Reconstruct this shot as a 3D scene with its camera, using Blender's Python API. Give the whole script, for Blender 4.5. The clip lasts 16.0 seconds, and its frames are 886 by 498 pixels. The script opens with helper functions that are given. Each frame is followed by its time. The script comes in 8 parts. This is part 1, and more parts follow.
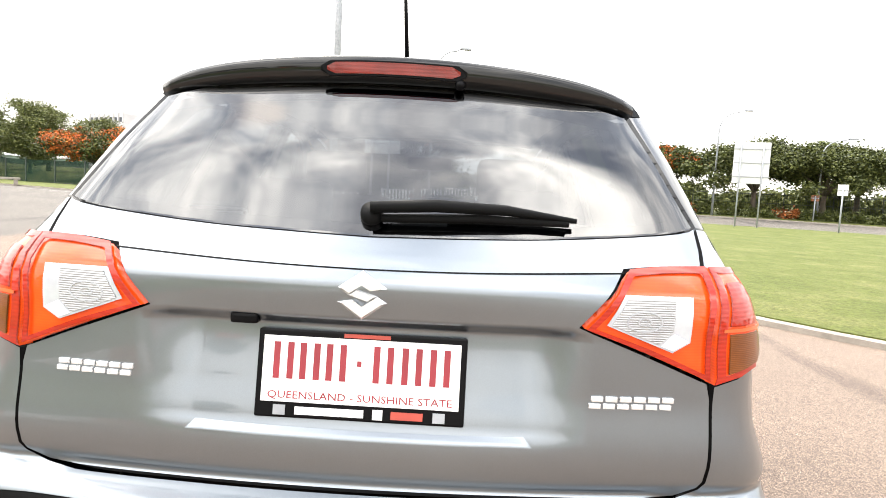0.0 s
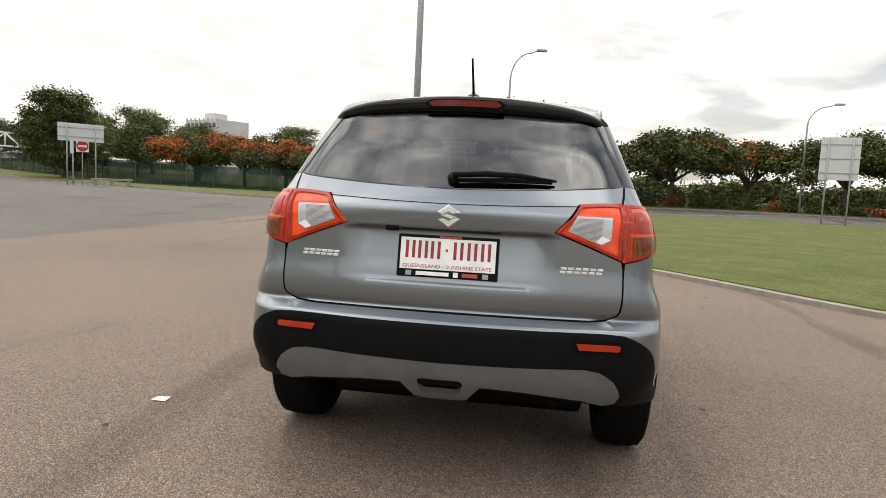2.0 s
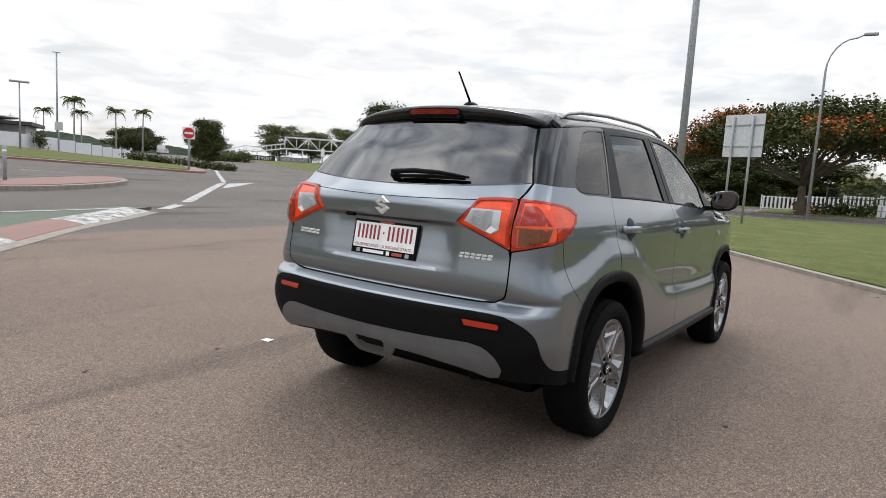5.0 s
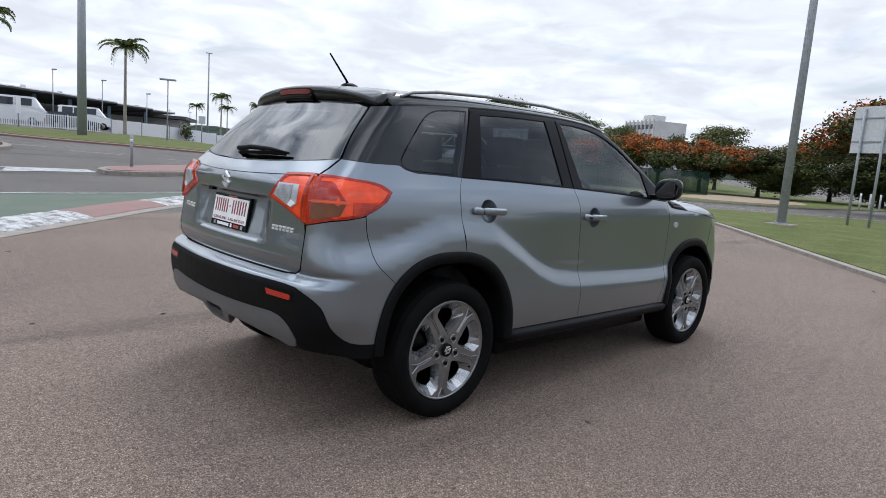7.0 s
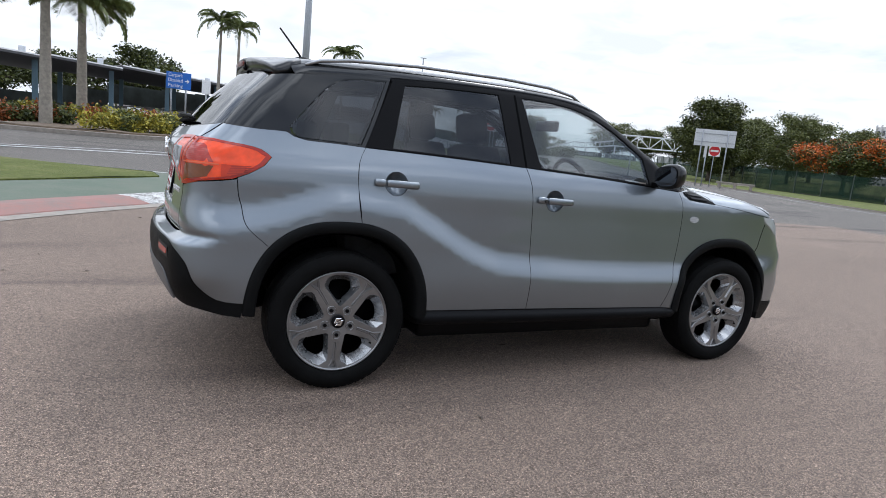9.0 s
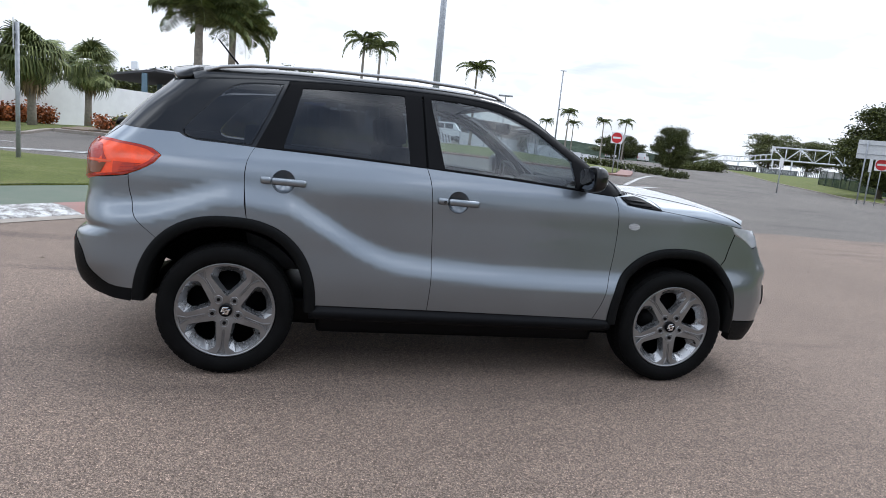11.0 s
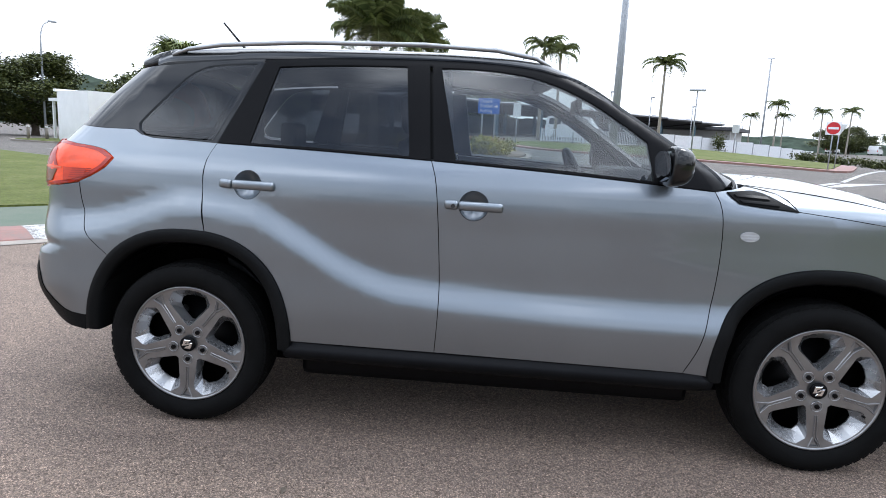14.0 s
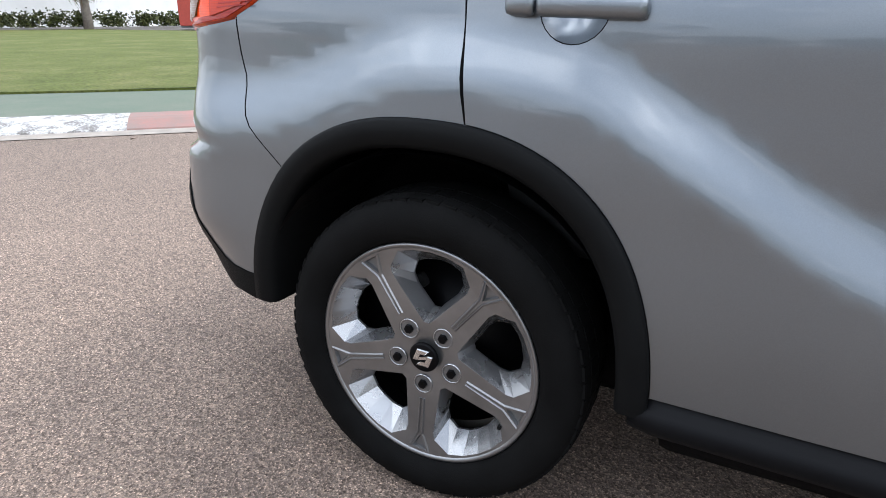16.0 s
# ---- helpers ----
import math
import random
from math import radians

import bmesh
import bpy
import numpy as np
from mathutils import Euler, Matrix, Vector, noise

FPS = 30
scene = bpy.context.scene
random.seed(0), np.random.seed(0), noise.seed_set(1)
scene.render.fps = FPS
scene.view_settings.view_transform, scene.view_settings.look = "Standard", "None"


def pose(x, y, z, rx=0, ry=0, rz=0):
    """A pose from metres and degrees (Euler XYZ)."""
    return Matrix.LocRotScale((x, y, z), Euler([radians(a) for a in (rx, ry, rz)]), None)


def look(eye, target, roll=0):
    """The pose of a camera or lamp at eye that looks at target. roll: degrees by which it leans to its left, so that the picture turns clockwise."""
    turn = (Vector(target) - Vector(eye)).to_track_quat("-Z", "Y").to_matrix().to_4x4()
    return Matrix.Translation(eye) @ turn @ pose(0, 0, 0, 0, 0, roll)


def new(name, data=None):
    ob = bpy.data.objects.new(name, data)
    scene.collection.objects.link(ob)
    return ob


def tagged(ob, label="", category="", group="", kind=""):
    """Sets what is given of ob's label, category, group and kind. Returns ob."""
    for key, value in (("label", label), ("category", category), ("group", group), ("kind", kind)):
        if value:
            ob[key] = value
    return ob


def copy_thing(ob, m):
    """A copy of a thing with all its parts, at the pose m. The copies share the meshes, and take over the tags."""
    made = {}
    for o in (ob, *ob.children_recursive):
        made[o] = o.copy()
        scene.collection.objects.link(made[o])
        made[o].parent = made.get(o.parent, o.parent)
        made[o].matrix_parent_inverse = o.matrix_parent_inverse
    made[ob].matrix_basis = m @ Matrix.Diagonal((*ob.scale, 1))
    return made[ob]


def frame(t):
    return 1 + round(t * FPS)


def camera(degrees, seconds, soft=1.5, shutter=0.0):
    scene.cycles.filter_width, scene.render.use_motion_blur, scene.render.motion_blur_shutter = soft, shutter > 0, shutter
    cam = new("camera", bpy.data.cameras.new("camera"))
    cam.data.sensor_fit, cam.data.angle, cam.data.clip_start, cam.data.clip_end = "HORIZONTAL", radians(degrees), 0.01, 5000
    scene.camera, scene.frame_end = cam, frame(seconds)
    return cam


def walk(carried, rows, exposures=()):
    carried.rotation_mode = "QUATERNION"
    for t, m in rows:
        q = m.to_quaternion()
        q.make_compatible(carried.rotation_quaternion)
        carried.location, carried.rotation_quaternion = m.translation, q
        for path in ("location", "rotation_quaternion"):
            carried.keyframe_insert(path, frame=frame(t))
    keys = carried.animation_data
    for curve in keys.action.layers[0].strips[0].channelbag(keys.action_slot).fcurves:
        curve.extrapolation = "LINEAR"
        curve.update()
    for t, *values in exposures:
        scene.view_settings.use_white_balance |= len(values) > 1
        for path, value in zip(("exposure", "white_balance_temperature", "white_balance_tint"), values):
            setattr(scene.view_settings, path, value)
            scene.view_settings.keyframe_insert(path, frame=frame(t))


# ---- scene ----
cam = camera(70.2, 16.0, soft=0.9)
PATH = [
    (0, (0.157, -1.833, 1.259), (0.121, 0.158, 1.074), 3.0),
    (0.5, (0.154, -2.189, 1.252), (0.085, -0.196, 1.096), 3.4),
    (1, (0.19, -2.485, 1.242), (0.026, -0.501, 1.058), 1.9),
    (1.5, (0.251, -2.772, 1.219), (-0.001, -0.8, 1.005), 2.9),
    (2, (0.309, -3.04, 1.174), (0.031, -1.069, 0.978), 2.7),
    (2.5, (0.468, -3.218, 1.174), (0.188, -1.254, 0.922), 2.2),
    (3, (0.707, -3.305, 1.158), (0.23, -1.383, 0.875), 3.1),
    (3.5, (0.98, -3.247, 1.169), (0.38, -1.359, 0.891), 4.3),
    (4, (1.258, -3.145, 1.201), (0.573, -1.285, 0.939), 4.7),
    (4.2, (1.364, -3.098, 1.207), (0.576, -1.277, 0.956), 4.0),
    (6.3, (2.64, -2.477, 1.22), (1.292, -1.026, 0.944), 5.8),
    (6.5, (2.723, -2.374, 1.215), (1.369, -0.929, 0.935), 5.6),
    (7, (2.916, -2.077, 1.228), (1.489, -0.703, 0.954), 4.3),
    (7.5, (3.132, -1.797, 1.222), (1.563, -0.585, 0.953), 5.0),
    (8, (3.334, -1.476, 1.208), (1.724, -0.333, 0.892), 5.7),
    (8.5, (3.456, -1.167, 1.213), (1.805, -0.085, 0.894), 5.0),
    (9, (3.64, -0.839, 1.201), (1.862, 0.018, 0.88), 5.7),
    (9.2, (3.696, -0.713, 1.205), (1.907, 0.118, 0.879), 5.2),
    (11.3, (4.094, 0.48, 1.258), (2.144, 0.779, 0.93), 5.1),
    (11.5, (4.105, 0.558, 1.257), (2.143, 0.755, 0.925), 4.5),
    (12, (4.087, 0.764, 1.256), (2.118, 0.851, 0.92), 4.0),
    (12.5, (3.933, 0.925, 1.251), (1.966, 1.003, 0.896), 3.0),
    (13, (3.756, 1.05, 1.247), (1.794, 1.126, 0.867), 0.8),
    (13.5, (3.518, 1.176, 1.254), (1.553, 1.088, 0.891), 1.6),
    (14, (3.242, 1.22, 1.212), (1.276, 1.07, 0.871), 2.7),
    (14.5, (2.866, 1.164, 1.219), (0.947, 0.824, 0.771), 2.4),
    (15, (2.518, 1.022, 1.22), (0.735, 0.341, 0.628), 1.4),
    (15.5, (2.176, 0.754, 1.099), (0.475, -0.115, 0.504), 1.3),
    (16, (1.827, 0.53, 0.987), (0.148, -0.303, 0.287), 0.8),
]
EXPOSURES = ((0.0, 1.2, 7000, 10), (0.5, 0.28, 7100, 10), (1.0, 0.03, 7100, 10), (1.5, -0.17, 7100, 10), (4.2, -0.27, 6900, 10), (6.3, -0.47, 5950, 10), (8.0, -0.42, 5950, 10), (9.0, -0.24, 5950, 10), (11.5, -0.17, 5950, 10), (12.5, -0.07, 5950, 10), (13.0, 0.03, 5950, 10), (14.0, 0.23, 5900, 10), (15.0, 0.33, 6000, 10), (16.0, 0.38, 6050, 10))
walk(cam, [(t, look(eye, target, roll)) for t, eye, target, roll in PATH], EXPOSURES)

# ---- world, sun, exposure ----
world = bpy.data.worlds.new("sky")
scene.world = world
world.use_nodes = True
wn, wl = world.node_tree.nodes, world.node_tree.links
wn.clear()
SUN_EL, SUN_AZ = radians(58), radians(322)


def build_sky():
    out = wn.new("ShaderNodeOutputWorld")
    sky = wn.new("ShaderNodeTexSky")
    sky.sky_type, sky.sun_disc = "NISHITA", False
    sky.sun_elevation, sky.sun_rotation = SUN_EL, SUN_AZ
    sky.air_density, sky.dust_density = 1.0, 3.0
    clear = wn.new("ShaderNodeBackground")
    clear.inputs["Strength"].default_value = 0.15
    wl.new(sky.outputs[0], clear.inputs[0])
    # broken cloud deck: white cloud with grey bellies, thinning to blue patches
    co = wn.new("ShaderNodeTexCoord")
    sep = wn.new("ShaderNodeSeparateXYZ")
    wl.new(co.outputs["Generated"], sep.inputs[0])
    up = wn.new("ShaderNodeMath")
    up.operation, up.use_clamp = "ADD", False
    up.inputs[1].default_value = 0.16
    ab = wn.new("ShaderNodeMath")
    ab.operation = "ABSOLUTE"
    wl.new(sep.outputs[2], ab.inputs[0])
    wl.new(ab.outputs[0], up.inputs[0])
    div = wn.new("ShaderNodeVectorMath")
    div.operation = "DIVIDE"
    comb = wn.new("ShaderNodeCombineXYZ")
    for i in range(3):
        wl.new(up.outputs[0], comb.inputs[i])
    wl.new(co.outputs["Generated"], div.inputs[0])
    wl.new(comb.outputs[0], div.inputs[1])
    n1 = wn.new("ShaderNodeTexNoise")
    n1.inputs["Scale"].default_value, n1.inputs["Detail"].default_value = 3.0, 9
    n1.inputs["Roughness"].default_value, n1.inputs["Distortion"].default_value = 0.55, 0.5
    wl.new(div.outputs[0], n1.inputs["Vector"])
    n2 = wn.new("ShaderNodeTexNoise")
    n2.inputs["Scale"].default_value, n2.inputs["Detail"].default_value = 1.6, 8
    n2.inputs["Distortion"].default_value = 0.4
    wl.new(div.outputs[0], n2.inputs["Vector"])
    shade = wn.new("ShaderNodeValToRGB")
    shade.color_ramp.elements[0].position, shade.color_ramp.elements[0].color = 0.36, (0.30, 0.34, 0.42, 1)
    shade.color_ramp.elements[1].position, shade.color_ramp.elements[1].color = 0.64, (1.45, 1.45, 1.46, 1)
    e = shade.color_ramp.elements.new(0.50)
    e.color = (0.80, 0.83, 0.88, 1)
    wl.new(n1.outputs[0], shade.inputs[0])
    cloud = wn.new("ShaderNodeBackground")
    # the deck is even and bright low down, broken and stronger overhead
    high = wn.new("ShaderNodeMapRange")
    high.interpolation_type = "SMOOTHSTEP"
    high.inputs["From Min"].default_value, high.inputs["From Max"].default_value = 0.22, 0.62
    wl.new(ab.outputs[0], high.inputs["Value"])
    low = wn.new("ShaderNodeMix")
    low.data_type = "RGBA"
    low.inputs[0].default_value = 0.86
    wl.new(shade.outputs[0], low.inputs[6])
    low.inputs[7].default_value = (0.585, 0.585, 0.585, 1)
    both = wn.new("ShaderNodeMix")
    both.data_type = "RGBA"
    wl.new(high.outputs[0], both.inputs[0])
    wl.new(low.outputs[2], both.inputs[6])
    wl.new(shade.outputs[0], both.inputs[7])
    gain = wn.new("ShaderNodeMath")
    gain.operation = "MULTIPLY_ADD"
    gain.inputs[1].default_value, gain.inputs[2].default_value = 1.0, 2.08
    wl.new(high.outputs[0], gain.inputs[0])
    wl.new(gain.outputs[0], cloud.inputs["Strength"])
    wl.new(both.outputs[2], cloud.inputs[0])
    cover = wn.new("ShaderNodeValToRGB")
    cover.color_ramp.elements[0].position, cover.color_ramp.elements[0].color = 0.36, (0.42, 0.42, 0.42, 1)
    cover.color_ramp.elements[1].position, cover.color_ramp.elements[1].color = 0.48, (1, 1, 1, 1)
    # the deck opens towards the side the car's right flank faces
    east = wn.new("ShaderNodeMath")
    east.operation = "MULTIPLY_ADD"
    east.inputs[1].default_value = -0.13
    wl.new(sep.outputs[0], east.inputs[0])
    wl.new(n2.outputs[0], east.inputs[2])
    wl.new(east.outputs[0], cover.inputs[0])
    mix = wn.new("ShaderNodeMixShader")
    wl.new(cover.outputs[0], mix.inputs[0])
    wl.new(clear.outputs[0], mix.inputs[1])
    wl.new(cloud.outputs[0], mix.inputs[2])
    wl.new(mix.outputs[0], out.inputs[0])


build_sky()
sun = new("sun", bpy.data.lights.new("sun", "SUN"))
sun.data.energy, sun.data.angle, sun.data.color = 1.1, radians(14), (1.0, 0.96, 0.9)
sun.matrix_world = look((0, 0, 30), (-30 * math.sin(SUN_AZ) / math.tan(SUN_EL), -30 * math.cos(SUN_AZ) / math.tan(SUN_EL), 0))


# ---- materials ----
def shader(name):
    m = bpy.data.materials.new(name)
    m.use_nodes = True
    nt = m.node_tree
    return m, nt, nt.nodes["Principled BSDF"]


def noise_node(nt, scale, detail=4, rough=0.6, coord="Object"):
    co = nt.nodes.new("ShaderNodeTexCoord")
    n = nt.nodes.new("ShaderNodeTexNoise")
    n.inputs["Scale"].default_value, n.inputs["Detail"].default_value, n.inputs["Roughness"].default_value = scale, detail, rough
    nt.links.new(co.outputs[coord], n.inputs["Vector"])
    return n


def ramp_node(nt, src, stops):
    r = nt.nodes.new("ShaderNodeValToRGB")
    els = r.color_ramp.elements
    while len(els) < len(stops):
        els.new(0.5)
    for e, (p, c) in zip(els, stops):
        e.position, e.color = p, (*c, 1)
    nt.links.new(src, r.inputs[0])
    return r


def mix_rgb(nt, a, b, fac, mode="MIX"):
    m = nt.nodes.new("ShaderNodeMix")
    m.data_type, m.blend_type = "RGBA", mode
    for sock, v in ((m.inputs[0], fac), (m.inputs[6], a), (m.inputs[7], b)):
        if isinstance(v, (int, float)):
            sock.default_value = v
        elif isinstance(v, tuple):
            sock.default_value = (*v, 1)
        else:
            nt.links.new(v, sock)
    return m.outputs[2]


def bump(nt, p, height, strength, dist=0.01):
    b = nt.nodes.new("ShaderNodeBump")
    b.inputs["Strength"].default_value, b.inputs["Distance"].default_value = strength, dist
    nt.links.new(height, b.inputs["Height"])
    nt.links.new(b.outputs[0], p.inputs["Normal"])


def plain(name, color, rough=0.5, metal=0.0, coat=0.0, vary=0.12, scale=12.0, bumps=0.0, bscale=200.0, coat_rough=0.03, spec=0.5):
    m, nt, p = shader(name)
    n = noise_node(nt, scale)
    lo, hi = tuple(c * (1 - vary) for c in color), tuple(min(1, c * (1 + vary)) for c in color)
    r = ramp_node(nt, n.outputs[0], [(0.3, lo), (0.7, hi)])
    nt.links.new(r.outputs[0], p.inputs["Base Color"])
    rr = ramp_node(nt, n.outputs[0], [(0.3, (rough * 0.9,) * 3), (0.7, (min(1, rough * 1.1),) * 3)])
    nt.links.new(rr.outputs[0], p.inputs["Roughness"])
    p.inputs["Metallic"].default_value = metal
    p.inputs["Coat Weight"].default_value, p.inputs["Coat Roughness"].default_value = coat, coat_rough
    p.inputs["Specular IOR Level"].default_value = spec
    if bumps:
        bump(nt, p, noise_node(nt, bscale, 3).outputs[0], bumps)
    return m


def asphalt_material():
    m, nt, p = shader("asphalt")
    fine = nt.nodes.new("ShaderNodeTexVoronoi")
    co = nt.nodes.new("ShaderNodeTexCoord")
    fine.inputs["Scale"].default_value = 180
    nt.links.new(co.outputs["Object"], fine.inputs["Vector"])
    chips = ramp_node(nt, fine.outputs["Color"], [(0.08, (0.42, 0.39, 0.365)), (0.5, (0.97, 0.97, 0.97)), (0.95, (1.85, 1.78, 1.69))])
    grit = nt.nodes.new("ShaderNodeTexVoronoi")
    grit.inputs["Scale"].default_value = 330
    nt.links.new(co.outputs["Object"], grit.inputs["Vector"])
    light = ramp_node(nt, grit.outputs["Color"], [(0.2, (0.66, 0.64, 0.62)), (0.7, (1.0, 1.0, 1.0)), (0.97, (2.6, 2.5, 2.4))])
    big = noise_node(nt, 0.22, 5, 0.55)
    patch = ramp_node(nt, big.outputs[0], [(0.3, (0.80, 0.79, 0.78)), (0.7, (1.12, 1.1, 1.08))])
    # the older grey surfacing starts along a joint ahead of the car
    sep = nt.nodes.new("ShaderNodeSeparateXYZ")
    nt.links.new(co.outputs["Object"], sep.inputs[0])
    add = nt.nodes.new("ShaderNodeMath")
    add.operation = "MULTIPLY_ADD"
    add.inputs[1].default_value = 0.02
    nt.links.new(sep.outputs[1], add.inputs[0])
    far = nt.nodes.new("ShaderNodeMath")
    far.operation = "MULTIPLY_ADD"
    far.inputs[1].default_value, far.inputs[2].default_value = -1.0, -8.3
    nt.links.new(sep.outputs[0], far.inputs[0])
    wob = noise_node(nt, 0.5, 3)
    w2 = nt.nodes.new("ShaderNodeMath")
    w2.operation = "MULTIPLY_ADD"
    w2.inputs[1].default_value = 1.2
    nt.links.new(wob.outputs[0], w2.inputs[0])
    nt.links.new(far.outputs[0], w2.inputs[2])
    step = nt.nodes.new("ShaderNodeMapRange")
    step.inputs["From Min"].default_value, step.inputs["From Max"].default_value = 0.3, 0.7
    nt.links.new(w2.outputs[0], step.inputs["Value"])
    # beyond the forecourt the road is grey as well
    step2 = nt.nodes.new("ShaderNodeMapRange")
    step2.inputs["From Min"].default_value, step2.inputs["From Max"].default_value = 17.0, 17.6
    nt.links.new(sep.outputs[1], step2.inputs["Value"])
    mx = nt.nodes.new("ShaderNodeMath")
    mx.operation = "MAXIMUM"
    nt.links.new(step.outputs[0], mx.inputs[0])
    nt.links.new(step2.outputs[0], mx.inputs[1])
    base = mix_rgb(nt, (0.180, 0.143, 0.119), (0.120, 0.113, 0.106), mx.outputs[0])
    c = mix_rgb(nt, base, chips.outputs[0], 1.0, "MULTIPLY")
    c = mix_rgb(nt, c, light.outputs[0], 1.0, "MULTIPLY")
    c = mix_rgb(nt, c, patch.outputs[0], 1.0, "MULTIPLY")
    # long dark tyre streaks
    mp = nt.nodes.new("ShaderNodeMapping")
    mp.inputs["Scale"].default_value, mp.inputs["Rotation"].default_value = (0.9, 0.12, 1), (0, 0, 0.35)
    nt.links.new(co.outputs["Object"], mp.inputs[0])
    st = nt.nodes.new("ShaderNodeTexNoise")
    st.inputs["Scale"].default_value, st.inputs["Detail"].default_value = 1.1, 4
    nt.links.new(mp.outputs[0], st.inputs["Vector"])
    sr = ramp_node(nt, st.outputs[0], [(0.30, (0.55, 0.55, 0.57)), (0.42, (1, 1, 1))])
    c = mix_rgb(nt, c, sr.outputs[0], 1.0, "MULTIPLY")
    nt.links.new(c, p.inputs["Base Color"])
    p.inputs["Roughness"].default_value = 0.85
    p.inputs["Specular IOR Level"].default_value = 0.3
    bump(nt, p, fine.outputs["Distance"], 0.6, 0.005)
    return m


def grass_ground_material():
    m, nt, p = shader("lawn")
    big = noise_node(nt, 0.8, 9, 0.72)
    fine = noise_node(nt, 22, 8, 0.8)
    a = ramp_node(nt, big.outputs[0], [(0.3, (0.068, 0.090, 0.020)), (0.5, (0.098, 0.116, 0.031)), (0.72, (0.155, 0.154, 0.062))])
    b = ramp_node(nt, fine.outputs[0], [(0.34, (0.42, 0.43, 0.38)), (0.66, (1.55, 1.5, 1.42))])
    c = mix_rgb(nt, a.outputs[0], b.outputs[0], 1.0, "MULTIPLY")
    nt.links.new(c, p.inputs["Base Color"])
    p.inputs["Roughness"].default_value = 0.9
    p.inputs["Specular IOR Level"].default_value = 0.2
    bump(nt, p, fine.outputs[0], 0.8, 0.03)
    return m


def worn_paint(name, color, under, lo, hi, scale=3.0):
    m, nt, p = shader(name)
    a, b = noise_node(nt, scale, 6, 0.7), noise_node(nt, 60, 3)
    k = mix_rgb(nt, a.outputs[0], b.outputs[0], 0.35)
    r = ramp_node(nt, k, [(lo, under), (hi, color)])
    nt.links.new(r.outputs[0], p.inputs["Base Color"])
    p.inputs["Roughness"].default_value = 0.75
    bump(nt, p, b.outputs[0], 0.4, 0.004)
    return m


def leaf_material(name, dark, light):
    m, nt, p = shader(name)
    g = nt.nodes.new("ShaderNodeNewGeometry")
    n = noise_node(nt, 0.9, 3)
    r1 = ramp_node(nt, g.outputs["Random Per Island"], [(0.0, dark), (1.0, light)])
    r2 = ramp_node(nt, n.outputs[0], [(0.3, (0.7, 0.7, 0.7)), (0.7, (1.25, 1.25, 1.2))])
    c = mix_rgb(nt, r1.outputs[0], r2.outputs[0], 1.0, "MULTIPLY")
    nt.links.new(c, p.inputs["Base Color"])
    p.inputs["Roughness"].default_value = 0.6
    p.inputs["Specular IOR Level"].default_value = 0.3
    return m


def glass_material(name, tint, rough=0.0, ior=1.5):
    m = bpy.data.materials.new(name)
    m.use_nodes = True
    nt = m.node_tree
    nt.nodes.clear()
    out = nt.nodes.new("ShaderNodeOutputMaterial")
    t = nt.nodes.new("ShaderNodeBsdfTransparent")
    t.inputs[0].default_value = (*tint, 1)
    g = nt.nodes.new("ShaderNodeBsdfGlossy")
    g.inputs["Roughness"].default_value = rough
    lw = nt.nodes.new("ShaderNodeLayerWeight")
    lw.inputs[0].default_value = 0.5
    pw = nt.nodes.new("ShaderNodeMath")
    pw.operation = "POWER"
    pw.inputs[1].default_value = 5.0
    nt.links.new(lw.outputs["Facing"], pw.inputs[0])
    f = nt.nodes.new("ShaderNodeMapRange")
    f.inputs["To Min"].default_value = ((ior - 1) / (ior + 1)) ** 2 * 1.25
    nt.links.new(pw.outputs[0], f.inputs["Value"])
    mx = nt.nodes.new("ShaderNodeMixShader")
    nt.links.new(f.outputs[0], mx.inputs[0])
    nt.links.new(t.outputs[0], mx.inputs[1])
    nt.links.new(g.outputs[0], mx.inputs[2])
    nt.links.new(mx.outputs[0], out.inputs[0])
    return m


def net_material(name, color, cover):
    """Woven shade net: part cloth, part see-through."""
    m, nt, p = shader(name)
    n = noise_node(nt, 0.7, 4)
    r = ramp_node(nt, n.outputs[0], [(0.3, tuple(c * 0.7 for c in color)), (0.7, tuple(c * 1.3 for c in color))])
    nt.links.new(r.outputs[0], p.inputs["Base Color"])
    p.inputs["Roughness"].default_value, p.inputs["Specular IOR Level"].default_value = 0.8, 0.1
    t = nt.nodes.new("ShaderNodeBsdfTransparent")
    f = ramp_node(nt, n.outputs[0], [(0.3, (cover - 0.15,) * 3), (0.7, (min(1, cover + 0.12),) * 3)])
    mx = nt.nodes.new("ShaderNodeMixShader")
    nt.links.new(f.outputs[0], mx.inputs[0])
    nt.links.new(t.outputs[0], mx.inputs[1])
    nt.links.new(p.outputs[0], mx.inputs[2])
    nt.links.new(mx.outputs[0], nt.nodes["Material Output"].inputs[0])
    return m


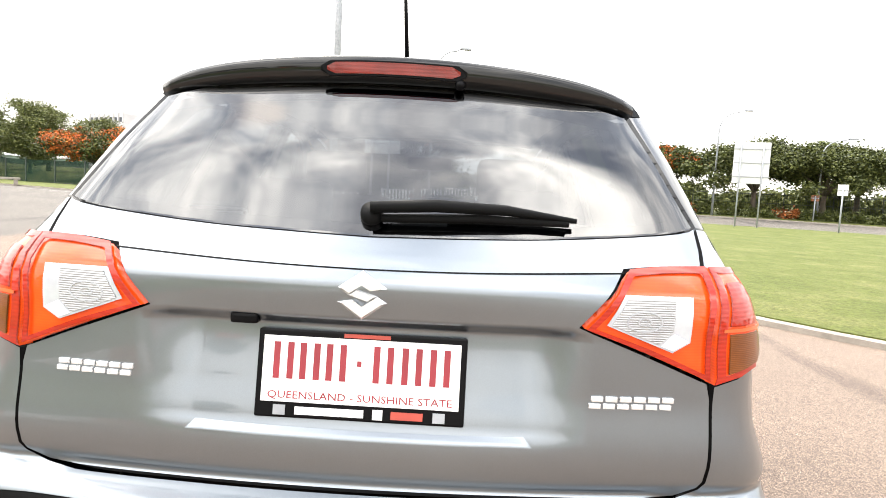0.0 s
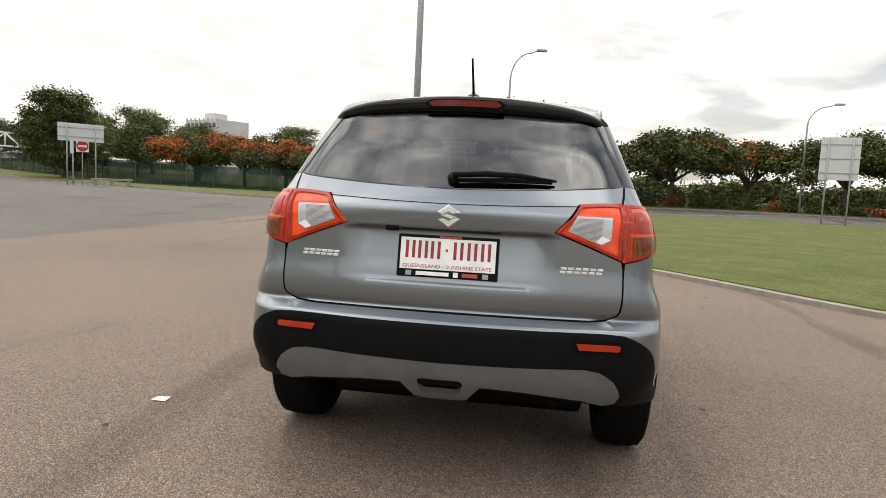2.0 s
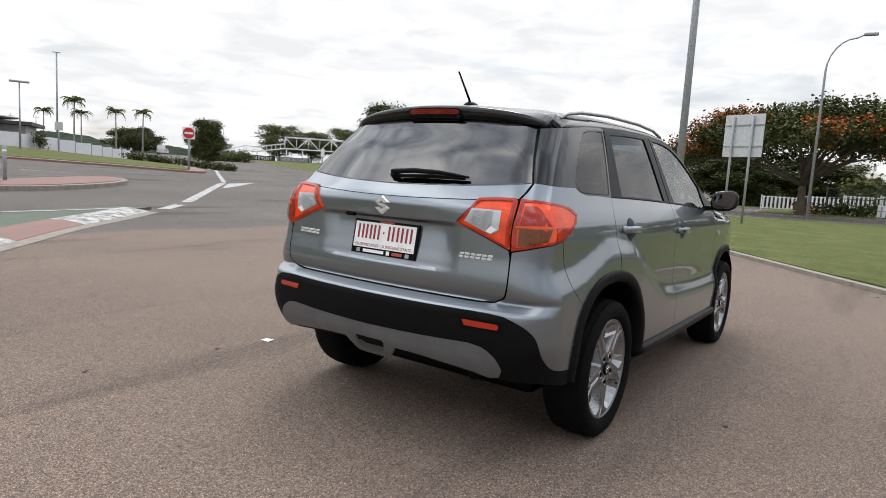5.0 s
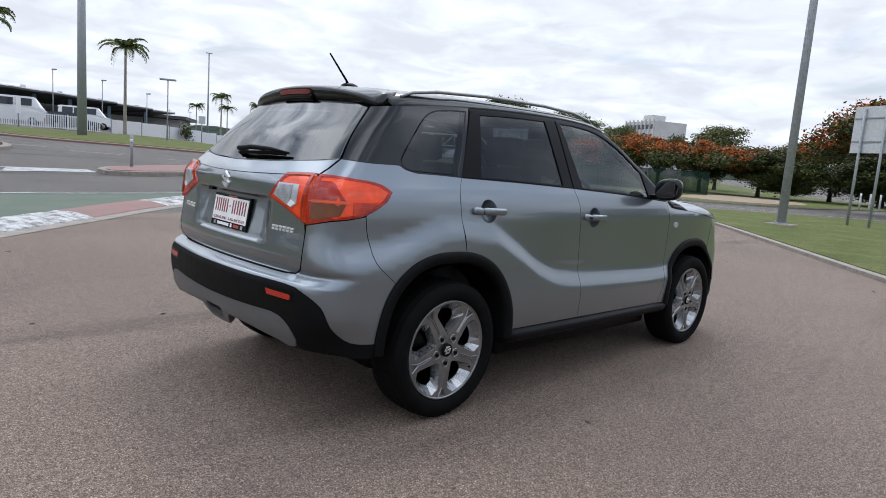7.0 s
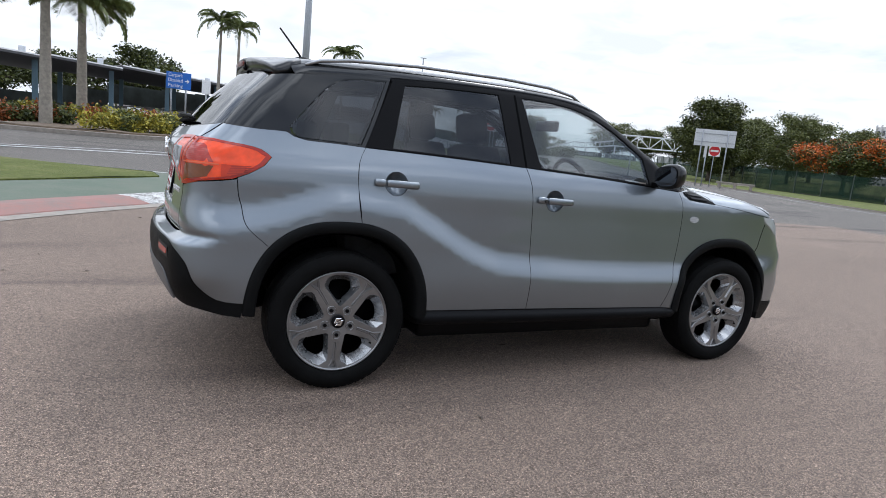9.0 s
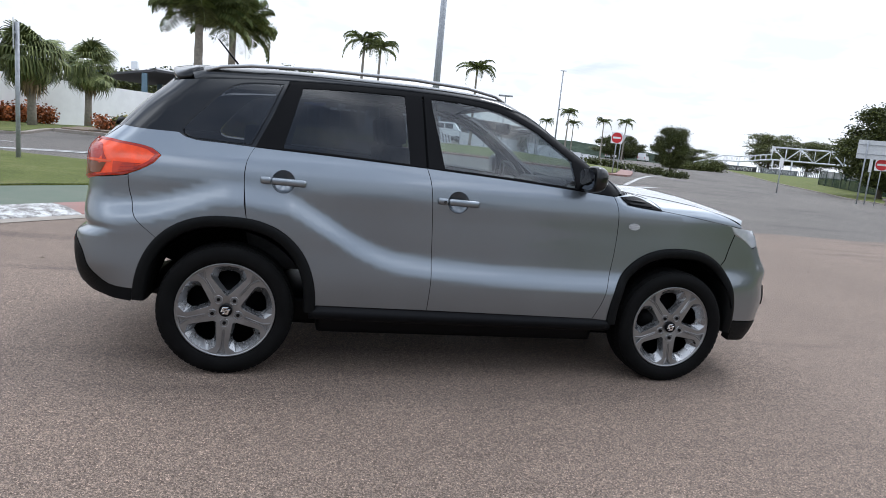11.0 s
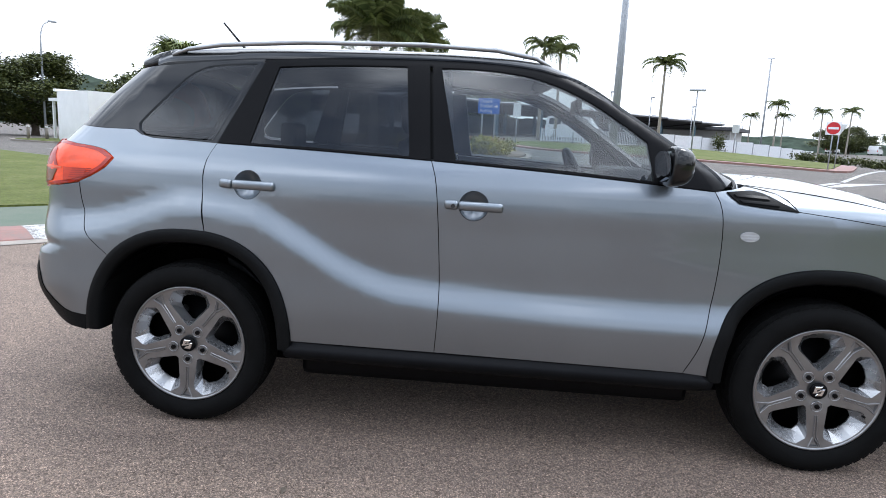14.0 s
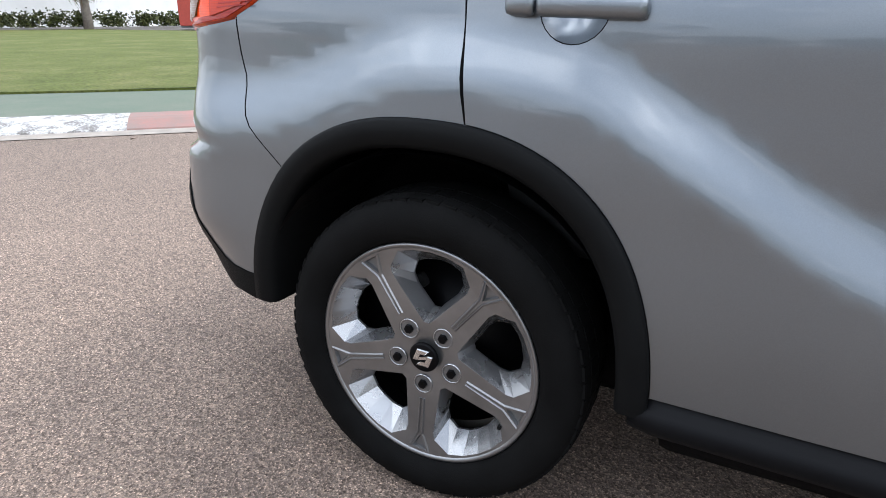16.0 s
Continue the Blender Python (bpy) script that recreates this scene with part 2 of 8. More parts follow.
def paint_material(name, color, metal, rough, coat=1.0, spec=0.5):
    m, nt, p = shader(name)
    flake = nt.nodes.new("ShaderNodeTexVoronoi")
    flake.inputs["Scale"].default_value = 900
    co = nt.nodes.new("ShaderNodeTexCoord")
    nt.links.new(co.outputs["Object"], flake.inputs["Vector"])
    fl = ramp_node(nt, flake.outputs["Color"], [(0.0, tuple(c * 0.95 for c in color)), (1.0, tuple(c * 1.05 for c in color))])
    dust = noise_node(nt, 2.2, 6)
    d = ramp_node(nt, dust.outputs[0], [(0.35, (0.97, 0.97, 0.97)), (0.7, (1.03, 1.02, 1.0))])
    nt.links.new(mix_rgb(nt, fl.outputs[0], d.outputs[0], 1.0, "MULTIPLY"), p.inputs["Base Color"])
    rr = ramp_node(nt, dust.outputs[0], [(0.3, (rough * 0.9,) * 3), (0.75, (rough * 1.15,) * 3)])
    nt.links.new(rr.outputs[0], p.inputs["Roughness"])
    p.inputs["Metallic"].default_value = metal
    p.inputs["Coat Weight"].default_value, p.inputs["Coat Roughness"].default_value = coat, 0.015
    p.inputs["Specular IOR Level"].default_value = spec
    return m


def lens_material(name, color, scale, strength):
    m, nt, p = shader(name)
    co = nt.nodes.new("ShaderNodeTexCoord")
    w = nt.nodes.new("ShaderNodeTexWave")
    w.bands_direction = "Z"
    w.inputs["Scale"].default_value = scale
    nt.links.new(co.outputs["Object"], w.inputs["Vector"])
    n = noise_node(nt, 14, 3)
    r = ramp_node(nt, n.outputs[0], [(0.3, tuple(c * 0.8 for c in color)), (0.7, tuple(min(1, c * 1.15) for c in color))])
    r2 = ramp_node(nt, w.outputs[0], [(0.2, (0.94, 0.94, 0.94)), (0.8, (1.02, 1.02, 1.02))])
    nt.links.new(mix_rgb(nt, r.outputs[0], r2.outputs[0], 1.0, "MULTIPLY"), p.inputs["Base Color"])
    p.inputs["Roughness"].default_value = 0.35
    p.inputs["Coat Weight"].default_value, p.inputs["Coat Roughness"].default_value = 0.8, 0.02
    p.inputs["Specular IOR Level"].default_value = 0.12
    bump(nt, p, w.outputs[0], strength, 0.002)
    return m


M = dict(
    asphalt=asphalt_material(), lawn=grass_ground_material(),
    paint=paint_material("grey_paint", (0.205, 0.231, 0.258), 0.92, 0.33),
    black=paint_material("black_paint", (0.004, 0.0045, 0.005), 0.0, 0.3, 0.75, 0.1),
    trim=plain("black_plastic", (0.0055, 0.0058, 0.006), 0.5, bumps=0.15, bscale=900, spec=0.07),
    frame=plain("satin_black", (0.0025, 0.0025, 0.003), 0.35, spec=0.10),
    skid=plain("grey_plastic", (0.12, 0.123, 0.127), 0.42, metal=0.25, bumps=0.1, bscale=900),
    tyre=plain("rubber", (0.0055, 0.0055, 0.0055), 0.75, vary=0.3, bumps=0.2, bscale=300, spec=0.06),
    sillplastic=plain("moulded_plastic", (0.006, 0.0062, 0.007), 0.36, bumps=0.1, bscale=900, spec=0.07),
    bowl=lens_material("ribbed_reflector", (0.46, 0.465, 0.48), 75, 0.9),
    facet_white=plain("bright_reflector", (0.85, 0.85, 0.86), 0.2, coat=0.6, vary=0.05, scale=30),
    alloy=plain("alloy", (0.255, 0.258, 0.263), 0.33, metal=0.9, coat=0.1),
    # same alloy in two tones: light on slopes, shade in recesses, by colour
    alloyside=plain("lit_alloy", (0.31, 0.314, 0.32), 0.27, metal=0.8, coat=0.2),
    alloydark=plain("shaded_alloy", (0.20, 0.203, 0.207), 0.35, metal=0.7),
    reflector=lens_material("red_reflector", (0.42, 0.022, 0.006), 40, 0.2),
    sidered=lens_material("shaded_red_lens", (0.52, 0.036, 0.006), 60, 0.05),
    steel=plain("dark_steel", (0.045, 0.045, 0.045), 0.45, metal=0.6, vary=0.4),
    chrome=plain("chrome", (0.72, 0.72, 0.72), 0.12, metal=1.0),
    red=lens_material("red_lens", (0.86, 0.072, 0.008), 60, 0.03),
    orange=lens_material("dark_orange_lens", (0.155, 0.040, 0.003), 90, 0.3),
    white=lens_material("clear_lens", (0.42, 0.425, 0.44), 28, 0.25),
    facet=plain("clear_facets", (0.48, 0.50, 0.53), 0.18, metal=0.2, coat=0.6, vary=0.08, scale=30),
    facet_red=plain("bright_red_line", (0.70, 0.10, 0.02), 0.3, coat=0.3),
    privacy=glass_material("privacy_glass", (0.17, 0.185, 0.20), ior=1.58),
    glass=glass_material("window_glass", (0.70, 0.76, 0.77), ior=1.75),
    rearglass=glass_material("rear_privacy_glass", (0.12, 0.13, 0.14), ior=1.95),
    lining=plain("dark_cloth", (0.018, 0.018, 0.019), 0.9, bumps=0.3, bscale=400),
    headliner=plain("grey_headliner", (0.32, 0.31, 0.29), 0.9),
    plate=plain("white_plate", (0.78, 0.78, 0.77), 0.4),
    maroon=plain("maroon_enamel", (0.25, 0.02, 0.03), 0.4),
    kerb=plain("concrete", (0.25, 0.22, 0.187), 0.85, vary=0.25, scale=6, bumps=0.4, bscale=80),
    brick=worn_paint("red_paint_kerb", (0.25, 0.118, 0.098), (0.17, 0.128, 0.11), 0.36, 0.58),
    whitepaint=worn_paint("white_paint_kerb", (0.52, 0.52, 0.505), (0.13, 0.118, 0.108), 0.43, 0.56, 6),
    greenpaint=worn_paint("green_paint", (0.060, 0.088, 0.056), (0.10, 0.112, 0.078), 0.3, 0.6, 1.5),
    roadline=worn_paint("road_line", (0.50, 0.50, 0.485), (0.14, 0.132, 0.125), 0.38, 0.55, 5),
    galv=plain("galvanised_steel", (0.30, 0.315, 0.335), 0.5, metal=0.15, vary=0.2),
    signback=plain("aluminium_sign_back", (0.55, 0.56, 0.57), 0.5, metal=0.3),
    bark=plain("bark", (0.10, 0.08, 0.06), 0.9, vary=0.4, scale=8, bumps=0.8, bscale=25),
    palmbark=plain("palm_bark", (0.27, 0.24, 0.20), 0.9, vary=0.25, scale=8, bumps=0.6, bscale=20),
    leaf=leaf_material("green_leaves", (0.020, 0.030, 0.007), (0.098, 0.110, 0.025)),
    leaf2=leaf_material("light_green_leaves", (0.045, 0.060, 0.016), (0.165, 0.175, 0.055)),
    flower=leaf_material("orange_flowers", (0.34, 0.055, 0.010), (0.70, 0.19, 0.028)),
    frond=leaf_material("palm_fronds", (0.05, 0.072, 0.02), (0.21, 0.235, 0.085)),
    deadfrond=leaf_material("dead_fronds", (0.16, 0.11, 0.06), (0.34, 0.25, 0.15)),
    hedge=leaf_material("red_brown_leaves", (0.10, 0.04, 0.015), (0.42, 0.12, 0.03)),
    yellowleaf=leaf_material("yellow_green_leaves", (0.12, 0.13, 0.02), (0.50, 0.42, 0.06)),
    mesh=net_material("green_shade_cloth", (0.012, 0.030, 0.020), 0.62),
    wall=plain("white_wall", (0.80, 0.80, 0.79), 0.7, vary=0.05, scale=1.5),
    fencewhite=plain("white_fence", (0.72, 0.73, 0.75), 0.6),
    darkroof=plain("dark_canopy", (0.06, 0.06, 0.065), 0.6),
    bluecol=plain("blue_grey_column", (0.10, 0.16, 0.20), 0.6),
    signblue=plain("blue_sign", (0.02, 0.14, 0.55), 0.4),
    signred=plain("red_sign", (0.55, 0.02, 0.025), 0.4),
    signwhite=plain("white_sign", (0.8, 0.8, 0.8), 0.4),
    soil=plain("garden_soil", (0.16, 0.12, 0.085), 0.95, vary=0.3, scale=4, bumps=0.5, bscale=30),
    soil2=plain("sandy_ground", (0.27, 0.20, 0.135), 0.95, vary=0.25, scale=2, bumps=0.4, bscale=20),
    # dark tone standing for the deep shade under the car-park canopy
    shadewall=plain("canopy_shade", (0.05, 0.06, 0.055), 0.8, vary=0.6, scale=0.5),
    mesh2=plain("dark_wire", (0.05, 0.06, 0.055), 0.6),
    bluefence=plain("blue_grey_fence", (0.42, 0.50, 0.56), 0.5),
    brickwall=plain("orange_brick", (0.45, 0.17, 0.08), 0.8),
    brakered=lens_material("dark_red_lens", (0.17, 0.012, 0.006), 40, 0.2),
    badgechrome=plain("bright_chrome", (0.78, 0.78, 0.78), 0.26, metal=0.5, coat=0.5),
    redlight=lens_material("deep_red_lens", (0.36, 0.018, 0.006), 40, 0.2),
    mirror=plain("mirror", (0.16, 0.17, 0.19), 0.02, metal=1.0, vary=0.0),
    hill=plain("wooded_hill", (0.045, 0.058, 0.045), 0.95, vary=0.5, scale=0.08, bumps=0.5, bscale=0.3, spec=0.0),
    farwall=plain("far_building", (0.52, 0.51, 0.50), 0.8, vary=0.1, scale=0.3),
    window=plain("dark_pane", (0.03, 0.035, 0.045), 0.1),
    orangebox=plain("orange_sheet", (0.75, 0.10, 0.02), 0.6),
    containerred=plain("red_sheet", (0.40, 0.06, 0.04), 0.6),
    vehiclewhite=plain("white_van_paint", (0.75, 0.75, 0.76), 0.3, coat=1.0, vary=0.03),
    dark=plain("dark_banner", (0.02, 0.02, 0.022), 0.6),
    silver=plain("silver_rail", (0.34, 0.345, 0.35), 0.3, metal=0.8),
)


# ---- mesh helpers ----
def link_mesh(name, verts, faces, material, parent=None, label="", smooth=True, normals=None):
    me = bpy.data.meshes.new(name)
    me.from_pydata([tuple(map(float, v)) for v in verts], [], [tuple(map(int, f)) for f in faces])
    me.materials.append(material)
    if smooth:
        me.polygons.foreach_set("use_smooth", [True] * len(me.polygons))
    if normals is not None:
        me.normals_split_custom_set_from_vertices([tuple(map(float, n)) for n in normals])
    me.update()
    ob = new(name, me)
    if parent is not None:
        ob.parent = parent
    if label:
        ob["label"] = label
    return ob


def part(name, bm, material, parent=None, label="", smooth=False):
    me = bpy.data.meshes.new(name)
    bmesh.ops.recalc_face_normals(bm, faces=bm.faces)
    bm.to_mesh(me)
    bm.free()
    me.materials.append(material)
    if smooth:
        me.polygons.foreach_set("use_smooth", [True] * len(me.polygons))
    ob = new(name, me)
    if parent is not None:
        ob.parent = parent
    if label:
        ob["label"] = label
    return ob


def box(bm, c, s, m=None, bev=0.0):
    """A box with centre c and size s; edges bevelled by bev."""
    r = bmesh.ops.create_cube(bm, size=1.0)
    vs = r["verts"]
    for v in vs:
        v.co = Vector((v.co.x * s[0], v.co.y * s[1], v.co.z * s[2]))
    if bev:
        es = list({e for v in vs for e in v.link_edges})
        r2 = bmesh.ops.bevel(bm, geom=es, offset=bev, segments=2, affect="EDGES", profile=0.6)
        vs = list({v for f in r2["faces"] for v in f.verts} | {v for v in vs if v.is_valid})
    for v in vs:
        v.co += Vector(c)
        if m is not None:
            v.co = m @ v.co
    return vs


def tube(points, radii, sides=8, cap=True):
    """Verts and faces of a tube along points with the given radii."""
    vs, fs = [], []
    pts = [Vector(p) for p in points]
    side = None
    for i, p in enumerate(pts):
        d = (pts[min(i + 1, len(pts) - 1)] - pts[max(i - 1, 0)]).normalized()
        if side is None:
            side = d.orthogonal().normalized()
        side = (side - d * side.dot(d)).normalized()
        up = d.cross(side)
        for k in range(sides):
            a = 2 * math.pi * k / sides
            vs.append(p + (side * math.cos(a) + up * math.sin(a)) * radii[i])
    for i in range(len(pts) - 1):
        for k in range(sides):
            a, b = i * sides + k, i * sides + (k + 1) % sides
            fs.append((a, b, b + sides, a + sides))
    if cap:
        fs.append(tuple(range(sides - 1, -1, -1)))
        fs.append(tuple(range((len(pts) - 1) * sides, len(pts) * sides)))
    return vs, fs


def joined(*pieces):
    vs, fs = [], []
    for v, f in pieces:
        n = len(vs)
        vs += list(v)
        fs += [tuple(i + n for i in q) for q in f]
    return vs, fs


def thing(name, label, category, at=(0, 0, 0), group="", kind=""):
    ob = new(name)
    ob.location = at
    ob.empty_display_size = 0.2
    return tagged(ob, label, category, group, kind)
from mathutils.geometry import delaunay_2d_cdt

# ---- ground ----
def sst(a, b, x):
    t = np.clip((x - a) / (b - a), 0, 1)
    return t * t * (3 - 2 * t)


def H(x, y):
    """Height of the ground: level round the car, rising gently towards the terminal and the footbridge."""
    x, y = np.asarray(x, float), np.asarray(y, float)
    r = np.hypot(x, y)
    h = 0.034 * np.clip(-x - 14, 0, 90) * sst(-16, -2, y) * (1 - 0.9 * sst(15, 40, y))
    h = h + 0.042 * np.clip(0.94 * y + 0.34 * x - 41, 0, 22) * sst(-8, 2, x)
    return h + 0.022 * np.clip(r - 62, 0, 80) * sst(-20, -45, x) * sst(20, 45, y)


def h1(x, y):
    return float(H(x, y))


def build_ground():
    near = np.arange(-130, 90.1, 2.5)
    xs = np.concatenate([[-2600, -1200, -600, -300, -180], near, [140, 300, 700, 2600]])
    ys = np.concatenate([[-2600, -1200, -600, -300, -160], np.arange(-90, 130.1, 2.5), [180, 300, 700, 2600]])
    gx, gy = np.meshgrid(xs, ys)
    z = H(gx, gy)
    vs = np.stack([gx.ravel(), gy.ravel(), z.ravel()], 1)
    n = len(xs)
    fs = [(j * n + i, j * n + i + 1, (j + 1) * n + i + 1, (j + 1) * n + i) for j in range(len(ys) - 1) for i in range(n - 1)]
    ob = link_mesh("ground", vs, fs, M["asphalt"])
    tagged(ob, "brown and grey asphalt forecourt and road", "asphalt", kind="structure")


build_ground()


def smooth_outline(pts, step=0.6):
    p = [np.array(q, float) for q in pts]
    out = []
    n = len(p)
    for i in range(n):
        a, b, c, d = p[i - 1], p[i], p[(i + 1) % n], p[(i + 2) % n]
        k = max(2, min(14, int(np.linalg.norm(c - b) / step)))
        for j in range(k):
            t = j / k
            out.append(tuple(0.5 * (2 * b + (c - a) * t + (2 * a - 5 * b + 4 * c - d) * t * t + (3 * b - a - 3 * c + d) * t**3)))
    a = np.array(out)
    area = np.sum(a[:, 0] * np.roll(a[:, 1], -1) - np.roll(a[:, 0], -1) * a[:, 1])
    return a if area > 0 else a[::-1]


def inset(a, d):
    t = np.roll(a, -1, 0) - np.roll(a, 1, 0)
    t /= np.linalg.norm(t, axis=1, keepdims=True) + 1e-9
    return a + np.stack([-t[:, 1], t[:, 0]], 1) * d


def in_poly(p, a):
    x, y, ok = p[:, 0], p[:, 1], np.zeros(len(p), bool)
    b = np.roll(a, -1, 0)
    for (x0, y0), (x1, y1) in zip(a, b):
        if y0 != y1:
            ok ^= ((y0 > y) != (y1 > y)) & (x < (x1 - x0) * (y - y0) / (y1 - y0) + x0)
    return ok


def lay(name, outline, lift, material, label, category, thick=0.0, step=2.5, rough=0.0):
    """A piece of ground that follows the land, lifted over it, with its edge turned down."""
    a = np.array(outline, float)
    lo, hi = a.min(0), a.max(0)
    gx, gy = np.meshgrid(np.arange(math.ceil(lo[0] / step) * step, hi[0], step), np.arange(math.ceil(lo[1] / step) * step, hi[1], step))
    g = np.stack([gx.ravel(), gy.ravel()], 1)
    g = g[in_poly(g, inset(a, step * 0.2))] if len(g) else g
    pts = [Vector((float(x), float(y))) for x, y in np.concatenate([a, g])]
    v, _, f, *_ = delaunay_2d_cdt(pts, [(i, (i + 1) % len(a)) for i in range(len(a))], [], 0, 1e-5)
    flat = np.array([(q.x, q.y) for q in v])
    f = np.array([q for q in f if len(q) == 3])
    f = f[in_poly(flat[f].mean(1), a)]
    z = H(flat[:, 0], flat[:, 1]) + lift
    if rough:
        z = z + np.array([rough * noise.noise(Vector((x * 0.6, y * 0.6, 3.0))) for x, y in flat])
    vs = [(x, y, q) for (x, y), q in zip(flat, z)]
    fs = [tuple(q) for q in f]
    if thick:
        n = len(vs)
        for x, y in a:
            vs.append((x, y, float(H(x, y)) + lift))
        for x, y in a:
            vs.append((x, y, float(H(x, y)) + lift - thick))
        m = len(a)
        for i in range(m):
            j = (i + 1) % m
            fs.append((n + j, n + i, n + m + i, n + m + j))
    ob = link_mesh(name, vs, fs, material, smooth=False)
    return tagged(ob, label, category, kind="structure")


# lawn island ahead of the car
isl = smooth_outline([(6.3, 3.9), (5.2, 3.1), (3.9, 4.3), (2.3, 6.7), (0.4, 9.2), (-3.9, 15.0), (-8.0, 20.5), (-9.3, 24.0), (-7.0, 27.5), (-1.2, 33.0), (7.0, 37.5), (14, 37.4), (20, 35.6), (24.5, 33.2), (27, 30.5), (18, 20), (10.5, 10)])
lay("kerb", isl, 0.06, M["kerb"], "low pale concrete kerb round the lawn island", "kerb", 0.08, 6)
lay("lawn", inset(isl, 0.17), 0.075, M["lawn"], "mown green lawn on the island", "lawn", 0.03, 3, 0.02)
# far verge with the green fence
verge = smooth_outline([(-120, 92), (-75, 63), (-50, 50), (-30, 40.5), (-20, 34.5), (-14.5, 33), (-11.5, 36), (-9, 44), (-12, 75), (-60, 110), (-110, 120)], 2)
lay("kerb", verge, 0.09, M["kerb"], "concrete kerb of the far verge", "kerb", 0.12, 6)
lay("lawn", inset(verge, 0.2), 0.105, M["lawn"], "green verge below the fence", "lawn", 0.03, 4)
lay("bare_ground", smooth_outline([(-16, 37), (-12.3, 38.5), (-11, 44), (-14, 52), (-20, 54), (-19, 45)], 1.5), 0.125, M["soil2"], "bare sandy ground on the verge", "bare ground", 0.02, 4)
far_verge = smooth_outline([(-5, 41.5), (2, 44.5), (10, 47), (18, 45.6), (26, 41.8), (36, 35), (60, 25), (110, 60), (90, 110), (0, 120), (-5, 70)], 2)
lay("kerb", far_verge, 0.09, M["kerb"], "concrete kerb beyond the far road", "kerb", 0.12, 8)
lay("lawn", inset(far_verge, 0.2), 0.105, M["lawn"], "grass verge beyond the far road", "lawn", 0.03, 6)

# splitter island with painted kerb and green margin
KERB = [(6.0, -11.5), (2.2, -8.2), (-0.8, -5.3), (-2.3, -3.9), (-3.4, -2.95), (-4.9, -1.75), (-6.1, -0.65), (-7.6, 0.75), (-8.9, 1.95), (-10.6, 3.8), (-11.7, 4.9)]


def dense(pts, step=0.15):
    p = [np.array(q, float) for q in pts]
    out = []
    for i in range(len(p) - 1):
        a, b, c, d = p[max(i - 1, 0)], p[i], p[i + 1], p[min(i + 2, len(p) - 1)]
        n = max(1, int(np.linalg.norm(c - b) / step))
        for k in range(n):
            t = k / n
            out.append(0.5 * (2 * b + (c - a) * t + (2 * a - 5 * b + 4 * c - d) * t * t + (3 * b - a - 3 * c + d) * t**3))
    return np.array(out + [p[-1]])


def left_of(line, d):
    t = np.gradient(line, axis=0)
    t /= np.linalg.norm(t, axis=1, keepdims=True)
    return line + np.stack([-t[:, 1], t[:, 0]], 1) * d


kl = dense(KERB)
splitter = np.concatenate([left_of(kl, 0.3), [(-12.3, 5.3), (-12.6, 4.6), (-11.6, 2.0), (-11.2, -0.4), (-12.0, -2.6), (-12.7, -3.9), (-14.6, -9.2), (-17.0, -13.4), (-20.0, -18.0), (-21.6, -23.2), (-19.2, -28.2), (-13.0, -30.2), (0, -33), (20, -36), (20, -16)]])
if np.sum(splitter[:, 0] * np.roll(splitter[:, 1], -1) - np.roll(splitter[:, 0], -1) * splitter[:, 1]) < 0:
    splitter = splitter[::-1]
lay("painted_margin", splitter, 0.06, M["greenpaint"], "faded green painted concrete margin", "paving", 0.12, 4)
gl = left_of(kl, 2.55)
gl = gl[(gl[:, 0] < 8) & (gl[:, 0] > -9.3)]
lawn2 = np.concatenate([gl, [(-9.9, -0.6), (-10.9, -0.7), (-11.7, -2.7), (-12.4, -3.95), (-14.3, -9.2), (-16.7, -13.4), (-19.7, -18.0), (-21.3, -23.2), (-19.0, -27.9), (-13.0, -29.8), (0, -32.6), (15, -34), (15, -14)]])
if np.sum(lawn2[:, 0] * np.roll(lawn2[:, 1], -1) - np.roll(lawn2[:, 0], -1) * lawn2[:, 1]) < 0:
    lawn2 = lawn2[::-1]
lay("lawn", lawn2, 0.085, M["lawn"], "green lawn behind the painted margin", "lawn", 0.05, 2.5, 0.03)


def kerb_blocks():
    """Painted kerb blocks, white and red by turns, with a sloping face."""
    marks = [9.0, 4.5, 2.6, 0.9, -0.7, -1.75, -2.75, -4.2, -5.95, -7.4, -9.3, -11.7]
    root = thing("painted_kerb", "sloping concrete kerb painted white and red by turns", "kerb", kind="structure")
    prof = ((0.0, 0.0), (0.02, 0.02), (0.26, 0.065), (0.34, 0.075), (0.58, 0.078), (0.62, 0.05))
    for k in range(len(marks) - 1):
        idx = np.where((kl[:, 0] <= marks[k]) & (kl[:, 0] >= marks[k + 1]))[0]
        if len(idx) < 2:
            continue
        sel = kl[idx[0]:min(idx[-1] + 2, len(kl))]
        vs, fs, m = [], [], len(prof)
        offs = [left_of(sel, w) for w, _ in prof]
        for i in range(len(sel)):
            for j, (w, z) in enumerate(prof):
                vs.append((offs[j][i][0], offs[j][i][1], z))
        for i in range(len(sel) - 1):
            for j in range(m - 1):
                a = i * m + j
                fs.append((a, a + 1, a + m + 1, a + m))
        fs += [tuple(range(m)), tuple(range(len(vs) - 1, len(vs) - m - 1, -1))]
        link_mesh("kerb_block", vs, fs, M["whitepaint"] if k % 2 == 0 else M["brick"], root, smooth=False)
    base = dense(KERB, 0.4)
    a, b = left_of(base, -0.22), left_of(base, 0.02)
    vs = [(*p, 0.006) for p in a] + [(*p, 0.008) for p in b]
    n = len(base)
    link_mesh("gutter", vs, [(i, i + 1, n + i + 1, n + i) for i in range(n - 1)], M["kerb"], root)


kerb_blocks()


